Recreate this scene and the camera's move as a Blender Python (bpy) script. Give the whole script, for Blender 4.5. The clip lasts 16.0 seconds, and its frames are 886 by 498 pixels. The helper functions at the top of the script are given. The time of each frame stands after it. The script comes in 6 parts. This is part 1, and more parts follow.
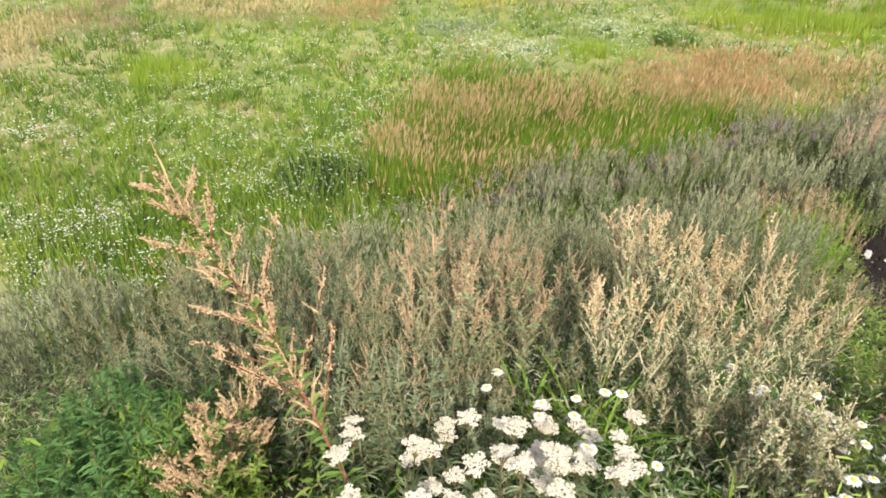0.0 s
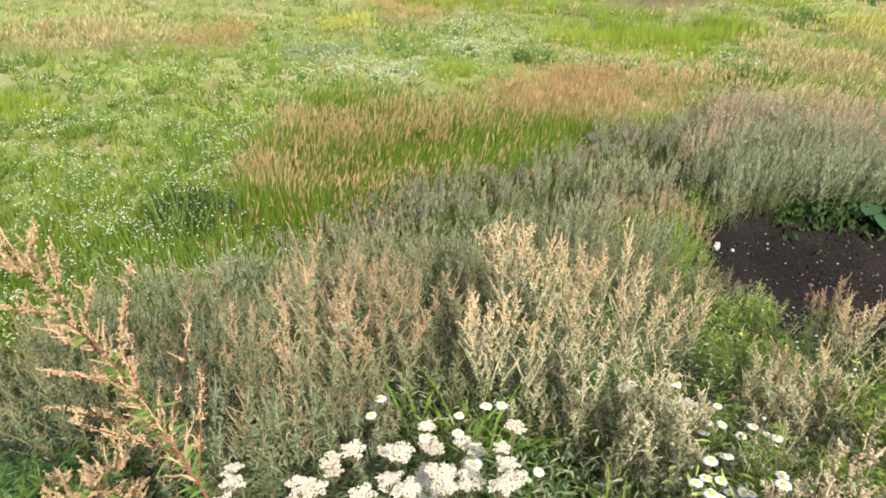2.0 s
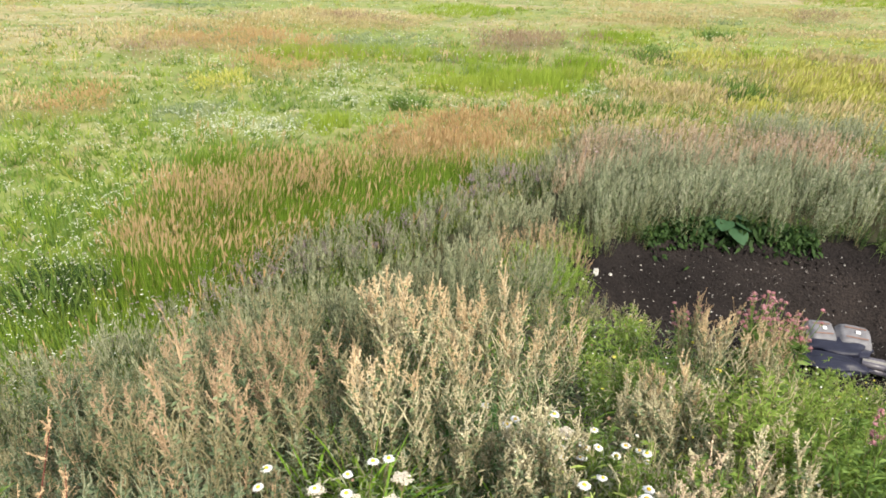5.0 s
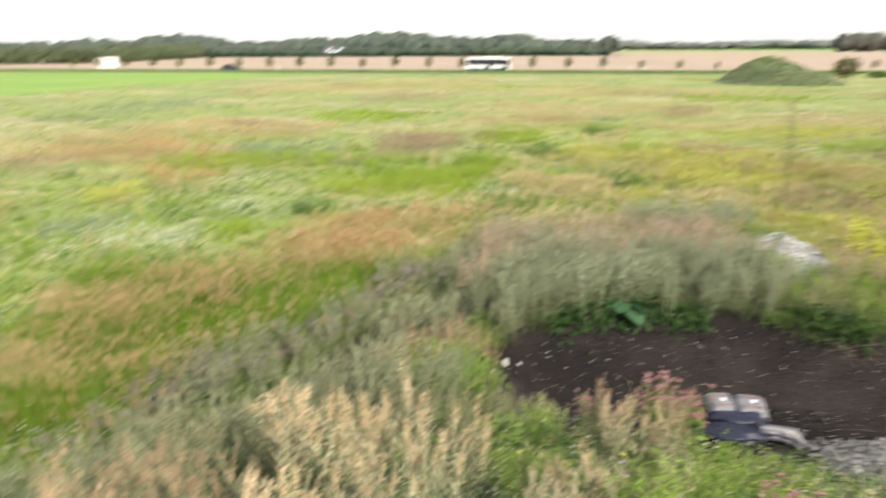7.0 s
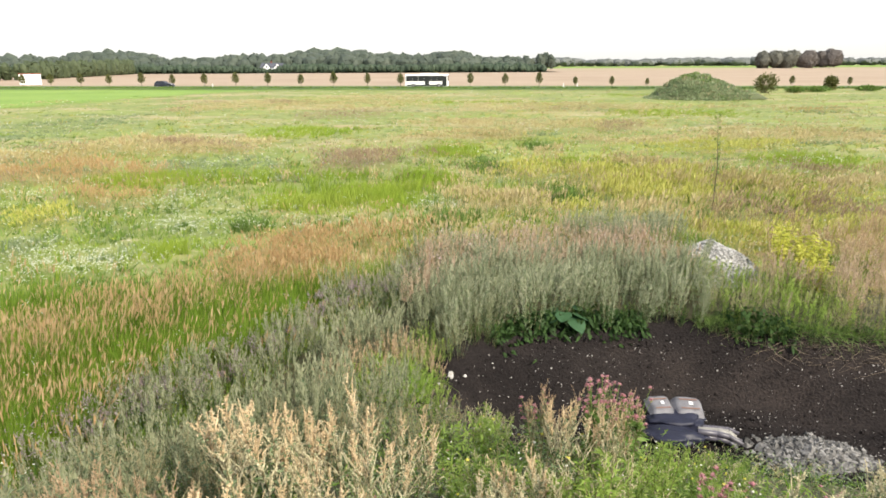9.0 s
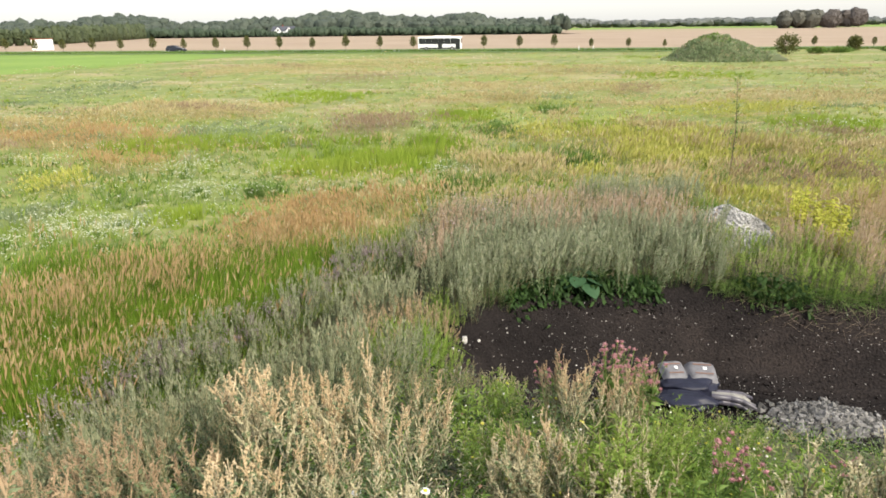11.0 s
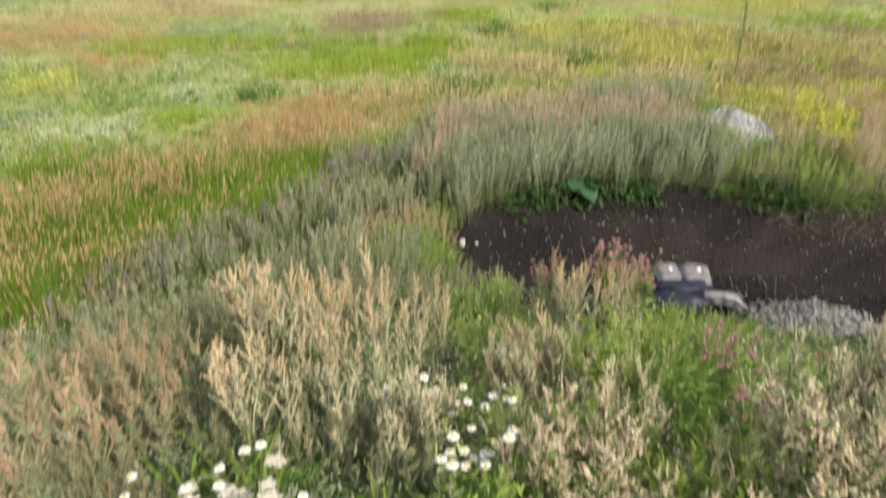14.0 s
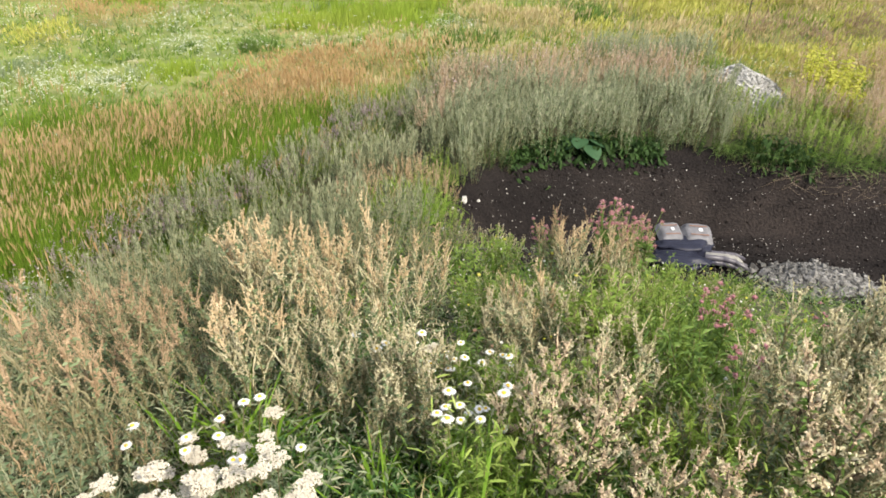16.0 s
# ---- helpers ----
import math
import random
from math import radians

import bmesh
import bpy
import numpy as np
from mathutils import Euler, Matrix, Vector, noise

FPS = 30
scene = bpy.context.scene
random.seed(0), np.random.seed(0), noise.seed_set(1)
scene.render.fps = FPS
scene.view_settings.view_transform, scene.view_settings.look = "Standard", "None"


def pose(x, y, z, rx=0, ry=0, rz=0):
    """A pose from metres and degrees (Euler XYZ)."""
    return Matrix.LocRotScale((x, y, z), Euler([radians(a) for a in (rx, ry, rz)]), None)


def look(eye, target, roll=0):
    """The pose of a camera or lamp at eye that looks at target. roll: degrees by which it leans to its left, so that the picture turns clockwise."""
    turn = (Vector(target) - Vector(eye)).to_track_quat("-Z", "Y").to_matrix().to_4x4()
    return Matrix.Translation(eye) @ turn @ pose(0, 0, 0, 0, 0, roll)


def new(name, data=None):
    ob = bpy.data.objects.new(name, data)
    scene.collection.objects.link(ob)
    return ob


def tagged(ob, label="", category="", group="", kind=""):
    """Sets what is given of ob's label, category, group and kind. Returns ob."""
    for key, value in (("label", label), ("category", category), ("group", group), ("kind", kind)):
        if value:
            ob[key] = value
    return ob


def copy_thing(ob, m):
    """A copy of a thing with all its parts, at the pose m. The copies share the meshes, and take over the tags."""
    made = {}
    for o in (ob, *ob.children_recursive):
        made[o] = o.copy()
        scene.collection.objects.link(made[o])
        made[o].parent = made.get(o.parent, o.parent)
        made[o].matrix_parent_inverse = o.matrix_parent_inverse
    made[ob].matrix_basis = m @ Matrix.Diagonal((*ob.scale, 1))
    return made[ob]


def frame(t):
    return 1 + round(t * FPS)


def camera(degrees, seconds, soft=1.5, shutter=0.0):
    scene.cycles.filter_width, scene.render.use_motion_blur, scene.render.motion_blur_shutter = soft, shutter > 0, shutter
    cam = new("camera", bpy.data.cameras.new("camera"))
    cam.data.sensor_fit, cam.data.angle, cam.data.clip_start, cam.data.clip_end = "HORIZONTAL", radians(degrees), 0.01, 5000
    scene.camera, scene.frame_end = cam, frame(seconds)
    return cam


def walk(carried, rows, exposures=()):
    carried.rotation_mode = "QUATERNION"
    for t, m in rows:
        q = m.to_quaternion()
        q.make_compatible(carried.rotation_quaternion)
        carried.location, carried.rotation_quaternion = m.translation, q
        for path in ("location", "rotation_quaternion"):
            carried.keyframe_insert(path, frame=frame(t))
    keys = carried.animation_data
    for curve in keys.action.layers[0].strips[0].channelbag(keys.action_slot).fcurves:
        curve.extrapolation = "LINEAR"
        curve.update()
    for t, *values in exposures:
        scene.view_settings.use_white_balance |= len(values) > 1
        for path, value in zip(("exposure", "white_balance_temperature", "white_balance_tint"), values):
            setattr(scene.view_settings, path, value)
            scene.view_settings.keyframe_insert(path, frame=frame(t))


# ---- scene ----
# camera and its path
cam = camera(67.1, 16.0, soft=1.7, shutter=0.55)
# seconds, x, y, z, pitch, roll, yaw
WAY = [
    (0.0, -0.242, 0.028, 4.546, 59.27, 0.95, 33.36),
    (0.5, -0.249, 0.029, 4.547, 58.97, 1.29, 32.93),
    (0.8, -0.249, 0.029, 4.547, 58.97, 1.29, 32.93),
    (1.0, -0.236, 0.045, 4.567, 59.04, 1.98, 29.19),
    (1.3, -0.208, 0.052, 4.575, 61.15, 1.56, 22.62),
    (1.5, -0.207, 0.052, 4.575, 61.20, 1.55, 22.49),
    (2.0, -0.197, 0.046, 4.581, 61.17, 1.70, 22.03),
    (2.5, -0.192, 0.046, 4.582, 61.50, 2.06, 21.07),
    (3.0, -0.186, 0.044, 4.585, 61.54, 2.02, 21.03),
    (3.5, -0.188, 0.046, 4.585, 61.44, 2.18, 21.09),
    (3.8, -0.185, 0.047, 4.587, 61.56, 2.17, 20.82),
    (4.0, -0.140, 0.062, 4.625, 63.42, 2.12, 16.57),
    (4.1, -0.125, 0.042, 4.624, 65.04, 2.41, 12.84),
    (4.2, -0.087, 0.033, 4.669, 65.01, 1.32, 12.35),
    (6.3, -0.086, 0.021, 4.658, 65.13, 0.51, 12.16),
    (6.5, -0.086, 0.021, 4.658, 65.13, 0.51, 12.16),
    (6.7, -0.075, 0.017, 4.672, 65.26, 0.34, 12.05),
    (6.8, -0.055, 0.016, 4.679, 66.80, 0.40, 10.70),
    (6.9, -0.020, 0.010, 4.704, 70.00, 0.20, 7.70),
    (7.0, 0.016, 0.005, 4.729, 73.30, -0.29, 4.23),
    (7.2, 0.006, 0.003, 4.717, 74.11, 0.31, 0.27),
    (7.5, 0.005, 0.003, 4.716, 74.18, 0.36, -0.07),
    (8.0, 0.013, -0.002, 4.733, 74.44, -0.00, -0.73),
    (8.2, 0.019, -0.016, 4.724, 74.61, -0.23, -0.94),
    (10.3, 0.014, -0.035, 4.699, 74.31, -0.48, 0.06),
    (10.5, 0.008, -0.008, 4.695, 70.32, -0.54, 0.46),
    (11.0, 0.009, -0.006, 4.701, 71.64, -0.66, 0.35),
    (11.5, 0.009, -0.003, 4.702, 71.81, -0.23, -0.00),
    (12.0, 0.005, -0.008, 4.699, 71.87, -0.35, 0.08),
    (12.5, 0.000, 0.000, 4.700, 71.60, 0.00, 0.00),
    (13.0, 0.006, -0.009, 4.697, 71.79, -0.08, -0.18),
    (13.5, 0.003, -0.008, 4.699, 71.82, -0.40, 0.04),
    (13.6, 0.003, -0.008, 4.699, 71.82, -0.40, 0.04),
    (13.8, 0.005, -0.015, 4.667, 70.03, -0.44, 0.07),
    (14.0, 0.010, -0.024, 4.637, 63.69, -0.78, 0.27),
    (14.2, 0.011, -0.010, 4.639, 61.66, -0.32, 0.24),
    (14.5, 0.011, -0.005, 4.639, 60.98, -0.16, 0.23),
    (15.0, 0.020, -0.012, 4.637, 60.60, -0.19, 0.62),
    (15.5, 0.022, -0.013, 4.634, 60.22, -0.28, 0.65),
    (16.0, 0.026, -0.020, 4.634, 60.02, -0.22, 0.55),
]
walk(cam, [(t, pose(x, y, z, tilt, 0, turn) @ pose(0, 0, 0, 0, 0, lean)) for t, x, y, z, tilt, lean, turn in WAY],
     exposures=[(0.0, 1.06), (4.2, 1.05), (6.5, 1.06), (7.2, 1.10), (8.2, 1.10), (10.5, 0.88), (13.6, 0.88), (14.3, 0.84), (15.0, 1.0), (16.0, 1.03)])

# daylight: hazy afternoon sun from behind and to the right, pale veiled sky
SUN_UP, SUN_FROM = 38.0, 140.0   # elevation, compass bearing the light comes from (0 = ahead, clockwise)
world = bpy.data.worlds.new("world")
scene.world = world
world.use_nodes = True
nt = world.node_tree
sky = nt.nodes.new("ShaderNodeTexSky")
sky.sky_type = "NISHITA"
sky.sun_disc = False
sky.sun_elevation, sky.sun_rotation = radians(SUN_UP), radians(SUN_FROM)
sky.air_density, sky.dust_density, sky.ozone_density = 1.0, 2.0, 1.0
veil = nt.nodes.new("ShaderNodeMix")
veil.data_type = "RGBA"
veil.inputs[0].default_value = 0.55
nt.links.new(sky.outputs[0], veil.inputs["A"])
veil.inputs["B"].default_value = (4.6, 4.5, 4.4, 1)   # thin bright cloud
nt.links.new(veil.outputs["Result"], nt.nodes["Background"].inputs[0])
nt.nodes["Background"].inputs[1].default_value = 0.15
sun = new("sun", bpy.data.lights.new("sun", "SUN"))
sun.data.energy, sun.data.angle, sun.data.color = 3.2, radians(3.0), (1.0, 0.92, 0.78)
a, e = radians(SUN_FROM), radians(SUN_UP)
sun.matrix_world = look((60 * math.sin(a) * math.cos(e), 60 * math.cos(a) * math.cos(e), 60 * math.sin(e)), (0, 0, 0))

# ---- materials ----
RNG = np.random.default_rng(7)


def material(name, colours, rough=0.8, scale=3.0, fine=40.0, island=0.6, glow=0.0, bump=0.0, thin=0.0, metal=0.0, spec=0.3, patch=0.0):
    """A surface whose colour wanders between the colours given, patch by patch, piece by piece and in fine grain. patch: contrast of broad drifts drawn out along x."""
    m = bpy.data.materials.new(name)
    m.use_nodes = True
    n, l = m.node_tree.nodes, m.node_tree.links
    bsdf, out = n["Principled BSDF"], n["Material Output"]
    geo = n.new("ShaderNodeNewGeometry")
    big, small = n.new("ShaderNodeTexNoise"), n.new("ShaderNodeTexNoise")
    for tex, sc in ((big, scale), (small, fine)):
        tex.inputs["Scale"].default_value, tex.inputs["Detail"].default_value = sc, 3.0
        l.new(geo.outputs["Position"], tex.inputs["Vector"])
    broad = big.outputs[0]
    if patch:
        place, gain = n.new("ShaderNodeMapping"), n.new("ShaderNodeMapRange")
        place.inputs["Scale"].default_value = (0.42, 1, 0.2)
        l.new(geo.outputs["Position"], place.inputs["Vector"])
        l.new(place.outputs[0], big.inputs["Vector"])
        big.inputs["Detail"].default_value, big.inputs["Roughness"].default_value = 5.0, 0.6
        l.new(broad, gain.inputs[0])
        gain.clamp = False
        gain.inputs[3].default_value, gain.inputs[4].default_value = 0.5 - patch / 2, 0.5 + patch / 2
        broad = gain.outputs[0]
    mixed = n.new("ShaderNodeMath")
    mixed.operation = "MULTIPLY_ADD"
    l.new(geo.outputs["Random Per Island"], mixed.inputs[0])
    mixed.inputs[1].default_value = island
    l.new(broad, mixed.inputs[2])
    grain = n.new("ShaderNodeMath")
    grain.operation = "MULTIPLY_ADD"
    l.new(small.outputs[0], grain.inputs[0])
    grain.inputs[1].default_value = 0.5
    l.new(mixed.outputs[0], grain.inputs[2])
    span = n.new("ShaderNodeMapRange")
    l.new(grain.outputs[0], span.inputs[0])
    mid = 0.75 + island / 2
    span.inputs[1].default_value, span.inputs[2].default_value = mid - 0.30 - island * 0.38, mid + 0.30 + island * 0.38
    ramp = n.new("ShaderNodeValToRGB")
    l.new(span.outputs[0], ramp.inputs[0])
    els = ramp.color_ramp.elements
    while len(els) < len(colours):
        els.new(0.5)
    for k, c in enumerate(colours):
        els[k].position, els[k].color = k / max(1, len(colours) - 1), (*c, 1)
    l.new(ramp.outputs[0], bsdf.inputs["Base Color"])
    bsdf.inputs["Roughness"].default_value, bsdf.inputs["Metallic"].default_value = rough, metal
    bsdf.inputs["Specular IOR Level"].default_value = spec
    if bump:
        b = n.new("ShaderNodeBump")
        b.inputs["Strength"].default_value, b.inputs["Distance"].default_value = 1.0, bump
        l.new(small.outputs[0], b.inputs["Height"])
        l.new(b.outputs[0], bsdf.inputs["Normal"])
    if thin:
        tr, mix = n.new("ShaderNodeBsdfTranslucent"), n.new("ShaderNodeMixShader")
        l.new(ramp.outputs[0], tr.inputs[0])
        mix.inputs[0].default_value = thin
        l.new(bsdf.outputs[0], mix.inputs[1])
        l.new(tr.outputs[0], mix.inputs[2])
        l.new(mix.outputs[0], out.inputs[0])
    return m


def leafy(name, *colours, **more):
    return material(name, colours, **{"rough": 0.65, "scale": 0.7, "fine": 9.0, "thin": 0.3, "spec": 0.25, **more})


def meadow_floor():
    """Patchwork of lime, dull green, straw and pinkish seeding growth, drawn out across the view."""
    m = material("meadow_floor", [(.13, .16, .045), (.18, .22, .055), (.24, .255, .08)], scale=0.5, fine=3.0, island=0, bump=0.08)
    n, l = m.node_tree.nodes, m.node_tree.links
    bsdf = n["Principled BSDF"]
    colour = bsdf.inputs["Base Color"].links[0].from_socket
    geo = n.new("ShaderNodeNewGeometry")
    for at, sc, lo, hi, shade in ((0, 0.085, 0.50, 0.60, (.34, .285, .15)), (31, 0.11, 0.53, 0.62, (.21, .27, .05)), (67, 0.16, 0.60, 0.68, (.30, .20, .125)), (93, 0.20, 0.60, 0.68, (.09, .12, .05)), (120, 0.9, 0.56, 0.70, (.38, .33, .19))):
        place, tex, mask, mix = n.new("ShaderNodeMapping"), n.new("ShaderNodeTexNoise"), n.new("ShaderNodeMapRange"), n.new("ShaderNodeMix")
        place.inputs["Location"].default_value, place.inputs["Scale"].default_value = (at, at, 0), (0.55, 1, 1)
        l.new(geo.outputs["Position"], place.inputs["Vector"])
        l.new(place.outputs[0], tex.inputs["Vector"])
        tex.inputs["Scale"].default_value, tex.inputs["Detail"].default_value, tex.inputs["Roughness"].default_value = sc, 6.0, 0.65
        l.new(tex.outputs[0], mask.inputs[0])
        mask.inputs[1].default_value, mask.inputs[2].default_value, mask.inputs[4].default_value = lo, hi, 0.85
        mix.data_type = "RGBA"
        l.new(mask.outputs[0], mix.inputs[0])
        l.new(colour, mix.inputs["A"])
        mix.inputs["B"].default_value = (*shade, 1)
        colour = mix.outputs["Result"]
    l.new(colour, bsdf.inputs["Base Color"])
    return m


MEADOW = meadow_floor()
HEAP = material("heap_earth", [(.035, .036, .018), (.075, .072, .034), (.13, .115, .06)], scale=1.5, fine=18, island=0, bump=0.05)
SOIL = material("dark_soil", [(.007, .006, .0058), (.012, .0102, .010), (.021, .0175, .0165), (.036, .029, .026), (.054, .043, .038)], rough=0.95, scale=0.42, fine=26, island=0, bump=0.05, spec=0.1, patch=1.4)
WHEAT = material("ripe_wheat", [(.27, .20, .135), (.32, .24, .165), (.36, .28, .195)], scale=0.03, fine=0.5, island=0)
MOWN = material("mown_grass", [(.13, .22, .028), (.17, .265, .038), (.21, .29, .055)], scale=0.06, fine=0.8, island=0)
VERGE = material("verge_grass", [(.06, .11, .02), (.09, .15, .03), (.12, .18, .035)], scale=0.1, fine=1.0, island=0)
ASPHALT = material("asphalt", [(.10, .10, .10), (.14, .14, .135)], scale=0.2, fine=3, island=0)
G_GREEN = leafy("green_grass", (.05, .105, .02), (.09, .17, .022), (.145, .235, .03), (.21, .285, .045), (.30, .31, .10), island=0.4, scale=0.16, fine=3.0, patch=2.2)
G_OLIVE = leafy("yellowing_grass", (.095, .145, .03), (.185, .24, .035), (.295, .32, .05), (.40, .37, .09), (.45, .37, .18), (.38, .27, .15), island=0.35, scale=0.10, fine=3.0, patch=2.6)
G_LIME = leafy("bright_grass", (.12, .23, .02), (.17, .30, .03), (.24, .34, .055), scale=1.5)
G_YLIME = leafy("yellow_lime_grass", (.15, .245, .02), (.235, .33, .035), (.33, .385, .07), scale=0.3, island=0.4, patch=1.6)
G_REED = leafy("small_reed_blades", (.06, .13, .012), (.14, .235, .022), (.25, .34, .05), scale=0.9)
G_STRAW = leafy("straw_grass", (.30, .27, .10), (.42, .35, .165), (.52, .44, .25), (.42, .30, .17), island=0.4, scale=0.13, fine=3.0, patch=1.8)
G_RED = leafy("bent_grass_heads", (.34, .21, .10), (.43, .29, .14), (.50, .37, .19), scale=1.2)
G_YELLOW = leafy("yellow_weed", (.28, .32, .06), (.42, .42, .10), (.56, .51, .17))
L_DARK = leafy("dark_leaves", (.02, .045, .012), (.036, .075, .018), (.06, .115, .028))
L_GREEN = leafy("weed_leaves", (.06, .11, .025), (.11, .19, .04), (.17, .26, .06), (.23, .28, .09))
L_GREY = leafy("mugwort_leaves", (.10, .155, .065), (.165, .225, .11), (.245, .30, .16), (.335, .37, .22))
L_GREYTIP = leafy("mugwort_pale_tips", (.20, .23, .135), (.32, .34, .215), (.47, .47, .33), scale=1.6)
L_BELT = leafy("mugwort_dull_tips", (.175, .20, .11), (.285, .30, .175), (.42, .42, .275), scale=1.6)
L_BLUE = leafy("mugwort_blue_green_leaves", (.055, .09, .04), (.095, .138, .07), (.155, .195, .105), (.225, .26, .155))
DRIED = leafy("dried_heads", (.15, .085, .055), (.22, .135, .09), (.32, .21, .15), thin=0.1, scale=5.0)
GOLDEN = leafy("golden_weed_leaves", (.30, .36, .05), (.52, .52, .09), (.70, .66, .18), thin=0.5, scale=3.0)
YELLOW_F = leafy("yellow_flowering_tips", (.45, .46, .06), (.60, .56, .08), (.70, .64, .14))
STEM_DARK = leafy("dark_brown_stem", (.05, .035, .025), (.09, .065, .045), (.13, .10, .07), thin=0.0)
L_PALE = leafy("mugwort_pale_olive_heads", (.43, .385, .23), (.60, .54, .355), (.76, .71, .53), scale=2.0)
L_COOL = leafy("cool_green_leaves", (.05, .12, .035), (.10, .205, .06), (.175, .29, .095), thin=0.4)
L_DRY = leafy("mugwort_dry_heads", (.48, .35, .20), (.63, .495, .305), (.77, .655, .46), scale=2.0)
L_RUST = leafy("mugwort_rusty_heads", (.36, .25, .15), (.47, .345, .215), (.60, .47, .32), scale=2.0)
L_ORANGE = leafy("mugwort_orange_heads", (.42, .28, .155), (.52, .37, .22), (.62, .475, .31), scale=2.0)
TURF = leafy("mound_turf", (.07, .085, .035), (.10, .115, .05), (.14, .145, .07), thin=0.0, scale=0.6, fine=4.0)
L_OLIVE = leafy("mugwort_olive_heads", (.23, .21, .11), (.335, .30, .175), (.46, .41, .26), scale=2.0)
L_FRESH = leafy("fresh_weed_tips", (.24, .35, .06), (.36, .46, .11), (.48, .54, .19), scale=2.0, thin=0.45)
L_BROWN = leafy("beige_fruits", (.48, .355, .235), (.63, .51, .36), (.78, .68, .52), scale=3.0)
L_PINKISH = leafy("brown_seed_heads", (.35, .25, .165), (.48, .36, .25), (.61, .50, .37), scale=2.0)
L_LUSH = leafy("lush_leaves", (.12, .215, .035), (.22, .33, .06), (.33, .43, .105), thin=0.5)
PALE_PINK = leafy("pale_pink_heads", (.42, .27, .27), (.55, .42, .41), (.68, .60, .57), scale=5.0)
L_MAUVE = leafy("knapweed_heads", (.20, .15, .155), (.32, .255, .255), (.50, .43, .42), scale=2.0)
SEED_BROWN = leafy("brown_grass_heads", (.22, .15, .095), (.32, .235, .155), (.44, .345, .245), scale=1.0)
L_REED = leafy("small_reed_plumes", (.33, .22, .105), (.43, .305, .155), (.53, .405, .235), scale=1.0)
STEM = leafy("plant_stem", (.10, .12, .05), (.17, .15, .07), (.25, .20, .11), thin=0.0)
STEM_RED = leafy("red_stem", (.11, .03, .022), (.16, .05, .035), (.21, .08, .05), thin=0.0)
WHITE_F = leafy("white_florets", (.62, .60, .54), (.78, .76, .70), (.85, .83, .78), thin=0.2)
CREAM_F = leafy("yarrow_florets", (.50, .44, .34), (.64, .59, .49), (.76, .72, .63), thin=0.15, scale=6.0)
UMBEL = leafy("meadow_umbels", (.40, .43, .33), (.54, .56, .45), (.68, .69, .60), thin=0.2)
PETAL = leafy("daisy_petals", (.78, .78, .78), (.86, .86, .86), thin=0.25)
DISC = leafy("daisy_disc", (.60, .40, .03), (.72, .50, .05), thin=0)
PINK_F = leafy("thistle_heads", (.36, .13, .15), (.46, .23, .25), (.58, .40, .40), thin=0.2, scale=8.0)
BURDOCK = leafy("burdock_leaf_green", (.025, .065, .028), (.038, .09, .038), (.055, .12, .05), thin=0.15, scale=4)
# leaf green lifted and turned bluish: distance haze put into the colour
FOREST = leafy("woodland_leaves_hazed", (.044, .058, .046), (.060, .076, .057), (.083, .10, .073), scale=0.12, fine=1.1, thin=0.05)
PLANTED = leafy("plantation_leaves", (.027, .044, .027), (.039, .060, .035), (.056, .078, .046), scale=0.2, fine=1.1, thin=0.05)
EDGE_LEAF = leafy("edge_tree_leaves", (.04, .054, .026), (.056, .074, .034), (.078, .096, .046), scale=0.2, fine=1.5, thin=0.05)
# dull copse green, greyed to stand for haze over the far field
MIXED = leafy("copse_leaves_hazed", (.074, .075, .062), (.092, .092, .074), (.112, .11, .086), scale=0.1, fine=0.8, thin=0.05)
# pale blue-grey of distance haze is put into this leaf colour
FOREST_HAZED = leafy("distant_woodland_hazed", (.105, .115, .11), (.118, .128, .12), (.132, .142, .133), scale=0.01, fine=0.1, thin=0.05)
# copper brown with the same haze grey put into the colour
COPPER = leafy("copper_leaves_hazed", (.075, .067, .062), (.095, .083, .075), (.112, .098, .086), scale=0.05, fine=0.4, thin=0.05)
YOUNG = leafy("young_tree_leaves", (.07, .085, .022), (.11, .12, .035), (.165, .155, .055), scale=0.3, fine=2)
BARK = material("bark", [(.05, .04, .03), (.10, .08, .06)], scale=4, fine=30, bump=0.01)
LIME = material("limestone", [(.20, .20, .19), (.34, .335, .32), (.52, .51, .485)], scale=5, fine=40, island=0.9, bump=0.01, rough=0.9)
GRAVEL = material("grey_gravel", [(.025, .025, .024), (.075, .073, .07), (.17, .165, .155), (.31, .30, .285)], scale=5, fine=40, island=1.4, bump=0.01, rough=0.9)
PEBBLE = material("pale_pebble", [(.14, .13, .12), (.32, .30, .28), (.56, .54, .50)], scale=5, fine=50, island=1.0, rough=0.9)
TWIG = material("dead_twigs", [(.08, .062, .042), (.16, .125, .085), (.26, .21, .15)], scale=5, fine=40, island=0.8)
SACK = material("grey_sack", [(.10, .10, .108), (.165, .163, .175), (.25, .245, .255)], scale=7, fine=60, island=0.4, bump=0.01, rough=0.5)
SACK_PRINT = material("sack_print", [(.17, .10, .08), (.21, .13, .10)], scale=20, fine=80, island=0)
LABEL = material("white_label", [(.72, .72, .72), (.80, .80, .80)], scale=10, fine=60, island=0)
SHEET = material("black_sheeting", [(.009, .010, .022), (.018, .020, .038)], scale=6, fine=30, island=0, rough=0.5, bump=0.006, spec=0.35)
PIPE = material("grey_roll_plastic", [(.035, .033, .05), (.07, .066, .085), (.12, .115, .12)], scale=6, fine=30, island=0.6, rough=0.4, spec=0.5)
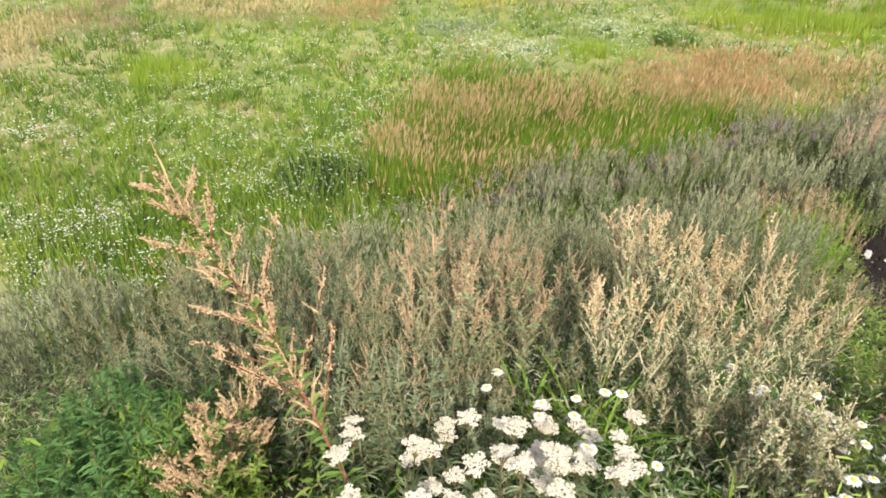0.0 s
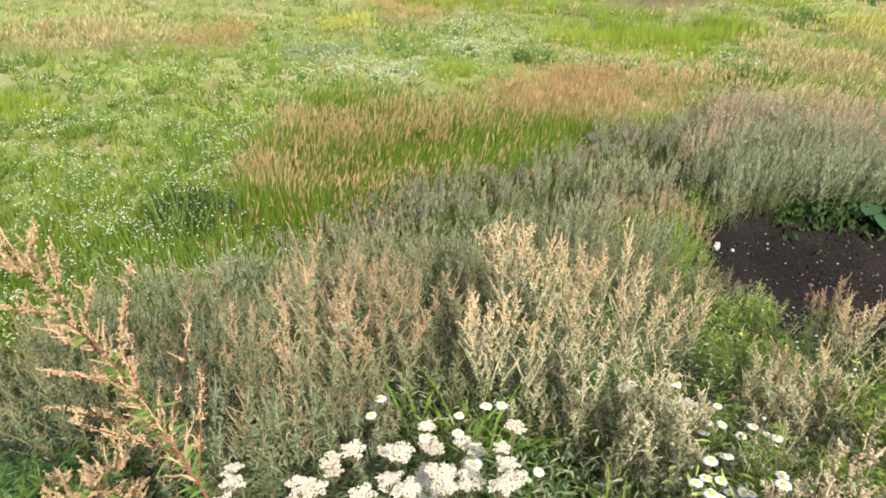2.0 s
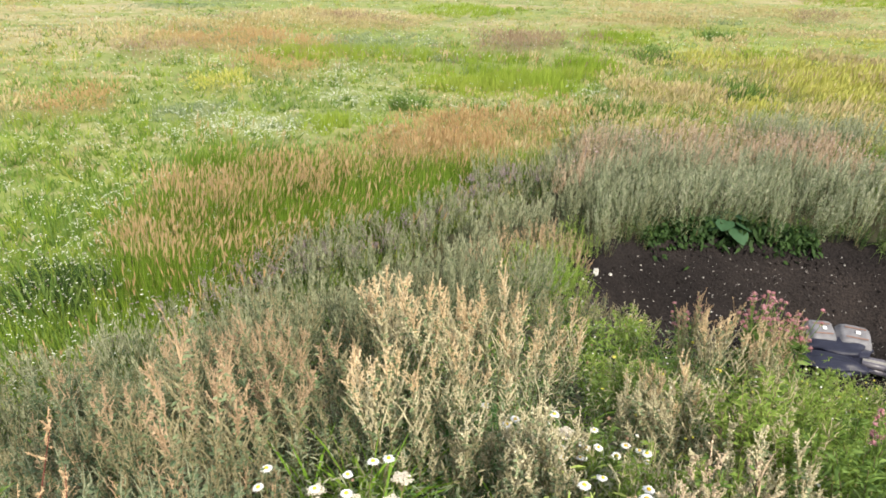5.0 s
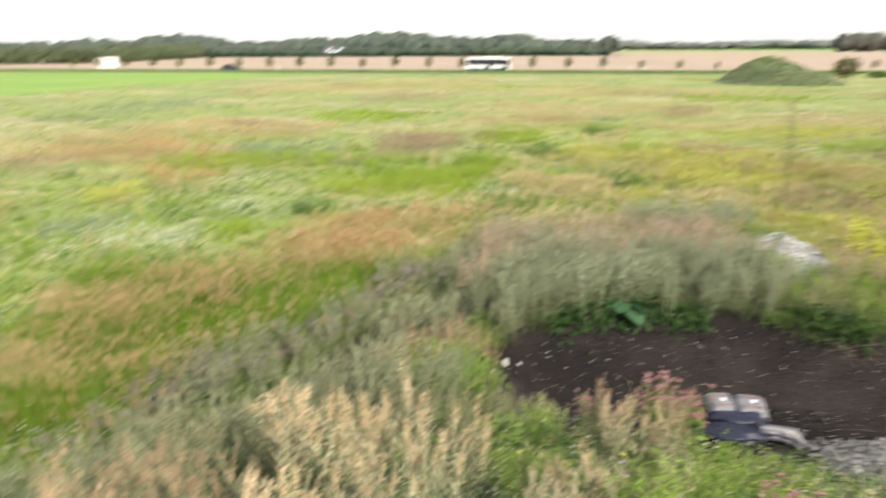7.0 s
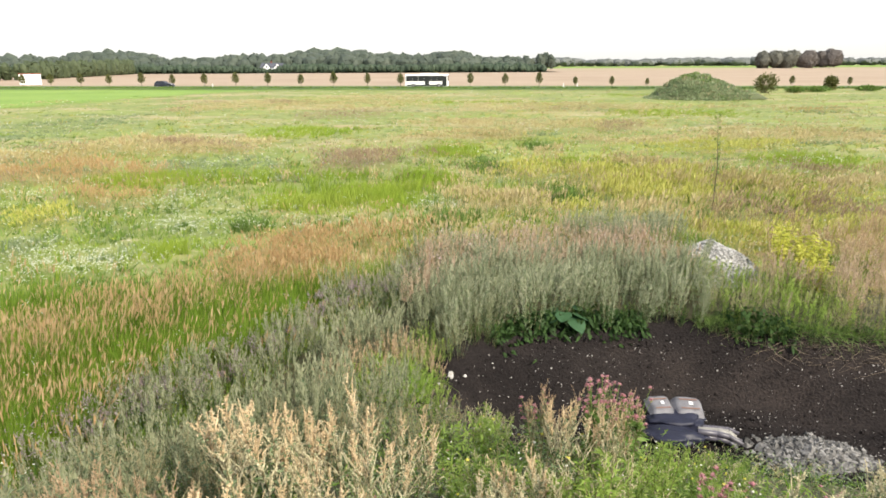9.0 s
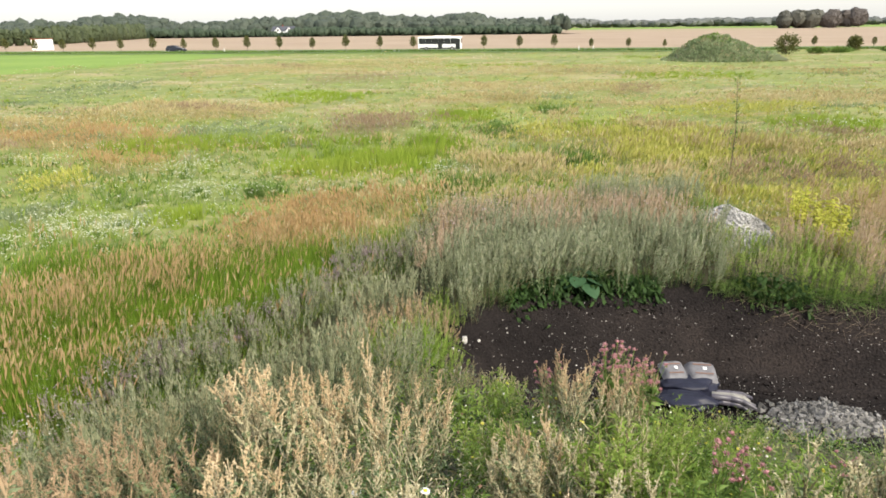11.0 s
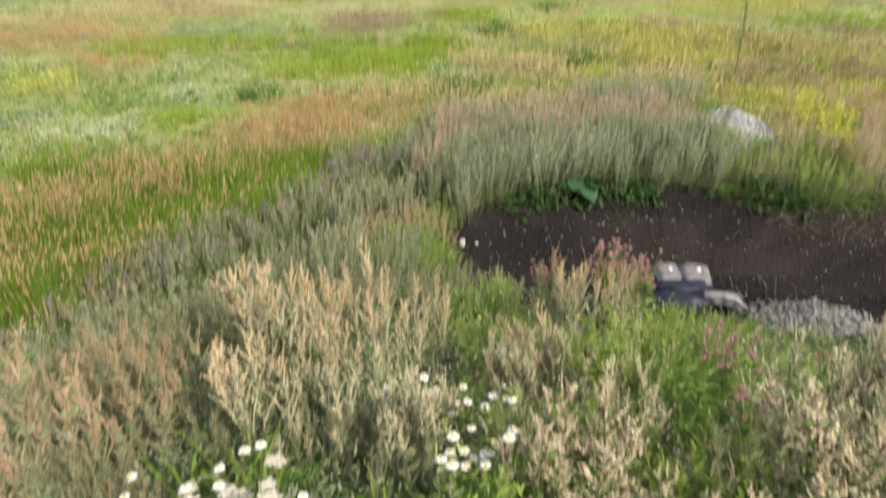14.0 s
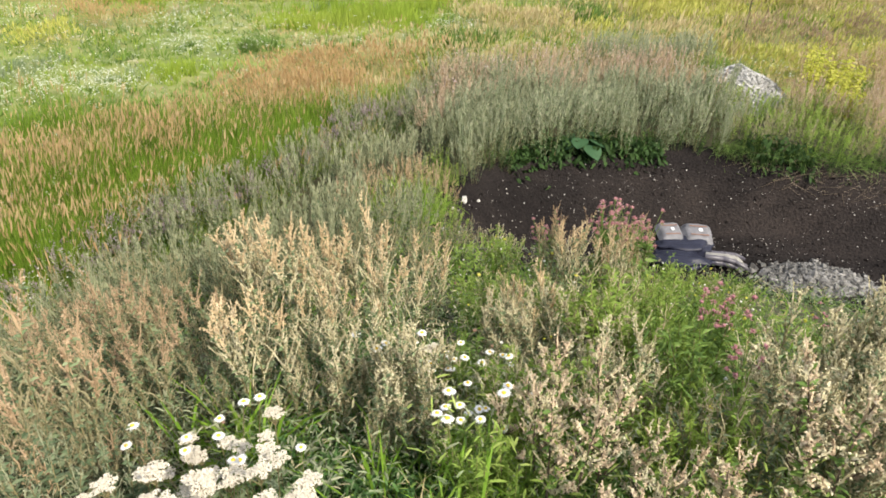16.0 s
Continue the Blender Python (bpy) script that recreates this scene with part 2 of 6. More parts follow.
PIPE_PALE = material("pale_roll_plastic", [(.10, .10, .10), (.19, .185, .17), (.28, .27, .24)], scale=6, fine=30, island=0.6, rough=0.45, spec=0.5)
PAINT_W = material("white_paint", [(.74, .74, .74), (.80, .80, .80)], scale=0.6, fine=6, island=0, rough=0.4)
PAINT_R = material("red_brown_paint", [(.22, .05, .04), (.28, .07, .05)], scale=1, fine=8, island=0, rough=0.5)
GLASS_D = material("dark_glass", [(.015, .018, .022), (.03, .034, .04)], scale=1, fine=6, island=0, rough=0.08, spec=0.6)
RUBBER = material("rubber", [(.015, .015, .015), (.03, .03, .03)], scale=3, fine=20, island=0)
CAR_BLUE = material("dark_car_paint", [(.014, .017, .028), (.022, .026, .038)], scale=1, fine=6, island=0, rough=0.4, spec=0.4)
SLATE = material("dark_slate", [(.055, .06, .075), (.085, .09, .11)], scale=0.5, fine=4, island=0)
METAL = material("galvanised_metal", [(.35, .35, .36), (.45, .45, .46)], scale=2, fine=20, island=0, rough=0.5, metal=0.8)


# ---- shaping helpers ----
class Soup:
    """Triangles gathered in arrays and made into one mesh."""

    def __init__(self):
        self.v, self.t, self.n = [], [], 0

    def add(self, v, t):
        v, t = np.asarray(v, float).reshape(-1, 3), np.asarray(t, int).reshape(-1, 3)
        self.v.append(v)
        self.t.append(t + self.n)
        self.n += len(v)
        return self

    def arrays(self):
        return np.concatenate(self.v), np.concatenate(self.t)

    def mesh(self, name, mat, smooth=False):
        me = bpy.data.meshes.new(name)
        if self.n:
            v, t = self.arrays()
            me.vertices.add(len(v))
            me.vertices.foreach_set("co", v.astype(np.float32).ravel())
            me.loops.add(t.size)
            me.loops.foreach_set("vertex_index", t.astype(np.int32).ravel())
            me.polygons.add(len(t))
            me.polygons.foreach_set("loop_start", np.arange(0, t.size, 3, dtype=np.int32))
            me.polygons.foreach_set("use_smooth", np.full(len(t), smooth))
            me.update(calc_edges=True)
            me.validate()
        me.materials.append(mat)
        return me


def part(name, shape, mat, parent=None, label="", smooth=False):
    """One mesh object, under its thing or part."""
    if isinstance(shape, Soup):
        me = shape.mesh(name, mat, smooth)
    else:
        me = bpy.data.meshes.new(name)
        shape.to_mesh(me)
        shape.free()
        me.materials.append(mat)
        for f in me.polygons:
            f.use_smooth = smooth
    ob = new(name, me)
    ob.parent = parent
    return tagged(ob, label)


def stuff(name, soup, mat, label, category):
    return tagged(part(name, soup, mat), label, category, kind="stuff")


def thing(name, m, label, category, group=""):
    ob = new(name)
    ob.empty_display_size = 0.1
    ob.matrix_basis = m
    return tagged(ob, label, category, group)


def unit(v):
    return v / np.maximum(np.linalg.norm(v, axis=-1, keepdims=True), 1e-9)


def blades(soup, p, d, length, width, droop=0.0, seg=2, rng=RNG, belly=0.0):
    """Tapering leaves from p along d. belly: 0 widest at the foot, 1 widest in the middle."""
    p, d = np.atleast_2d(p), unit(np.atleast_2d(d))
    k = len(p)
    if not k:
        return soup
    length, width, droop = (np.broadcast_to(a, (k,)).astype(float) for a in (length, width, droop))
    side = unit(np.cross(d, rng.normal(size=(k, 3))))
    rows = []
    for i in range(seg):
        s = i / seg
        mid = p + d * (length * s)[:, None] - np.array((0, 0, 1)) * (droop * length * s * s)[:, None]
        w = (width / 2 * ((1 - s) * (1 - belly) + belly * (0.25 + 1.5 * math.sin(math.pi * min(s + 0.12, 1.0)) * 0.6)))[:, None]
        rows += [mid - side * w, mid + side * w]
    rows.append(p + d * length[:, None] - np.array((0, 0, 1)) * (droop * length)[:, None])
    v = np.stack(rows, 1)
    tri = []
    for i in range(seg - 1):
        a = 2 * i
        tri += [(a, a + 1, a + 3), (a, a + 3, a + 2)]
    tri.append((2 * seg - 2, 2 * seg - 1, 2 * seg))
    t = np.array(tri)[None] + (np.arange(k) * (2 * seg + 1))[:, None, None]
    return soup.add(v.reshape(-1, 3), t.reshape(-1, 3))


def tubes(soup, p0, p1, r0, r1, sides=3):
    """Straight tapering stems from p0 to p1."""
    p0, p1 = np.atleast_2d(p0).astype(float), np.atleast_2d(p1).astype(float)
    k = len(p0)
    r0, r1 = (np.broadcast_to(a, (k,)).astype(float)[:, None] for a in (r0, r1))
    d = unit(p1 - p0)
    ref = np.where(np.abs(d[:, 2:]) > 0.9, np.array((1.0, 0, 0)), np.array((0, 0, 1.0)))
    a = unit(np.cross(d, ref))
    b = np.cross(d, a)
    rows = []
    for q, r in ((p0, r0), (p1, r1)):
        for i in range(sides):
            w = 2 * math.pi * i / sides
            rows.append(q + (a * math.cos(w) + b * math.sin(w)) * r)
    tri = []
    for i in range(sides):
        j = (i + 1) % sides
        tri += [(i, j, sides + j), (i, sides + j, sides + i)]
    for i in range(1, sides - 1):
        tri.append((sides, sides + i, sides + i + 1))
    t = np.array(tri)[None] + (np.arange(k) * 2 * sides)[:, None, None]
    return soup.add(np.stack(rows, 1).reshape(-1, 3), t.reshape(-1, 3))


def polytube(soup, pts, radii, sides=4):
    """One continuous bent stem through pts."""
    pts = np.asarray(pts, float)
    d = unit(np.gradient(pts, axis=0))
    a = unit(np.cross(d, np.where(np.abs(d[:, 2:]) > 0.95, np.array((1.0, 0, 0)), np.array((0, 0, 1.0)))))
    a = unit(np.broadcast_to(np.array((1.0, 0.3, 0)), a.shape) - d * (d @ np.array((1.0, 0.3, 0)))[:, None])
    b = np.cross(d, a)
    k, w = len(pts), np.arange(sides) * 2 * math.pi / sides
    v = pts[:, None] + (a[:, None] * np.cos(w)[None, :, None] + b[:, None] * np.sin(w)[None, :, None]) * np.asarray(radii, float)[:, None, None]
    tri = []
    for i in range(k - 1):
        for j in range(sides):
            m = (j + 1) % sides
            tri += [(i * sides + j, i * sides + m, (i + 1) * sides + m), (i * sides + j, (i + 1) * sides + m, (i + 1) * sides + j)]
    return soup.add(v.reshape(-1, 3), tri)


def cords(soup, foot, d, bend, length, radius, seg=5, rng=RNG):
    """Curved knobbly seed spikes, three-sided, tapering to the tip."""
    k = len(foot)
    length, radius = np.broadcast_to(length, (k,)), np.broadcast_to(radius, (k,))
    side = unit(np.cross(d, rng.normal(size=(k, 3))))
    other = np.cross(unit(d), side)
    rows = []
    for i in range(seg + 1):
        u = i / seg
        mid = foot + (d * u + bend * u * u) * length[:, None] + rng.normal(0, 0.0025, (k, 3))
        r = radius * (1.0 - 0.65 * u ** 2) * (1.25 if i % 2 else 0.8) * rng.uniform(0.75, 1.3, k) * (0.5 if i == 0 else 1)
        for j in range(3):
            w = 2.094 * j + 0.6 * i
            rows.append(mid + (side * math.cos(w) + other * math.sin(w)) * r[:, None])
    tri = []
    for i in range(seg):
        for j in range(3):
            m = (j + 1) % 3
            tri += [(3 * i + j, 3 * i + m, 3 * i + 3 + m), (3 * i + j, 3 * i + 3 + m, 3 * i + 3 + j)]
    t = np.array(tri)[None] + (np.arange(k) * 3 * (seg + 1))[:, None, None]
    return soup.add(np.stack(rows, 1).reshape(-1, 3), t.reshape(-1, 3))


OCTA_V = np.array([(1, 0, 0), (-1, 0, 0), (0, 1, 0), (0, -1, 0), (0, 0, 1), (0, 0, -1)], float)
OCTA_T = np.array([(0, 2, 4), (2, 1, 4), (1, 3, 4), (3, 0, 4), (2, 0, 5), (1, 2, 5), (3, 1, 5), (0, 3, 5)])
TETRA_V = np.array([(1, 1, 1), (-1, -1, 1), (-1, 1, -1), (1, -1, -1)], float) * 0.75
TETRA_T = np.array([(0, 2, 1), (0, 1, 3), (0, 3, 2), (1, 2, 3)])


def spins(k, rng=RNG):
    q = unit(rng.normal(size=(k, 4)))
    w, x, y, z = q.T
    return np.stack([1 - 2 * (y * y + z * z), 2 * (x * y - z * w), 2 * (x * z + y * w), 2 * (x * y + z * w), 1 - 2 * (x * x + z * z), 2 * (y * z - x * w),
                     2 * (x * z - y * w), 2 * (y * z + x * w), 1 - 2 * (x * x + y * y)], -1).reshape(k, 3, 3)


def beads(soup, p, size, shape="tetra", squash=1.0, rng=RNG):
    """Small faceted grains at p; size may be one number, or one per grain."""
    p = np.atleast_2d(p)
    k = len(p)
    if not k:
        return soup
    bv, bt = (TETRA_V, TETRA_T) if shape == "tetra" else (OCTA_V, OCTA_T)
    size = np.broadcast_to(size, (k,))
    v = np.einsum("kij,nj->kni", spins(k, rng), bv) * (size[:, None, None] * rng.uniform(0.7, 1.3, (k, 1, 3)))
    v[..., 2] *= squash
    v += p[:, None]
    t = bt[None] + (np.arange(k) * len(bv))[:, None, None]
    return soup.add(v.reshape(-1, 3), t.reshape(-1, 3))


def scatter(soup, source, p, turn, size, lean=None):
    """Copies of the source's triangles at the places p, joined."""
    v, t = source.arrays()
    k = len(p)
    if not k:
        return soup
    c, s = np.cos(turn), np.sin(turn)
    x = (v[None, :, 0] * c[:, None] - v[None, :, 1] * s[:, None])
    y = (v[None, :, 0] * s[:, None] + v[None, :, 1] * c[:, None])
    w = np.stack([x, y, np.broadcast_to(v[None, :, 2], x.shape)], -1) * np.asarray(size).reshape(k, 1, -1)
    if lean is not None:
        w[..., :2] += w[..., 2:] * lean[:, None, :]
    w += p[:, None]
    tt = t[None] + (np.arange(k) * len(v))[:, None, None]
    return soup.add(w.reshape(-1, 3), tt.reshape(-1, 3))


def box(bm, sx, sy, sz, m=Matrix(), bevel=0.0):
    """A block with its base centre at the origin of m."""
    made = bmesh.ops.create_cube(bm, size=1)["verts"]
    bmesh.ops.transform(bm, matrix=m @ Matrix.Translation((0, 0, sz / 2)) @ Matrix.Diagonal((sx, sy, sz, 1)), verts=made)
    if bevel:
        edges = list({e for v in made for e in v.link_edges})
        bmesh.ops.bevel(bm, geom=edges, offset=bevel, segments=2, affect="EDGES", profile=0.5)
    return bm


def drum(bm, r0, r1, h, m=Matrix(), sides=16):
    made = bmesh.ops.create_cone(bm, cap_ends=True, segments=sides, radius1=r0, radius2=r1, depth=h)["verts"]
    bmesh.ops.transform(bm, matrix=m @ Matrix.Translation((0, 0, h / 2)), verts=made)
    return bm


def blob(bm, r, m=Matrix(), rough=0.2, detail=2, seed=0):
    made = bmesh.ops.create_icosphere(bm, subdivisions=detail, radius=1)["verts"]
    for v in made:
        v.co *= r * (1 + rough * noise.noise(v.co * 1.7 + Vector((seed * 7.3, seed, 0))))
    bmesh.ops.transform(bm, matrix=m, verts=made)
    return bm


# ---- lie of the land ----
RIM_X = [-2.0, -0.5, 0.0, 0.6, 1.5, 2.7, 4.4, 5.5, 6.5, 8.0, 12.0, 16.0]
RIM_Y = [8.6, 9.2, 9.9, 10.5, 11.1, 11.4, 11.5, 11.1, 10.6, 10.2, 9.6, 9.0]
EDGE_X = [-7.8, -7.2, -6.6, -5.8, -5.4, -5.1, -4.5, -3.6, -2.6, -1.8, -0.3, 0.95, 2.6, 4.6, 6.2, 7.5, 12, 20]
EDGE_Y = [-2, 2.0, 2.9, 3.5, 4.4, 5.6, 7.0, 8.3, 10.2, 12.2, 14.2, 16.6, 16.9, 16.2, 15.2, 13.6, 12.3, 11.5]


def ease(a):
    a = np.clip(a, 0, 1)
    return a * a * (3 - 2 * a)


def waves(x, y, s, seed=0.0):
    """A cheap smooth unevenness between -1 and 1."""
    r = np.random.default_rng(int(seed * 10) + 3)
    total = 0
    for _ in range(5):
        fx, fy, ph = r.normal(0, 1, 3)
        total = total + np.sin((x * fx + y * fy) / s * 1.6 + ph * 6)
    return total / 3.2


def pit(x, y):
    """0 outside the dug hole, 1 on its floor."""
    inner = np.interp(x, RIM_X, RIM_Y) - y
    far = ease(inner / (1.15 + 0.25 * waves(x, y, 1.2, 1)))
    near = ease((y - 5.9 - 0.05 * x) / 2.3)
    return far * near * ease((x + 0.5) / 1.6)


def land(x, y):
    x, y = np.asarray(x, float), np.asarray(y, float)
    r = np.hypot(np.where(x < 0, x * 1.32, x), y + 1.0)
    heap = 3.05 - 0.405 * np.maximum(r - 1.5, 0)
    heap = np.where(heap > 0.35, heap, 0.35 * np.exp((heap - 0.35) / 0.35))
    heap = heap * ease((26 - r) / 8)
    near = np.exp(-(np.hypot(x, y) / 45) ** 2)
    rough = (0.06 * waves(x, y, 0.7, 2) + 0.05 * waves(x, y, 2.2, 3)) * near + 0.10 * waves(x, y, 9, 4) * ease((x + 46) / 14) * ease((np.hypot(x, y) - 16) / 30) * ease((120 - np.hypot(x, y)) / 40)
    rim = 0.22 * np.exp(-((np.interp(x, RIM_X, RIM_Y) + 1.3 - y) / 1.6) ** 2) * ease((x + 1) / 2) * ease((14 - x) / 4)
    return heap + rim + rough - pit(x, y) * 0.95


def outside(x, y):
    """Metres beyond the foot of the heap's belt of mugwort (negative: within)."""
    a = np.stack([EDGE_X, EDGE_Y], -1)
    best = np.full(np.shape(x), 1e9)
    sign = np.ones(np.shape(x))
    for (x0, y0), (x1, y1) in zip(a[:-1], a[1:]):
        dx, dy = x1 - x0, y1 - y0
        k = np.clip(((x - x0) * dx + (y - y0) * dy) / (dx * dx + dy * dy), 0, 1)
        d = np.hypot(x - x0 - k * dx, y - y0 - k * dy)
        s = np.sign(dx * (y - y0) - dy * (x - x0))
        sign = np.where(d < best, s, sign)
        best = np.minimum(best, d)
    return best * sign


def lines(near, far, step, grow=1.16):
    a = list(np.arange(near[0], near[1] + 1e-6, step))
    s = step
    while a[-1] < far[1]:
        s = min(s * grow, 400)
        a.append(a[-1] + s)
    s = step
    while a[0] > far[0]:
        s = min(s * grow, 400)
        a.insert(0, a[0] - s)
    return np.array(a)


gx, gy = lines((-10, 13), (-4000, 4000), 0.21), lines((-2.5, 18), (-2500, 4600), 0.21)
mx, my = np.meshgrid(gx, gy)
mz = land(mx, my)
ground_mesh = bpy.data.meshes.new("ground")
nx, ny = len(gx), len(gy)
idx = np.arange(nx * ny).reshape(ny, nx)
quads = np.stack([idx[:-1, :-1], idx[:-1, 1:], idx[1:, 1:], idx[1:, :-1]], -1).reshape(-1, 4)
ground_mesh.vertices.add(nx * ny)
ground_mesh.vertices.foreach_set("co", np.stack([mx, my, mz], -1).astype(np.float32).ravel())
ground_mesh.loops.add(quads.size)
ground_mesh.loops.foreach_set("vertex_index", quads.astype(np.int32).ravel())
ground_mesh.polygons.add(len(quads))
ground_mesh.polygons.foreach_set("loop_start", np.arange(0, quads.size, 4, dtype=np.int32))
ground_mesh.polygons.foreach_set("use_smooth", np.ones(len(quads), bool))
ground_mesh.update(calc_edges=True)
for mat in (MEADOW, HEAP, SOIL):
    ground_mesh.materials.append(mat)
fx, fy = mx.ravel()[quads].mean(1), my.ravel()[quads].mean(1)
slot = np.zeros(len(quads), np.int32)
slot[(outside(fx, fy) < 0.3) & (np.hypot(fx, fy) < 22) & (fy < np.interp(fx, RIM_X, RIM_Y) + 6)] = 1
slot[(pit(fx, fy) + 0.05 * waves(fx, fy, 0.5, 5) > 0.03) & (pit(fx, fy) > 0.004)] = 2
rim_at = np.interp(fx, RIM_X, RIM_Y)
slot[(fy < rim_at + 0.25) & (fy > rim_at - 1.2) & (fx > -0.2) & (fx < 15)] = 2
ground_mesh.polygons.foreach_set("material_index", slot)
tagged(new("ground", ground_mesh), "rough meadow ground with a spoil heap and dug pit", "ground", kind="structure")


# ---- the distance: road, fields, woods, vehicles ----
def strip(name, pts, mat, z, label, category):
    """A flat sheet over the polygon pts."""
    bm = bmesh.new()
    vs = [bm.verts.new((x, y, z)) for x, y in pts]
    bm.faces.new(vs)
    bmesh.ops.triangulate(bm, faces=bm.faces[:])
    return tagged(part(name, bm, mat), label, category, kind="structure")


def road_y(x):
    return 146.0 - 0.155 * x


def ribbon(a, b, x0, x1, step=40):
    xs = np.linspace(x0, x1, max(2, int((x1 - x0) / step)))
    return [(x, road_y(x) + a) for x in xs] + [(x, road_y(x) + b) for x in xs[::-1]]


strip("road", ribbon(-3.2, 3.2, -600, 500), ASPHALT, 0.10, "grey asphalt country road across the fields", "road")
strip("verge", ribbon(-12, -3.2, -600, 60), VERGE, 0.08, "dark green grass verge along the road", "verge")
strip("verge", ribbon(3.2, 12, -600, 500), VERGE, 0.08, "dark green grass verge with young trees", "verge")
strip("lawn", [(-54 + 0.22 * k + 1.3 * math.sin(k * 1.7) + 0.9 * math.sin(k * 0.63), 62 + k) for k in range(0, 66)] + [(-30, road_y(-30) - 15.5), (10, road_y(10) - 12), (-300, road_y(-300) - 12), (-600, road_y(-600) - 12), (-600, -60), (-62, -20)], MOWN, 0.02,
      "mown bright green grass beside the road", "lawn")
strip("wheat_field", [(-900, road_y(-900) + 12), (700, road_y(700) + 12), (900, 640), (300, 800), (84, 820), (84, 432), (-900, 432)], WHEAT, 0.05, "ripe pale wheat field beyond the road", "field")
strip("green_field", [(84, 823), (84, 1500), (1200, 1500), (900, 660), (300, 804)], MOWN, 0.07, "far green field before the woods", "field")


def verge_growth(count, seed):
    """Knee-high uncut grass on the verge, which hides most of the road from afar."""
    r = np.random.default_rng(seed)
    x = r.uniform(-330, 190, count)
    y = road_y(x) - r.uniform(3.4, 6.5, count)
    soup = Soup()
    blades(soup, np.stack([x, y, 0 * x + 0.08], -1), r.normal(0, 0.35, (count, 3)) + (0, 0, 1), r.uniform(0.25, 0.6, count), r.uniform(0.15, 0.4, count), 0.1, 1, r)
    return tagged(part("verge_growth", soup, VERGE), "knee-high uncut grass along the road", "grass", kind="stuff")


verge_growth(16000, 19)


def ball(detail):
    bm = bmesh.new()
    bmesh.ops.create_icosphere(bm, subdivisions=detail, radius=1)
    v = np.array([q.co for q in bm.verts])
    t = np.array([[q.index for q in f.verts] for f in bm.faces])
    bm.free()
    return v, t


CROWN_V, CROWN_T = ball(2)


def crown(soup, rng, centre, radius, height, clumps, size):
    """An uneven mass of foliage: a lumpy core, roughened all over by leaf clumps."""
    lobes = unit(rng.normal(size=(9, 3)) + (0, 0, 0.3))
    bulge = 0.66 + 0.36 * np.max(np.maximum(CROWN_V @ lobes.T, 0) ** 4, axis=1) + rng.normal(0, 0.03, len(CROWN_V))
    scale = np.array((radius, radius, height / 2))
    soup.add(np.array(centre) + CROWN_V * bulge[:, None] * scale, CROWN_T)
    shell = CROWN_V * bulge[:, None]
    tri, w = CROWN_T[rng.integers(0, len(CROWN_T), clumps)], rng.dirichlet((1, 1, 1), clumps)
    p = np.array(centre) + (shell[tri] * w[..., None]).sum(1) * rng.uniform(0.95, 1.06, (clumps, 1)) * scale
    return beads(soup, p, size * rng.uniform(0.5, 1.5, clumps), squash=0.75, rng=rng)


def woods(name, places, mat, label, seed, clumps=26, grain=0.8, slim=0.62):
    """A closed stand of trees whose crowns grow into one another."""
    rng = np.random.default_rng(seed)
    soup = Soup()
    for x, y, h in places:
        crown(soup, rng, (x, y, h * 0.46), h * slim * rng.uniform(0.8, 1.25), h * 1.08, clumps, grain)
    trunks = np.array([(x, y, 0) for x, y, h in places])
    tubes(soup, trunks, trunks + np.array([(0, 0, h * 0.4) for _, _, h in places]), 0.25, 0.12, 5)
    return tagged(part(name, soup, mat), label, "woodland", kind="stuff")


rng = np.random.default_rng(11)
# dense young plantation along the far side of the wheat, lower before the house
front = []
for x in np.arange(-330, 72, 2.0):
    low = math.exp(-((x + 104) / 9) ** 4)
    for row in range(2):
        front.append((x + rng.uniform(-0.8, 0.8), 437 + row * 5 + rng.uniform(-1.5, 1.5), (5.2 + 0.5 * row + 0.5 * math.sin(x / 17) - 2.6 * low) * rng.uniform(0.88, 1.12)))
woods("far_wood", front, PLANTED, "dark green young plantation behind the wheat field", 12, 18, 0.45, 0.46)
# the older wood on the rise behind: its top line
HILL_X = [-420, -330, -308, -302, -296, -258, -251, -246, -240, -234, -212, -206, -194, -164, -151, -142, -134, -112, -104, -92, -78, -57, -40, -18, 0, 13, 22, 30, 42, 62, 72]
HILL_H = [12.0, 12.0, 12.6, 14.6, 12.8, 13.0, 16.4, 16.4, 14.0, 16.8, 16.4, 14.0, 11.8, 11.8, 12.4, 14.0, 14.6, 13.6, 15.0, 16.4, 17.6, 17.2, 14.2, 13.8, 14.2, 15.8, 14.6, 12.8, 11.6, 11.2, 10.0]
hill = []
for row, (back, part_of) in enumerate(((0, 0.72), (14, 0.88), (28, 1.0))):
    hill += [(x + rng.uniform(-2, 2), 478 + back + rng.uniform(-5, 5), np.interp(x, HILL_X, HILL_H) * part_of * rng.uniform(0.93, 1.05)) for x in np.arange(-430, 66, 4.6)]
woods("far_wood", hill, FOREST, "tall mixed wood rising behind the plantation", 13, 44, 0.6, 0.50)
# a row of slender trees down the wheat's side
EDGE_TREES = [(-330, 214, 6.5), (-250, 222, 6.5), (-170, 236, 6.2), (-147, 252, 6.2), (-153, 285, 6.8), (-162, 327, 7.4), (-173, 383, 8.3), (-184, 428, 8.6)]
left = []
for (x0, y0, h0), (x1, y1, h1) in zip(EDGE_TREES[:-1], EDGE_TREES[1:]):
    count = int(math.hypot(x1 - x0, y1 - y0) / 2.6)
    for k in range(count):
        s = k / count
        for row in range(2):
            left.append((x0 + (x1 - x0) * s - 4 * row + rng.uniform(-0.7, 0.7), y0 + (y1 - y0) * s + 3 * row + rng.uniform(-0.7, 0.7), (h0 + (h1 - h0) * s) * rng.uniform(0.86, 1.1)))
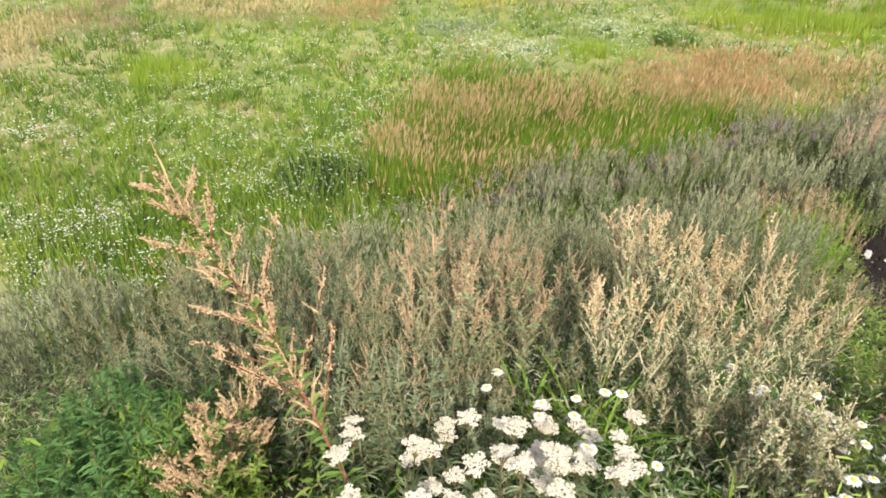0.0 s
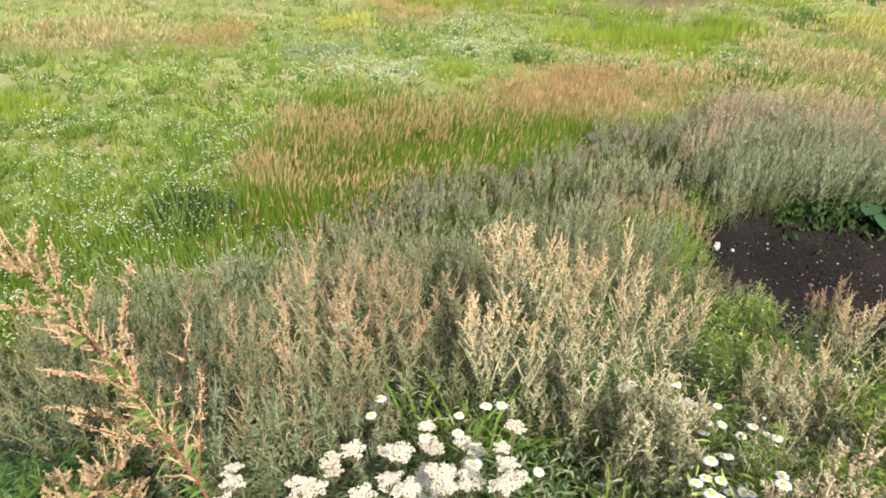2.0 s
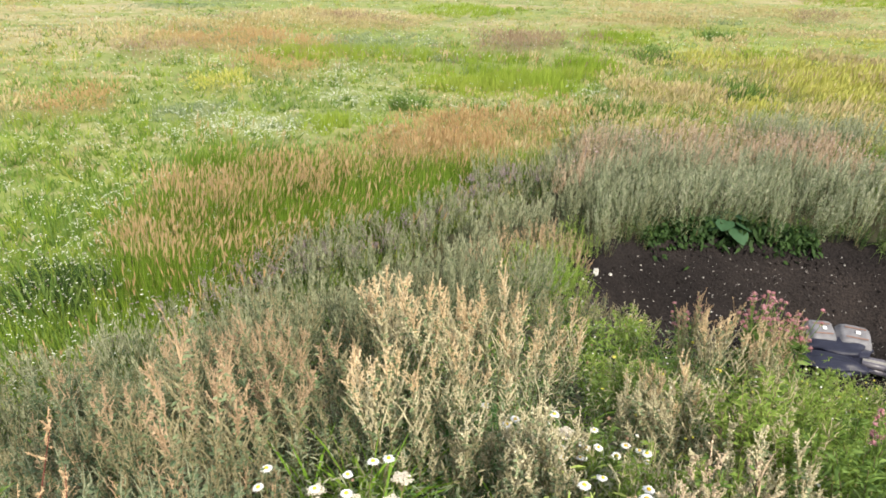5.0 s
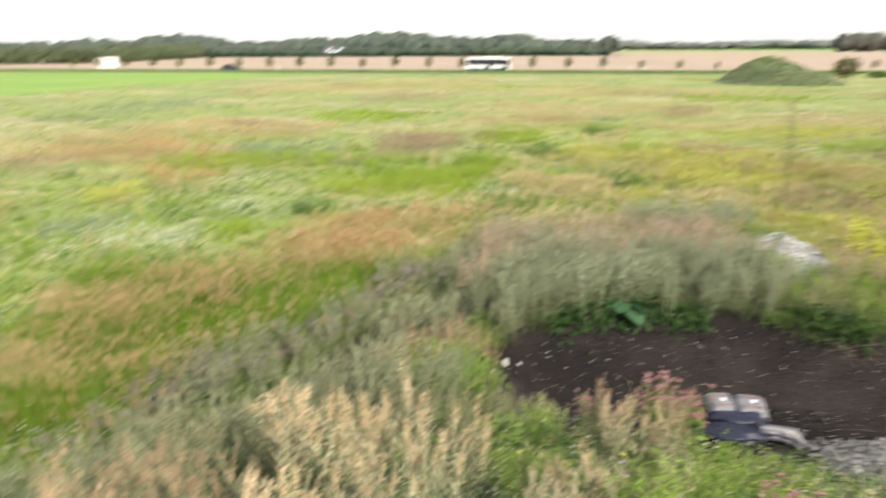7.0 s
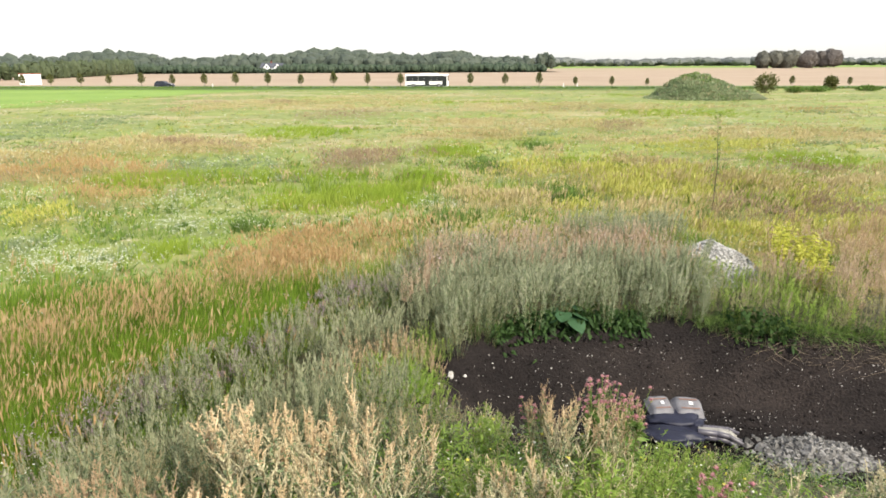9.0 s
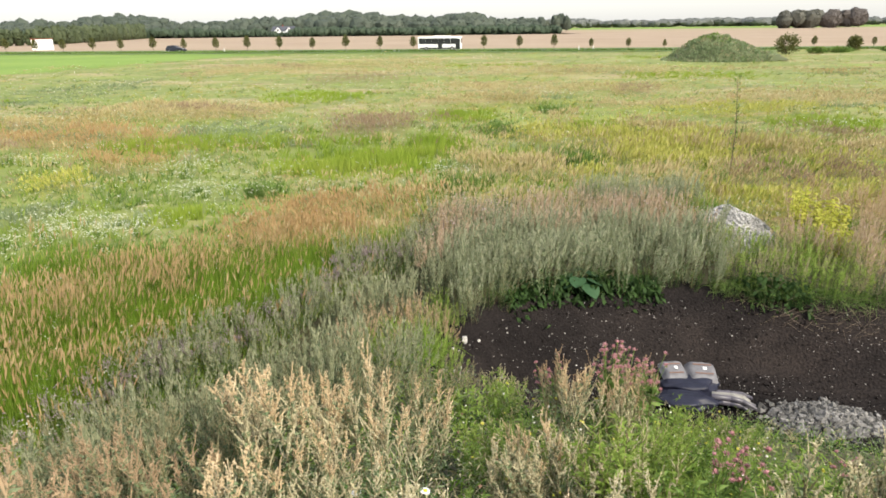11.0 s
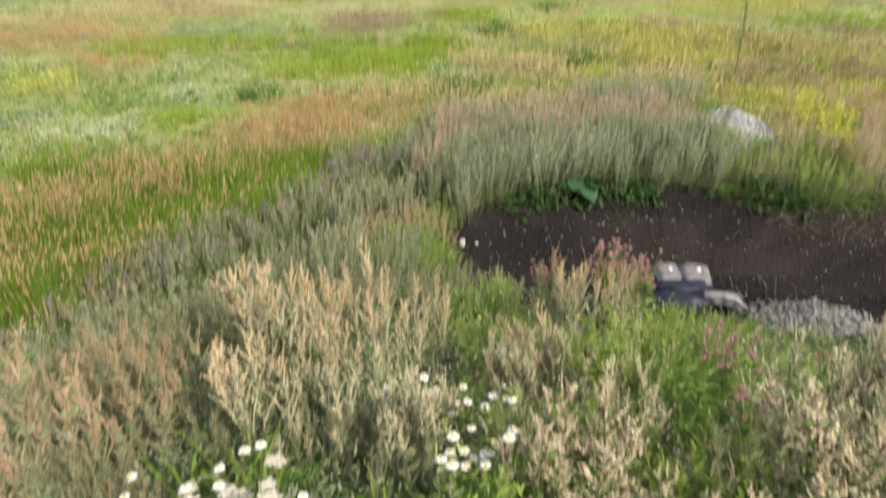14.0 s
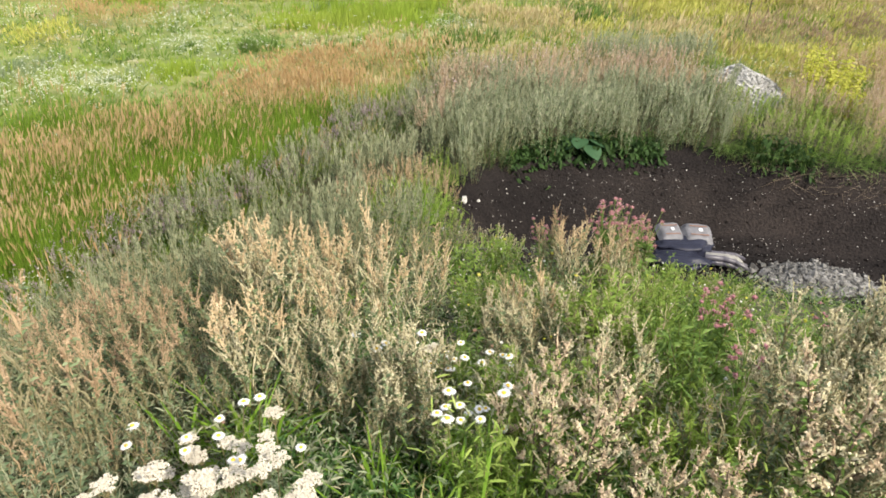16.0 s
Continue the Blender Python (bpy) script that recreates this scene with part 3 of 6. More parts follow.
woods("near_wood", left, EDGE_LEAF, "slender olive-green trees along the wheat field's side", 14, 24, 0.55, 0.28)
# the horizon wood's haze is only its paler, greyer leaf colour
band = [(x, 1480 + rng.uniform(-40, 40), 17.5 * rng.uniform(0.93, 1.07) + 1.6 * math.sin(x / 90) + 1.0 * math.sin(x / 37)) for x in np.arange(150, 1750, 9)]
woods("horizon_wood", band, FOREST_HAZED, "blue-green wood on the horizon, haze put into its colour", 15, 60, 1.6, 1.1)
copse = [(x + rng.uniform(-1, 1), 690 + rng.uniform(-8, 8), 17.6 * rng.uniform(0.94, 1.03)) for x in np.arange(331, 366, 4.6)]
woods("copse", copse, MIXED, "dull green copse of broad trees on the far field", 16, 520, 0.62, 0.56)
copse = [(x + rng.uniform(-1, 1), 688 + rng.uniform(-8, 8), 18.6 * rng.uniform(0.95, 1.03) * (1 - ((x - 388) / 27) ** 4)) for x in np.arange(372, 404, 4.6)]
woods("copse", copse, COPPER, "reddish brown copse of broad trees on the far field", 17, 520, 0.62, 0.56)
woods("far_trees", [(77, 605, 11.5), (82, 600, 12.5), (87, 606, 10.5), (97, 620, 15.0), (102, 624, 16.2), (107, 620, 14.2)], FOREST, "loose group of trees beyond the wood's end", 18, 90, 0.7, 0.38)


def young_tree(seed):
    rng = np.random.default_rng(seed)
    top = thing("young_tree", pose(0, 0, 0), "young roadside tree with a narrow olive crown", "tree", "trees along the road")
    trunk, leaves = Soup(), Soup()
    tubes(trunk, [(0, 0, 0)], [(0.02, 0, 2.6)], 0.06, 0.025, 6)
    ang = rng.uniform(0, 6.28, 12)
    base = np.stack([0 * ang, 0 * ang, rng.uniform(0.9, 2.0, 12)], -1)
    tubes(trunk, base, base + np.stack([np.cos(ang) * 0.45, np.sin(ang) * 0.45, 0 * ang + 0.7], -1), 0.02, 0.008)
    count = 420
    h = rng.beta(1.6, 1.5, count)
    wide = 0.82 * np.sin(np.pi * np.clip(h * 0.8 + 0.17, 0, 1)) ** 0.8
    a, r = rng.uniform(0, 6.28, count), rng.uniform(0, 1, count) ** 0.6
    p = np.stack([np.cos(a) * wide * r, np.sin(a) * wide * r, 0.85 + h * 2.2], -1)
    blades(leaves, p, rng.normal(size=(count, 3)) + (0, 0, 0.4), rng.uniform(0.2, 0.36, count), 0.16, 0.1, 2, rng, belly=1)
    part("trunk", trunk, BARK, top)
    part("crown", leaves, YOUNG, top)
    return top


saplings = [young_tree(40 + k) for k in range(3)]
first = {}
TREE_X = [-105.9, -98.1, -90.8, -83.1, -75.9, -67.8, -60.2, -52.4, -44.9, -37.3, -29.6, -22.0, -14.3, -6.9, 0.7, 8.4, 15.9, 23.1, 30.7, 38.2, 45.4]
for k, x in enumerate(TREE_X + [73.9, 84.8]):
    src = saplings[k % 3]
    s = (0.96 if k < 18 else 0.66) * random.uniform(0.88, 1.12)
    m = pose(x, road_y(x) + 5.4, 0.08, 0, 0, random.uniform(0, 360))
    if src not in first:
        first[src] = True
        src.matrix_basis, src.scale = m, (s, s, s)
    else:
        copy_thing(src, m).scale = (s, s, s)


def billboard():
    b = thing("billboard", pose(-105.6, 183.0, 0.0, 0, 0, 14), "large white roadside board with a red-brown top edge on posts", "billboard")
    part("panel", box(bmesh.new(), 5.2, 0.12, 2.7, pose(0, 0, 0.12), 0.02), PAINT_W, b)
    part("top_edge", box(bmesh.new(), 5.3, 0.16, 0.20, pose(0, 0, 2.82), 0.02), PAINT_R, b, "red-brown edge board")
    for x in (-2.0, 0, 2.0):
        part("post", box(bmesh.new(), 0.14, 0.14, 2.8, pose(x, 0.16, 0), 0.01), BARK, b)


def wheel_on(parent, x, y, r, w=0.24):
    wheel = part("wheel", drum(bmesh.new(), r, r, w, pose(x, y + w / 2, r, 90, 0, 0), 24), RUBBER, parent)
    part("hub", drum(bmesh.new(), r * 0.55, r * 0.5, w + 0.02, pose(x, y + (w + 0.02) / 2, r, 90, 0, 0), 16), METAL, wheel)


def bus():
    b = thing("bus", pose(-1.0, road_y(-1.0) - 1.7, 0.10, 0, 0, -8.8) @ Matrix.Scale(0.93, 4), "white single-deck bus with dark windows on the road", "bus")
    body = bmesh.new()
    box(body, 9.6, 2.45, 2.65, pose(0, 0, 0.35), 0.14)
    part("body", body, PAINT_W, b)
    part("roof_unit", box(bmesh.new(), 3.6, 1.5, 0.2, pose(0.6, 0, 2.98), 0.06), PAINT_W, b)
    for side in (-1, 1):
        for k in range(6):
            part("window", box(bmesh.new(), 1.40, 0.03, 1.2, pose(-3.85 + k * 1.42, side * 1.232, 1.45), 0.01), GLASS_D, b)
        part("skirt", box(bmesh.new(), 8.8, 0.03, 0.28, pose(0, side * 1.232, 0.42), 0.01), GLASS_D, b, "dark lower band")
        for x in (-2.9, 2.9):
            wheel_on(b, x, side * 1.12, 0.46)
    for x in (0.2, 4.15):
        part("door", box(bmesh.new(), 1.0, 0.035, 2.1, pose(x, -1.240, 0.45), 0.01), GLASS_D, b)
    for x in (-4.81, 4.81):
        part("windscreen", box(bmesh.new(), 0.03, 2.1, 1.15, pose(x, 0, 1.55), 0.01), GLASS_D, b)
    for y in (-0.9, 0.9):
        part("headlight", box(bmesh.new(), 0.04, 0.32, 0.18, pose(4.81, y, 0.75), 0.01), METAL, b)


def car():
    c = thing("car", pose(-59.3, road_y(-59.3) - 1.6, 0.10, 0, 0, -8.8), "dark blue hatchback car on the road", "car")
    bm = bmesh.new()
    prof = [(-2.0, 0.30), (-2.05, 0.75), (-1.9, 0.98), (-1.55, 1.42), (-0.2, 1.48), (0.75, 0.98), (1.75, 0.86), (2.05, 0.62), (2.05, 0.30)]
    rows = [[bm.verts.new((x, y * (0.82 if z > 1.1 else 1.0), z)) for x, z in prof] for y in (-0.84, 0.84)]
    k = len(prof)
    for i in range(k):
        bm.faces.new((rows[0][i], rows[0][(i + 1) % k], rows[1][(i + 1) % k], rows[1][i]))
    bm.faces.new(rows[0][::-1]), bm.faces.new(rows[1])
    bmesh.ops.recalc_face_normals(bm, faces=bm.faces[:])
    bmesh.ops.bevel(bm, geom=bm.edges[:], offset=0.05, segments=2, affect="EDGES")
    part("body", bm, CAR_BLUE, c)
    for side in (-1, 1):
        for x, w in ((-0.95, 1.0), (0.0, 0.75)):
            part("window", box(bmesh.new(), w * 0.9, 0.03, 0.34, pose(x, side * 0.775, 1.02, side * 12, 0, 0), 0.01), GLASS_D, c)
        for x in (-1.3, 1.3):
            wheel_on(c, x, side * 0.76, 0.31, 0.2)
        part("headlight", box(bmesh.new(), 0.05, 0.3, 0.12, pose(2.02, side * 0.6, 0.62), 0.01), LABEL, c)
    part("windscreen", box(bmesh.new(), 0.04, 1.2, 0.62, pose(0.33, 0, 0.98, 0, -62, 0), 0.01), GLASS_D, c)


def house():
    """A long white farmhouse: dark slate roof along the ridge, two white gables to the front."""
    h = thing("house", pose(-103.2, 452.0, 0, 0, 0, 4), "white farmhouse with two gables and a dark slate roof", "house")
    part("wall", box(bmesh.new(), 15.0, 7.0, 3.6), PAINT_W, h)
    roof = bmesh.new()
    pts = [(-3.9, 3.4), (0, 6.4), (3.9, 3.4)]
    rows = [[roof.verts.new((x + (0.8 if z > 4 else 0) * (1 if x < 0 else -1), y, z)) for y, z in pts] for x in (-7.9, 7.9)]
    roof.faces.new(rows[0]), roof.faces.new(rows[1][::-1])
    for i in range(3):
        j = (i + 1) % 3
        roof.faces.new((rows[0][j], rows[0][i], rows[1][i], rows[1][j]))
    bmesh.ops.recalc_face_normals(roof, faces=roof.faces[:])
    part("roof", roof, SLATE, h)
    for x in (-3.4, 3.6):
        gable = bmesh.new()
        front = [(-2.1, 0.0), (2.1, 0.0), (2.1, 3.5), (0, 5.9), (-2.1, 3.5)]
        rows = [[gable.verts.new((x + u, y, z)) for u, z in front] for y in (-4.6, -1.0)]
        gable.faces.new(rows[0]), gable.faces.new(rows[1][::-1])
        for i in range(5):
            j = (i + 1) % 5
            gable.faces.new((rows[0][j], rows[0][i], rows[1][i], rows[1][j]))
        bmesh.ops.recalc_face_normals(gable, faces=gable.faces[:])
        wing = part("gable", gable, PAINT_W, h)
        for side in (-1, 1):
            part("gable_roof", box(bmesh.new(), 3.5, 3.9, 0.14, pose(x + side * 1.15, -2.75, 4.72, 0, side * 48.8, 0), 0.02), SLATE, wing)
        for z in (1.0, 3.4):
            part("window", box(bmesh.new(), 1.1, 0.08, 1.25, pose(x, -4.62, z), 0.02), GLASS_D, wing)
    for x in (-6.4, 0.1, 6.6):
        part("window", box(bmesh.new(), 1.1, 0.08, 1.3, pose(x, -3.52, 1.2), 0.02), GLASS_D, h)
    part("chimney", box(bmesh.new(), 0.7, 0.7, 1.7, pose(-1.0, 0.4, 5.6), 0.02), PAINT_R, h)


def far_mound():
    """An overgrown heap of earth at the meadow's far side."""
    def height(x, y):
        q = np.hypot(np.where(x > 0, x / 1.12, x) / 6.4, y / 6.0)
        tail = 1.0 * np.clip(1 - (np.hypot((x - 6.2) / 3.2, (y + 1.5) / 3.2)) ** 2, 0, 1)
        return np.maximum(tail, 2.75 * np.clip(1 - q ** 2.0, 0, 1) * (1 - 0.014 * x) + np.clip(1.02 - q, 0, 1) * (0.55 * waves(x, y, 1.7, 51) + 0.3 * waves(x, y, 0.8, 52)))
    soup = Soup()
    gx, gy = np.meshgrid(np.linspace(-8, 10, 66), np.linspace(-7, 7, 50))
    keep = (np.hypot(np.where(gx > 0, gx / 1.12, gx) / 6.4, gy / 6.0) < 1.06) | (np.hypot((gx - 6.2) / 3.2, (gy + 1.5) / 3.2) < 1.03)
    idx = np.arange(gx.size).reshape(gx.shape)
    quad = keep[:-1, :-1] & keep[1:, :-1] & keep[:-1, 1:] & keep[1:, 1:]
    a, b, c, d = idx[:-1, :-1][quad], idx[:-1, 1:][quad], idx[1:, 1:][quad], idx[1:, :-1][quad]
    soup.add(np.stack([gx.ravel(), gy.ravel(), height(gx, gy).ravel()], -1), np.concatenate([np.stack([a, b, c], -1), np.stack([a, c, d], -1)]))
    top = thing("earth_mound", pose(37.2, 96.0, 0), "old earth mound overgrown with dull green weeds", "mound")
    part("earth", soup, TURF, top, smooth=True)
    rng = np.random.default_rng(5)
    k = 2600
    a, s = rng.uniform(0, 6.28, k), rng.uniform(0, 1, k) ** 0.5 * 1.08
    x, y = np.cos(a) * 6.4 * s * np.where(np.cos(a) > 0, 1.12, 1), np.sin(a) * 6.0 * s
    p = np.stack([x, y, height(x, y)], -1)
    lot = rng.random(k) + 0.35 * waves(x, y, 1.5, 53)
    for name, mat, sel in (("weed_cover", L_GREEN, lot < 0.12), ("grey_weed_cover", L_GREY, lot > 0.5), ("dry_weed_cover", L_OLIVE, (lot > 0.3) & (lot < 0.42))):
        soup = Soup()
        q = np.repeat(p[sel], 5, 0)
        q = q + rng.normal(0, 0.16, q.shape) * (1, 1, 0.2)
        blades(soup, q, rng.normal(size=q.shape) * 0.5 + (0, 0, 1), rng.uniform(0.2, 0.55, len(q)), 0.10, 0.15, 2, rng, belly=1)
        tagged(part(name, soup, mat, top), kind="stuff")


def shrub(x, y, r, h, mat, label):
    rng = np.random.default_rng(int(abs(x) * 10))
    top = thing("shrub", pose(x, y, float(land(x, y))), label, "shrub")
    wood, leaves = Soup(), Soup()
    a = rng.uniform(0, 6.28, 14)
    tubes(wood, np.zeros((14, 3)), np.stack([np.cos(a) * r * 0.6, np.sin(a) * r * 0.6, h * rng.uniform(0.6, 0.95, 14)], -1), 0.03, 0.01)
    k = 900
    d = unit(rng.normal(size=(k, 3)))
    p = d * (rng.uniform(0.1, 1, k) ** 0.5)[:, None] * np.array((r, r, h * 0.5)) * rng.uniform(0.75, 1.15, (k, 1)) + (0, 0, h * 0.5)
    blades(leaves, np.maximum(p, (-99, -99, 0.02)), d + rng.normal(0, 0.5, (k, 3)) + (0, 0, 0.5), rng.uniform(0.25, 0.5, k), 0.16, 0.1, 2, rng, belly=1)
    tagged(part("wood", wood, BARK, top), kind="stuff")
    part("leaves", leaves, mat, top)


billboard()
bus()
car()
house()
far_mound()
shrub(54.9, 112.0, 1.8, 3.1, YOUNG, "rounded green bush beside the earth mound")
shrub(71.5, 122.0, 1.1, 2.6, YOUNG, "small green bush by the road")
shrub(60.5, 113.5, 1.3, 0.9, L_GREEN, "low green bush in the meadow")
shrub(66.0, 116.5, 2.0, 0.8, L_GREEN, "low green bush in the meadow")
shrub(76.5, 119.0, 1.8, 0.8, L_GREEN, "low green bush in the meadow")
for x in (-47.0, 26.3, 29.0):
    p = thing("marker_post", pose(x, road_y(x) - 5.0, 0.08), "white plastic road marker post", "marker post", "marker posts")
    part("post", box(bmesh.new(), 0.12, 0.06, 1.0, pose(0, 0, 0), 0.01), PAINT_W, p)


# ---- meadow ----
def spread(count, x0, x1, y0, y1, rng):
    return rng.uniform(x0, x1, count), rng.uniform(y0, y1, count)


def fan(count, near, far, rng, half=0.95, bias=0.0):
    """Places over the meadow ahead, evener to the eye: denser close by."""
    u = rng.random(count)
    d = (near ** -0.7 + (far ** -0.7 - near ** -0.7) * u) ** (-1 / 0.7)
    a = rng.uniform(-0.62, half, count)
    return -np.sin(a) * d, np.cos(a) * d, d


def in_patch(x, y, patches):
    """0 to 1: how much a place belongs to the round patches (x, y, rx, ry, turn)."""
    best = np.zeros(np.shape(x))
    wob = 0.25 * waves(x, y, 1.6, 8) + 0.15 * waves(x, y, 0.6, 9)
    for px, py, rx, ry, turn in patches:
        c, s = math.cos(radians(turn)), math.sin(radians(turn))
        u, v = ((x - px) * c + (y - py) * s) / rx, (-(x - px) * s + (y - py) * c) / ry
        best = np.maximum(best, np.clip(2.2 - 1.8 * (np.hypot(u, v) + wob), 0, 1))
    return best


STRAW_PATCH = [(-17.5, 14.8, 2.4, 1.1, 40), (8.0, 55.0, 9.0, 5.0, -4), (24.0, 44.0, 7.0, 4.0, -4), (14.0, 75.0, 14.0, 7.0, -4), (10.0, 30.5, 3.0, 1.4, 0), (20.0, 26.0, 4.0, 2.0, 0), (7.0, 19.8, 2.0, 0.9, 0), (11.0, 16.6, 2.6, 0.7, 0), (-15.1, 39.3, 5.5, 4.5, 2), (-19.7, 34.4, 3.1, 2.2, -5), (-15.9, 84.4, 14.1, 9.9, -8), (-8.7, 99.3, 9.2, 8.8, -11), (-25.7, 77.3, 4.0, 5.2, -8), (2.2, 22.6, 1.5, 1.1, -5), (6.1, 35.7, 0.9, 1.5, -10), (12.8, 24.7, 4.1, 1.4, -2), (2.5, 44.7, 4.4, 2.7, -5), (-19.2, 8.8, 0.8, 2.9, 43)]
YELLOW_PATCH = [(8.5, 17.5, 2.2, 1.0, 0), (11.5, 18.0, 2.0, 1.2, 4), (9.5, 26.5, 3.0, 1.6, -4), (13.0, 21.5, 1.6, 1.0, 0), (4.5, 20.6, 0.7, 1.1, 2), (8.0, 23.2, 2.3, 1.5, -5), (5.4, 28.7, 2.9, 1.7, -5), (-12.1, 20.2, 1.1, 0.9, -2), (16.1, 37.3, 4.5, 2.6, -3)]
DULL_PATCH = [(-30.1, 53.3, 4.9, 9.5, -3), (-29.7, 65.9, 2.0, 7.1, 8), (-10.4, 32.6, 3.1, 2.9, -4), (-8.3, 16.8, 0.9, 0.9, 2), (-11.4, 17.4, 1.0, 1.2, -11)]
RED_PATCH = [(-14.4, 16.9, 0.7, 1.7, 0), (-3.2, 16.8, 2.0, 1.0, 25), (-1.5, 17.2, 1.4, 0.8, 5), (-2.3, 13.9, 0.7, 1.1, 0), (-15.8, 28.9, 3.8, 2.0, -3), (-11.2, 23.1, 1.8, 1.1, -2), (-3.9, 14.8, 1.3, 1.5, -3), (-1.6, 15.9, 1.9, 1.3, -5), (38.7, 67.8, 3.2, 3.0, -5), (37.5, 69.0, 2.4, 2.0, 0), (-14.9, 16.8, 1.1, 0.7, 36), (-2.8, 15.0, 2.0, 1.7, 37)]
BROWN_PATCH = [(-8.5, 66.8, 3.9, 5.7, -5), (-19.3, 89.4, 3.0, 5.1, -9), (-3.8, 32.1, 1.8, 2.6, 3), (13.9, 50.6, 1.4, 3.5, -7), (16.0, 29.0, 1.3, 1.5, 6), (9.7, 19.6, 1.2, 1.4, 4), (12.8, 20.1, 1.2, 1.8, 1), (-19.9, 10.9, 1.5, 0.7, 38), (-17.5, 10.3, 1.0, 0.4, 37)]
LIME_PATCH = [(-3.3, 23.6, 2.6, 2.3, -2), (-9.3, 49.0, 3.7, 4.1, -8), (-0.5, 27.0, 1.4, 2.8, -6), (-7.0, 16.7, 0.9, 1.2, -5), (2.1, 24.1, 1.2, 0.9, 2), (7.7, 32.2, 2.4, 1.7, -5), (11.6, 22.4, 1.1, 1.0, -5), (1.1, 37.1, 1.9, 2.3, -11), (23.5, 66.4, 6.4, 4.9, -4), (18.6, 32.8, 3.2, 2.4, -3), (-3.4, 23.3, 2.5, 1.7, 39), (-13.9, 9.3, 1.3, 1.1, 34)]
WHITE_PATCH = [(-14.4, 23.5, 1.6, 1.0, 0), (-8.7, 22.3, 1.2, 1.2, -4), (-6.7, 18.9, 1.2, 1.0, -4), (-8.2, 15.1, 2.1, 1.1, -4), (-20.8, 34.4, 1.9, 1.4, -8), (7.7, 45.9, 1.0, 1.7, 2), (24.0, 51.9, 2.0, 1.8, -8), (13.9, 23.0, 0.6, 1.0, -2), (0.2, 21.5, 0.6, 1.3, 4), (-8.9, 14.2, 1.9, 1.0, 39), (-11.8, 5.1, 0.7, 0.4, 36), (-8.4, 3.8, 0.8, 0.5, 39), (-6.8, 18.2, 0.9, 0.7, 37), (-11.6, 8.4, 0.7, 0.4, 33), (-7.6, 5.7, 0.5, 0.2, 38)]
DARK_PATCH = [(-5.6, 19.7, 0.5, 0.8, 0), (4.5, 23.7, 0.7, 1.3, 9), (2.6, 31.1, 0.9, 1.3, 7), (5.7, 39.0, 1.0, 1.7, 1), (0.5, 19.9, 0.7, 1.0, 2), (12.4, 28.3, 0.5, 1.5, -17), (-6.8, 6.9, 0.5, 0.6, 26), (-5.4, 19.1, 0.5, 0.8, 33)]


def strew_patches(count, seed, wide=(2.0, 6.0)):
    """Further uneven patches over the open meadow, larger with distance."""
    r = random.Random(seed)
    out = []
    for _ in range(count):
        a, d = r.uniform(-0.62, 1.0), 1 / r.uniform(1 / 120, 1 / 26)
        rx = r.uniform(*wide) * (0.45 + d / 70)
        out.append((-math.sin(a) * d, math.cos(a) * d, rx, rx * r.uniform(0.25, 0.45), r.uniform(-12, 12)))
    return out


STRAW_PATCH += strew_patches(9, 202)
LIME_PATCH += strew_patches(7, 203)
BROWN_PATCH += strew_patches(9, 201, (1.0, 3.0))
DULL_PATCH += strew_patches(16, 206, (1.2, 4.0))
WHITE_PATCH += strew_patches(5, 204, (1.0, 2.5))


def tuft(rng, count, height, width, lean=0.25, seg=2, spreadr=0.05):
    soup = Soup()
    a = rng.uniform(0, 6.28, count)
    r = spreadr * rng.random(count) ** 0.5
    p = np.stack([np.cos(a) * r, np.sin(a) * r, 0 * a], -1)
    d = np.stack([np.cos(a) * lean * rng.random(count), np.sin(a) * lean * rng.random(count), 0 * a + 1], -1) + rng.normal(0, 0.12, (count, 3))
    blades(soup, p, d, height * rng.uniform(0.6, 1.15, count), width * rng.uniform(0.7, 1.3, count), rng.uniform(0.0, 0.22, count), seg, rng)
    return soup


def heads(rng, count, height, spreadr, size, length):
    """Seed plumes at the tips of thin stalks."""
    soup = Soup()
    a = rng.uniform(0, 6.28, count)
    r = spreadr * rng.random(count) ** 0.5
    lean = rng.normal(0, 0.12, (count, 2)) + (0.10, -0.05)
    foot = np.stack([np.cos(a) * r, np.sin(a) * r, 0 * a], -1)
    tip = foot + np.stack([lean[:, 0] * height, lean[:, 1] * height, height * rng.uniform(0.8, 1.15, count)], -1)
    blades(soup, foot, tip - foot, np.linalg.norm(tip - foot, axis=1), size * 0.25, 0.0, 1, rng)
    for k in range(2):
        blades(soup, tip - (0, 0, length * 0.5), (tip - foot) + rng.normal(0, 0.06, (count, 3)), length * rng.uniform(0.8, 1.2, count), size, 0.1, 2, rng, belly=1)
    return soup


def meadow_ok(x, y):
    lawn = (x < -51.5 + (y - 84) * 0.2 + 3 * waves(x, y, 6, 19)) & (y > 62)
    return (outside(x, y) > -0.4) & ~lawn & (y < road_y(x) - 12) & ~((np.hypot((x - 36.6) / 7.4, (y - 96) / 6.2)) < 1) \
        & ~((x > 0.2) & (x < 16) & (y < np.interp(x, RIM_X, RIM_Y) + np.where(x < 5.5, 2.6, 1.2)))


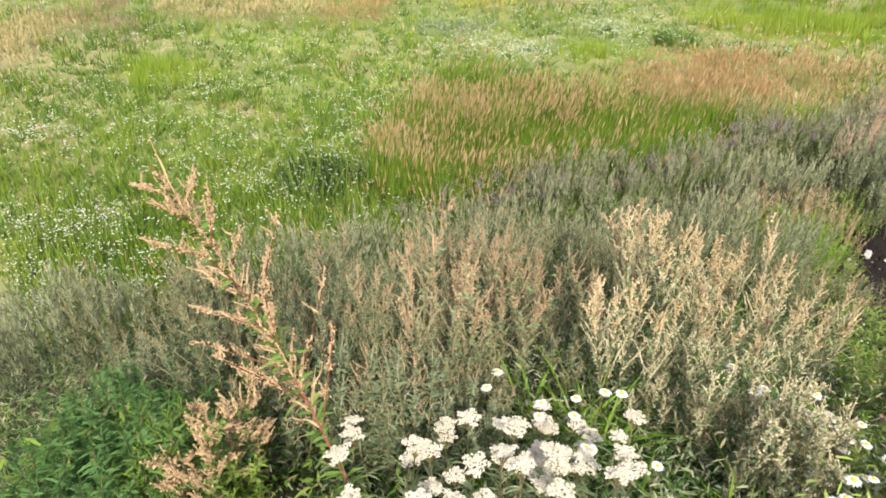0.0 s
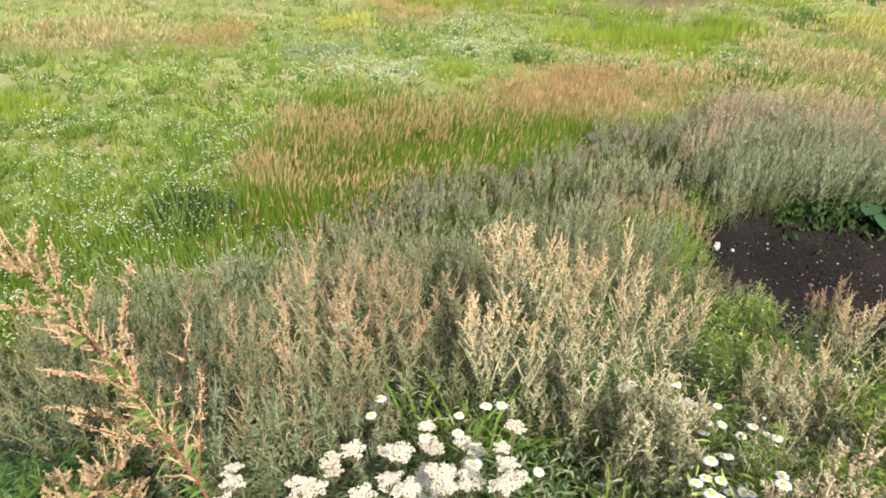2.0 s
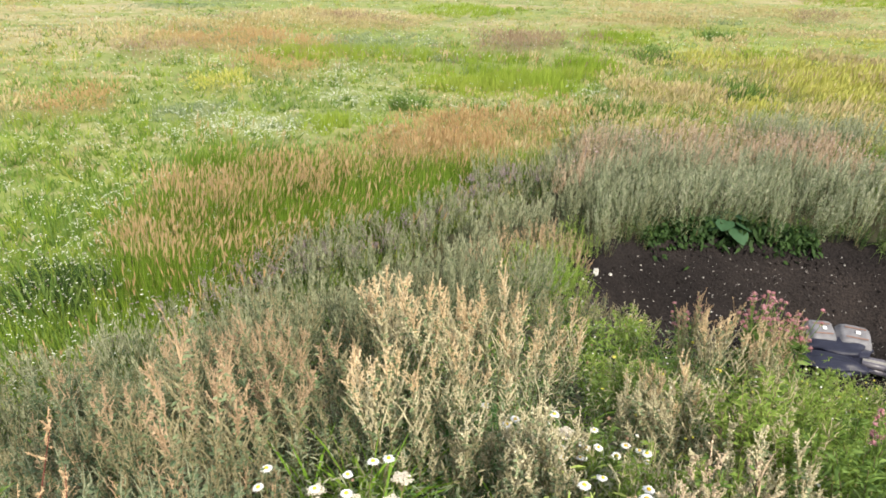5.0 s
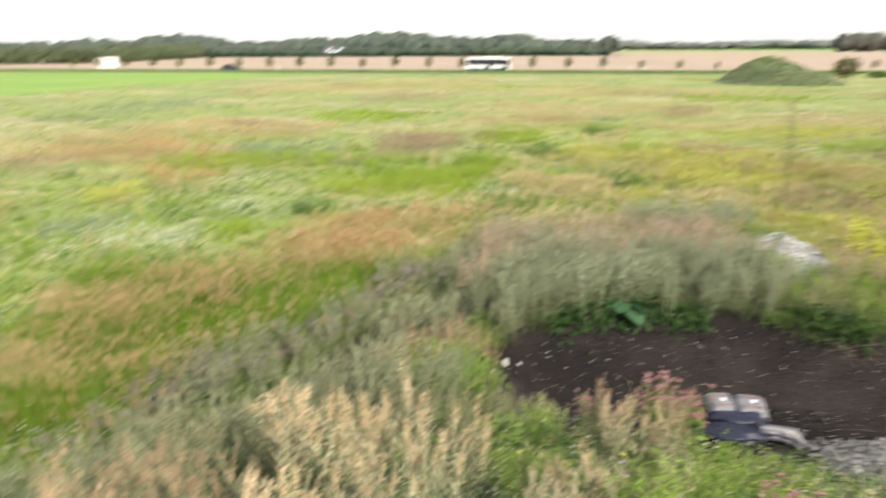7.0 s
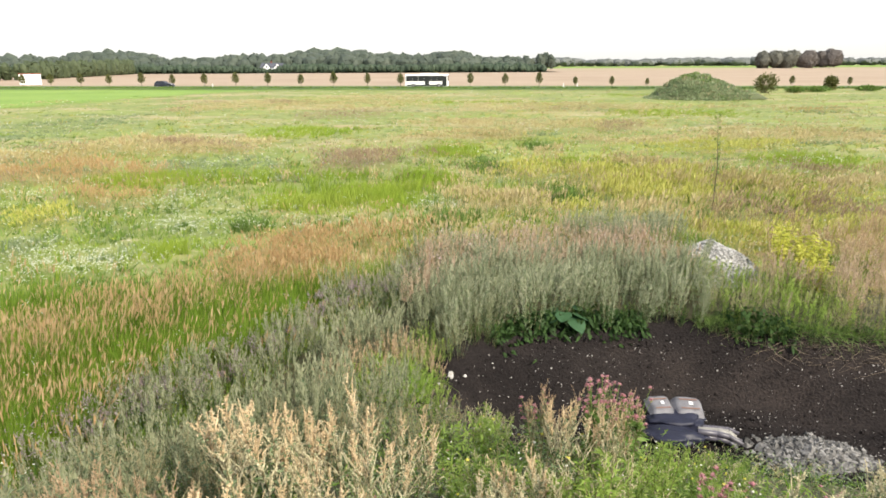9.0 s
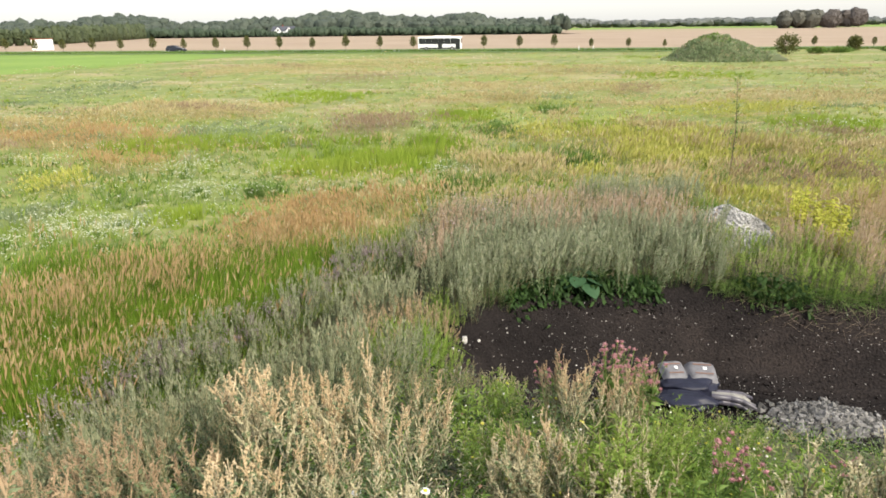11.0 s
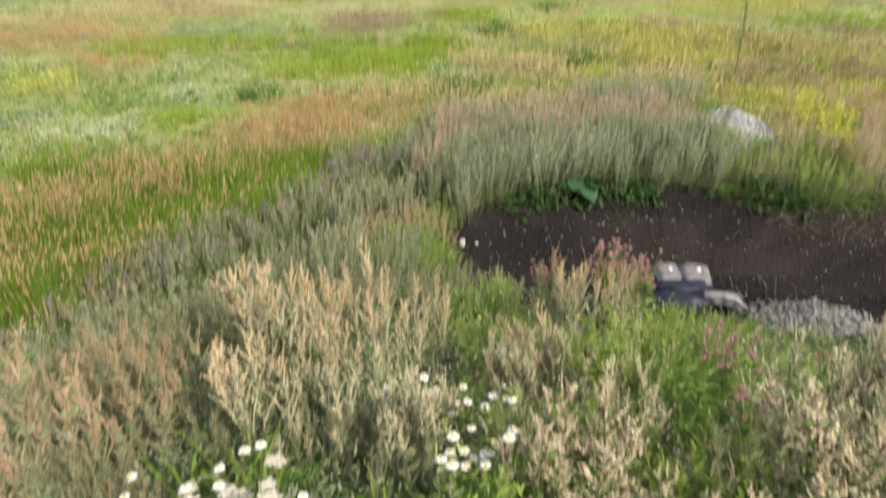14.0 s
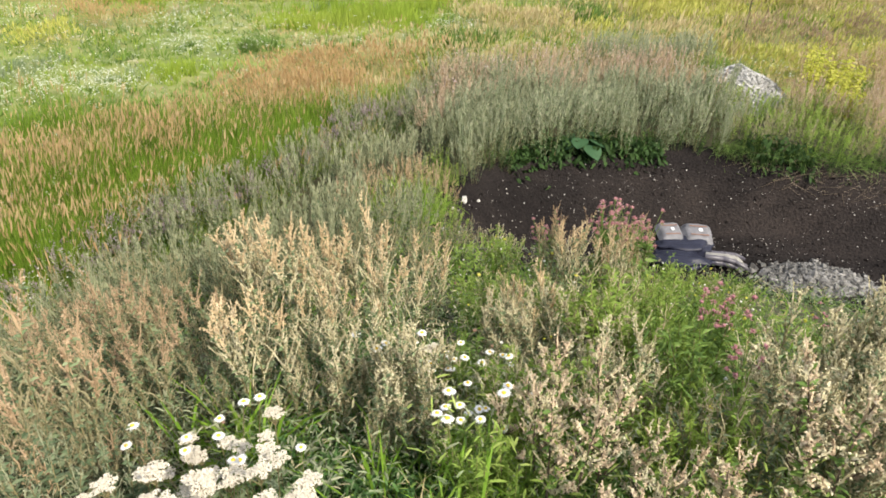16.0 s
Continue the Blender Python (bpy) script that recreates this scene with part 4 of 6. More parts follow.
def sow(name, mat, label, sources, count, near, far, weight, grow, seed, category="grass", lift=0.0, half=1.25, lean=0.10, patches=(), dense=1.0):
    """Strew tufts where weight(x, y) lets them, larger with distance, as one mesh."""
    rng = np.random.default_rng(seed)
    x, y, d = fan(count, near, far, rng, half)
    keep = meadow_ok(x, y) & (rng.random(count) < weight(x, y))
    x, y, d = x[keep], y[keep], d[keep]
    for one in patches:
        px, py, rx, ry, turn = one
        far_off = math.hypot(px, py)
        k = int(4.8 * dense * rx * ry * min(34, 24000 / far_off ** 2))
        u, v = rng.uniform(-1.3, 1.3, (2, k)) * [[rx], [ry]]
        c, sn = math.cos(radians(turn)), math.sin(radians(turn))
        ax, ay = px + u * c - v * sn, py + u * sn + v * c
        ok = meadow_ok(ax, ay) & (rng.random(k) < in_patch(ax, ay, [one]))
        x, y = np.r_[x, ax[ok]], np.r_[y, ay[ok]]
    d = np.hypot(x, y)
    soup = Soup()
    which = rng.integers(0, len(sources), len(x))
    for k, src in enumerate(sources):
        s = which == k
        wide = grow * (0.75 + np.maximum(d[s] / 22.0, 0.5) * 0.55)
        tall = (0.95 - 0.35 * ease((d[s] - 22) / 40)) * np.clip(1 + (0.42 * waves(x[s], y[s], 1.3, 14) + 0.32 * waves(x[s], y[s], 4.0, 15)) * (0.45 + 0.55 * ease((d[s] - 9) / 12)), 0.3, 1.9)
        size = np.stack([wide, wide, tall], -1) * rng.uniform(0.75, 1.3, (s.sum(), 1))
        p = np.stack([x[s], y[s], land(x[s], y[s]) - 0.02 + lift], -1)
        scatter(soup, src, p, rng.uniform(0, 6.28, s.sum()), size, np.stack([lean + 0.08 * waves(x[s], y[s], 3, 12), -0.06 + 0.06 * waves(x[s], y[s], 2.5, 13)], -1))
    return stuff(name, soup, mat, label, category)


rng = np.random.default_rng(21)
T_GREEN = [tuft(rng, 7, 0.34, 0.017, 0.5) for _ in range(4)]
T_LIME = [tuft(rng, 9, 0.50, 0.016, 0.3) for _ in range(3)]
T_FLAT = [tuft(rng, 7, 0.26, 0.03, 0.9, 2, 0.08) for _ in range(3)]
T_STRAW = [heads(rng, 5, 0.48, 0.12, 0.016, 0.16) for _ in range(3)]
T_RED = [heads(rng, 6, 0.58, 0.16, 0.012, 0.14) for _ in range(3)]
T_REED = [heads(rng, 9, 0.78, 0.22, 0.011, 0.15) for _ in range(4)]
T_BUSH = [tuft(rng, 16, 0.55, 0.05, 0.9, 2, 0.16) for _ in range(3)]


def in_reeds(x, y):
    """The bed of small-reed that follows the foot of the heap."""
    o = outside(x, y)
    return ease((o - 0.1) / 0.5) * ease((12.6 + 0.28 * (x + 8.5) + 0.4 * waves(x, y, 2, 27) - y) / 0.7) * ease((x + 8.7 - 0.35 * (12 - y)) / 0.8) * ease((y - 6.4) / 1.0) * ease((14.6 - y) / 1.4) * (x < 2) * ease(((x + 6.1) * 1.9 + (y - 6.8) * 1.8) / 2.0 + 0.3)


def w_green(x, y):
    """Plain green grass, thinned out where another growth rules."""
    ruled = in_patch(x, y, STRAW_PATCH + YELLOW_PATCH + RED_PATCH + BROWN_PATCH + LIME_PATCH + DULL_PATCH)
    return np.clip(0.85 + 0.3 * waves(x, y, 4, 20), 0.1, 1) * (1 - 0.88 * ruled) * (1 - 0.8 * in_reeds(x, y))


def lush_west(x, y):
    """The greener, herb-rich meadow beside the heap's western foot."""
    return ease((-x - 5.6 + 0.5 * waves(x, y, 2, 44)) / 1.5) * ease((26 - np.hypot(x, y)) / 6)


def sunburnt(x, y):
    """How far the grass has turned, more so out in the open and to the east."""
    return np.clip(0.75 * ease((np.hypot(x, y) - 20) / 25) + 0.7 * ease((x + 2) / 8) + 0.25 * waves(x * 0.6, y, 4, 29), 0, 1) * (1 - 0.85 * ease((-x - 2) / 5) * ease((32 - np.hypot(x, y)) / 8))


def w_straw(x, y):
    d = np.hypot(x, y)
    spare = 1 - in_patch(x, y, LIME_PATCH + DULL_PATCH + WHITE_PATCH)
    return np.clip(0.25 * np.tanh(2.2 * waves(x * 0.55, y, 5, 22)) - 0.15 + 0.30 * ease((d - 14) / 30) + 0.45 * ease((x / (np.abs(y) + 1) + 0.35) / 0.6), 0, 1) * spare * (1 - 0.8 * lush_west(x, y))


sow("meadow_grass", G_GREEN, "mixed green meadow grass, knee high and uneven", T_GREEN, 30000, 5.0, 150, lambda x, y: w_green(x, y) * (1 - 0.8 * sunburnt(x, y)), 1.15, 31)
sow("meadow_grass", G_OLIVE, "yellowing olive meadow grass, knee high and uneven", T_GREEN, 19000, 9.0, 150, lambda x, y: w_green(x, y) * sunburnt(x, y), 1.25, 42)
sow("meadow_grass", L_GREEN, "low broad-leaved green meadow herbs", T_FLAT, 10000, 5.0, 120, w_green, 1.2, 32)
sow("meadow_grass", G_YLIME, "bright lime green meadow grass", T_LIME, 8000, 6.0, 140, lambda x, y: np.clip(0.3 * np.tanh(2.5 * waves(x * 0.5, y, 6, 21)), 0, 1), 1.1, 33, patches=LIME_PATCH)
sow("meadow_grass", G_STRAW, "pale straw-coloured seeding grass", T_STRAW, 19000, 7.0, 150, w_straw, 1.15, 34, patches=STRAW_PATCH)
sow("bent_grass", G_RED, "reddish orange seeding bent grass", T_RED, 900, 7.0, 110, lambda x, y: 0.7 * (1 - lush_west(x, y)), 1.0, 35, patches=RED_PATCH, dense=0.9)
sow("bent_grass", SEED_BROWN, "brownish seed heads standing in patches", T_RED, 900, 24.0, 120, lambda x, y: 0 * x + 1, 1.0, 40, patches=BROWN_PATCH, dense=1.1)
sow("meadow_weeds", L_GREY, "dull grey-green meadow weeds", T_GREEN, 1500, 20.0, 120, lambda x, y: 0 * x + 1, 1.2, 41, "weeds", patches=DULL_PATCH)
sow("small_reed", L_REED, "tall small-reed grass with leaning tan plumes", T_REED, 34000, 6.5, 24, lambda x, y: 0.27 * in_reeds(x, y) * (0.3 + 0.65 * ease((outside(x, y) - 1.1) / 1.4)) * ease((waves(x, y, 2.0, 28) + 0.9) / 1.2), 1.0, 38, lean=0.22)
sow("small_reed", G_REED, "bright green blades of tall small-reed grass", [tuft(rng, 9, 0.68, 0.017, 0.3) for _ in range(3)], 60000, 6.5, 24, lambda x, y: 0.85 * in_reeds(x, y), 1.0, 39, lean=0.12)
sow("dark_weeds", L_GREEN, "dull green clumps of meadow weeds", T_BUSH, 60, 8.0, 60, lambda x, y: 0 * x + 1, 0.7, 36, "weeds", patches=DARK_PATCH, dense=0.6)
sow("yellow_weeds", G_YELLOW, "yellowing meadow weeds", T_STRAW, 9000, 14, 90, lambda x, y: 0.6 * ease((x - 1) / 10) * (waves(x, y, 4, 26) > 0.0), 1.1, 37, "weeds", patches=YELLOW_PATCH)


def sow_flowers(name, mat, label, count, near, far, weight, size, height, seed, patches=()):
    rng = np.random.default_rng(seed)
    x, y, d = fan(count, near, far, rng, 1.25)
    keep = meadow_ok(x, y) & (rng.random(count) < weight(x, y))
    x, y = x[keep], y[keep]
    for one in patches:
        px, py, rx, ry, turn = one
        k = int(4.8 * rx * ry * min(150, 17000 / (px * px + py * py)))
        u, v = rng.uniform(-1.3, 1.3, (2, k)) * [[rx], [ry]]
        c, sn = math.cos(radians(turn)), math.sin(radians(turn))
        ax, ay = px + u * c - v * sn, py + u * sn + v * c
        ok = meadow_ok(ax, ay) & (rng.random(k) < in_patch(ax, ay, [one]))
        x, y = np.r_[x, ax[ok]], np.r_[y, ay[ok]]
    d = np.hypot(x, y)
    p = np.stack([x, y, land(x, y) + height * rng.uniform(0.75, 1.25, len(x))], -1)
    p = np.repeat(p, 3, 0) + rng.normal(0, 1, (3 * len(x), 3)) * (0.03, 0.03, 0.02)
    soup = Soup()
    beads(soup, p, np.repeat(size * (0.7 + d / 26), 3) * rng.uniform(0.6, 1.3, len(p)), "tetra", 0.5, rng)
    return stuff(name, soup, mat, label, "flowers")


sow_flowers("white_wildflowers", UMBEL, "small white flower heads over the meadow", 24000, 5, 75, lambda x, y: np.clip(0.45 + 0.35 * lush_west(x, y) + 0.5 * waves(x, y, 2.5, 41) - 0.35 * ease((x + 6) / 6), 0, 1) * (1 - 0.9 * in_patch(x, y, RED_PATCH + LIME_PATCH)) * (1 - 0.7 * in_reeds(x, y)), 0.0110, 0.42, 51, WHITE_PATCH)
sow_flowers("white_wildflowers", WHITE_F, "white umbels scattered over the open meadow", 5000, 28, 125, lambda x, y: np.clip(0.4 + 0.6 * waves(x * 0.6, y, 5, 46), 0, 1), 0.0075, 0.40, 54)
sow_flowers("pale_wildflowers", L_MAUVE, "pale mauve seed heads in the meadow", 1500, 8, 90, lambda x, y: 0 * x + 0.5, 0.012, 0.45, 52, [(-3.8, 32.1, 1.8, 2.6, 3), (1.5, 17, 2.4, 1.2, 20), (-4.2, 7.9, 1.0, 0.5, 50)])
sow_flowers("yellow_wildflowers", YELLOW_F, "small yellow flowers in the meadow", 600, 9, 60, lambda x, y: 0 * x + 0.4, 0.008, 0.40, 53, [(-12.1, 20.2, 1.2, 0.9, -2)])


# ---- mugwort thickets ----
def spire(rng, h, leafy_count, head_count, head_len, wide=0.06, lean=0.05, girth=0.026):
    """One upright mugwort stem: stem, small feathery leaves and a narrow seed head as three sets of triangles."""
    stem, leaves, head = Soup(), Soup(), Soup()
    bend = rng.normal(0, lean, 2)

    def along(s):
        return np.stack([bend[0] * s * s * h, bend[1] * s * s * h, h * s], -1)
    blades(stem, along(np.zeros(1)), along(np.ones(1)), h, 0.008, 0.0, 1, rng)
    s = rng.uniform(0.04, 0.9, leafy_count) ** 0.8
    a = rng.uniform(0, 6.28, leafy_count)
    blades(leaves, along(s), np.stack([np.cos(a), np.sin(a), rng.uniform(0.3, 1.8, leafy_count)], -1), wide * rng.uniform(0.6, 1.35, leafy_count) * (1.3 - 0.75 * s), 0.014, 0.12, 1, rng)
    # the head: short sprigs close about the stem, slimmer towards the tip, some on side branches
    s = 1 - rng.random(head_count) ** 0.9 * head_len
    a = rng.uniform(0, 6.28, head_count)
    off = girth * (0.25 + 1.2 * (1 - s) / head_len) * rng.uniform(0.1, 1.0, head_count)
    foot = along(s) + np.stack([np.cos(a) * off, np.sin(a) * off, 0.5 * off], -1)
    blades(head, foot, np.stack([np.cos(a), np.sin(a), 0 * a + 3.6], -1), rng.uniform(0.04, 0.085, head_count), 0.015, 0.0, 1, rng)
    return stem, leaves, head


def clump(rng, stems, h, r, leafy_count, head_count, head_len, wide=0.06, girth=0.026, fan_out=0.22):
    """A bush of stems from one root, tallest in the middle."""
    out = [Soup(), Soup(), Soup()]
    for _ in range(stems):
        a, q = rng.uniform(0, 6.28), rng.random() ** 0.6
        sets = spire(rng, h * (1.05 - 0.34 * q * q) * rng.uniform(0.86, 1.08), leafy_count, head_count, head_len, wide, girth=girth)
        for o, s in zip(out, sets):
            v, t = s.arrays()
            o.add(v + (math.cos(a) * q * r, math.sin(a) * q * r, 0) + v[:, 2:] * np.array((math.cos(a), math.sin(a), 0)) * fan_out * q, t)
    return out


rng = np.random.default_rng(61)
KNAP = [clump(rng, 8, 0.85, 0.18, 16, 18, 0.20, 0.07, 0.05) for _ in range(3)]
BELT = [clump(rng, 17, 0.98, 0.17, 28, 26, 0.45, fan_out=0.34) for _ in range(5)]
RIM = [clump(rng, 15, 1.0, 0.17, 34, 36, 0.55, 0.07, 0.024, 0.26) for _ in range(4)]
SEEDY = [clump(rng, 13, 1.0, 0.20, 16, 34, 0.50, 0.05, 0.034) for _ in range(4)]
LEAFY = [clump(rng, 12, 0.8, 0.22, 46, 8, 0.25, 0.085) for _ in range(3)]


def apart(x, y, gap):
    """Which of the places stay when none may stand nearer than gap to one kept before it."""
    cells, keep = {}, np.zeros(len(x), bool)
    for k, (a, b) in enumerate(zip(x, y)):
        i, j = int(a // gap), int(b // gap)
        near = [q for u in (-1, 0, 1) for v in (-1, 0, 1) for q in cells.get((i + u, j + v), ())]
        if all((a - p) ** 2 + (b - q) ** 2 >= gap * gap for p, q in near):
            cells.setdefault((i, j), []).append((a, b))
            keep[k] = True
    return keep


def thicket(label, count, region, weight, mats, seed, sources, scale=1.0, gap=0.3, uneven=0.2):
    rng = np.random.default_rng(seed)
    x, y = spread(count, *region, rng)
    keep = rng.random(count) < weight(x, y)
    x, y = x[keep], y[keep]
    keep = apart(x, y, gap)
    x, y = x[keep], y[keep]
    p = np.stack([x, y, land(x, y) - 0.03], -1)
    which, turn = rng.integers(0, len(sources), len(x)), rng.uniform(0, 6.28, len(x))
    size = scale * rng.uniform(0.78, 1.12, len(x)) * (1 + uneven * waves(x, y, 0.9, 62))
    lean = rng.normal(0, 0.05, (len(x), 2)) + (0.04, -0.02)
    for k, (name, mat) in enumerate(zip(("thicket_stems", "thicket_leaves", "thicket_heads"), mats)):
        soup = Soup()
        for j, src in enumerate(sources):
            s = which == j
            scatter(soup, src[k], p[s], turn[s], size[s], lean[s])
        stuff(name, soup, mat, label, "mugwort thicket")


def rim_gap(x, y):
    return y - np.interp(x, RIM_X, RIM_Y)


def w_belt(x, y):
    o = outside(x, y)
    inside = (o < 0.15 + 0.2 * waves(x, y, 1, 63)) & (o > -3.4) & (pit(x, y) < 0.06) & (np.hypot(x * 1.1, y + 1) > 5.6)
    return np.where(inside & (x < 1.3), 0.85, 0)


def w_rim(x, y):
    g = rim_gap(x, y)
    return np.where((g > -0.12 + 0.15 * waves(x, y, .6, 64)) & (g < 3.0) & (x > 0.1) & (x < 5.4) & (outside(x, y) < 0.2), 0.9, 0)


def w_back(x, y):
    g = rim_gap(x, y)
    return np.where((g > 2.4) & (g < 5.6 - 0.35 * np.abs(x - 2.5)) & (x > -0.3) & (x < 5.6) & (outside(x, y) < 0.3), 0.8, 0)


def w_right(x, y):
    g = rim_gap(x, y)
    return np.where((g > -0.05) & (g < np.where(x < 7.6, 3.0, 0.7)) & (x > 5.2) & (x < 16), 0.8, 0)


def by_pit(x, y):
    """The strip of grass and dock between the mugwort and the pit's western end."""
    return in_patch(x, y, [(-0.45, 9.0, 0.55, 0.75, 10), (-0.15, 10.0, 0.3, 0.5, 0)])


thicket("dense grey-green mugwort along the heap's foot", 9000, (-9, 2, 0, 16), lambda x, y: w_belt(x, y) * (1 - by_pit(x, y)), (STEM, L_BLUE, L_BELT), 65, BELT, 0.86, 0.44, 0.28)
thicket("mauve knapweed along the mugwort's edge", 2600, (-6, 1.5, 5, 16), lambda x, y: np.where((np.abs(outside(x, y) - 0.05) < 0.42) & (y > 5.6), 0.8, 0), (STEM, L_BLUE, L_MAUVE), 72, KNAP, 0.66, 0.22)
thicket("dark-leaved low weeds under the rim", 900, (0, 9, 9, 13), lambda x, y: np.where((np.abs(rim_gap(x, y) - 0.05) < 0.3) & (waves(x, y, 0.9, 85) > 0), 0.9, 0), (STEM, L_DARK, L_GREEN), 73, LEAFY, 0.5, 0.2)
thicket("tall grey-green mugwort on the pit's rim", 3000, (-1, 6, 9, 16), w_rim, (STEM, L_GREY, L_GREYTIP), 66, RIM, 1.0, 0.33, 0.2)
thicket("brownish seeding mugwort behind the pit", 3000, (-1, 6, 11, 19), w_back, (STEM, L_GREYTIP, L_PINKISH), 67, SEEDY, 0.92, 0.33)
thicket("green weeds and mugwort right above the pit", 3600, (5, 16, 9, 15), w_right, (STEM, L_LUSH, L_FRESH), 68, LEAFY, 0.85, 0.40)
thicket("olive seeding weeds among the green above the pit", 1800, (5, 16, 9, 15), w_right, (STEM, L_FRESH, L_OLIVE), 70, SEEDY, 0.72, 0.5)
thicket("brown and mauve seeding weeds right of the pit", 5000, (5, 16, 9, 16), lambda x, y: np.where((rim_gap(x, y) > np.where(x < 7.4, 1.6, 0.5)) & (waves(x, y, 0.9, 96) > -0.25) & (rim_gap(x, y) < 4.2) & (x > 5.0) & ~((np.hypot(x - 6.55, y - 14.6) < 1.1)) & ~((np.hypot(x - 6.2, y - 13.5) < 0.8)) & ~((np.hypot(x - 8.0, y - 13.9) < 0.9)), 0.75, 0), (STEM, G_YELLOW, L_PINKISH), 74, SEEDY, 0.85, 0.36)
thicket("tan seeding weeds in the meadow behind the pit", 500, (8.5, 17, 13, 20), lambda x, y: 0.6 * in_patch(x, y, [(12.5, 16, 3.5, 2.0, 0)]), (STEM, G_STRAW, L_RUST), 75, SEEDY, 0.9, 0.4)
thicket("grey mugwort clump in the meadow behind the pit", 600, (3.6, 6.8, 16.4, 18.4), lambda x, y: in_patch(x, y, [(5.3, 17.4, 1.5, 0.7, 0)]), (STEM, L_GREY, L_GREYTIP), 69, BELT, 0.9, 0.3)
thicket("dull grey-green weed clumps in the meadow", 7000, (-13, 7, 6, 33), lambda x, y: 0.35 * in_patch(x, y, DARK_PATCH), (STEM, L_GREEN, L_GREEN), 76, LEAFY, 0.65, 0.4)
thicket("dark green bushy weed at the meadow's edge", 300, (-7.6, -6, 6.2, 7.6), lambda x, y: in_patch(x, y, [(-6.8, 6.85, 0.6, 0.5, 30)]), (STEM, L_DARK, L_DARK), 64, LEAFY, 0.78, 0.17)
thicket("lush green weeds behind the limestone heap", 700, (4.5, 8, 14.6, 17.6), lambda x, y: 0.9 * in_patch(x, y, [(6.3, 16.0, 1.2, 0.6, 0), (7.0, 15.4, 0.5, 0.4, 0)]), (STEM, L_GREEN, L_LUSH), 63, LEAFY, 0.7, 0.3)
thicket("fresh green weeds beside the pit's western end", 1500, (-1.4, 0.6, 7.8, 10.8), lambda x, y: 0.9 * by_pit(x, y), (STEM, L_LUSH, L_FRESH), 77, LEAFY, 0.62, 0.27)
thicket("reddish seeding dock beside the pit's western end", 500, (-1.4, 0.4, 7.8, 10.8), lambda x, y: 0.8 * in_patch(x, y, [(-1.0, 9.0, 0.4, 0.5, 0), (-0.35, 9.5, 0.3, 0.4, 0)]), (STEM, L_OLIVE, L_RUST), 78, SEEDY, 0.72, 0.34)


def golden_weeds(places, seed):
    """Tall broad-leaved weeds turned golden yellow-green, each an open spray of leafy stems."""
    rng = np.random.default_rng(seed)
    for x, y, r, h in places:
        top = thing("golden_weed", pose(x, y, float(land(x, y))), "tall broad-leaved weed turned yellow-green", "weed", "golden weeds")
        leaf = Soup()
        for _ in range(9):
            stem = Soup()
            a, q = rng.uniform(0, 6.28), rng.uniform(0.2, 1.0)
            tip = np.array((math.cos(a) * r * q, math.sin(a) * r * q, h * rng.uniform(0.7, 1.05)))
            tubes(stem, [(0, 0, 0)], [tip], 0.006, 0.002)
            part("stem", stem, STEM, top)
            k = 26
            s = rng.uniform(0.3, 1.0, k)
            w = rng.uniform(0, 6.28, k)
            blades(leaf, tip * s[:, None], np.stack([np.cos(w), np.sin(w), rng.uniform(0.0, 0.8, k)], -1), rng.uniform(0.07, 0.14, k), 0.045, 0.45, 2, rng, belly=1)
        tagged(part("foliage", leaf, GOLDEN, top), kind="stuff")


golden_weeds([(7.5, 13.9, 0.3, 1.35), (7.75, 14.2, 0.32, 1.4), (8.0, 13.9, 0.3, 1.25), (8.3, 13.7, 0.3, 1.15), (7.8, 13.3, 0.3, 1.0), (8.6, 14.1, 0.32, 1.05), (8.1, 14.7, 0.32, 1.3), (7.5, 12.2, 0.25, 0.85)], 71)


def bobs(label, mat, count, region, weight, height, size, seed):
    """Small flower heads that stand just over the thickets."""
    rng = np.random.default_rng(seed)
    x, y = spread(count, *region, rng)
    keep = rng.random(count) < weight(x, y)
    x, y = x[keep], y[keep]
    p = np.stack([x, y, land(x, y) + height * rng.uniform(0.8, 1.12, len(x)) * (1 + 0.15 * waves(x, y, 1.3, 62))], -1)
    soup = Soup()
    beads(soup, p, size * rng.uniform(0.6, 1.4, len(x)), "octa", 0.9, rng)
    stuff("flower_heads", soup, mat, label, "flowers")


bobs("pale pink thistle heads over the brown weeds", PALE_PINK, 2600, (-1, 6, 11, 19), lambda x, y: w_back(x, y) * 0.6, 0.92, 0.014, 81)
bobs("pale pink thistle heads right of the pit", PALE_PINK, 1800, (5, 16, 9, 16), lambda x, y: np.where((rim_gap(x, y) > 0.8) & (rim_gap(x, y) < 3.6), 0.45, 0) * (waves(x, y, 1.2, 82) > 0), 0.82, 0.014, 83)
bobs("lilac knapweed heads along the mugwort's edge", L_MAUVE, 2200, (-6, 1.5, 5, 16), lambda x, y: np.where((np.abs(outside(x, y) - 0.1) < 0.38) & (y > 5.6), 0.8, 0), 0.60, 0.012, 84)


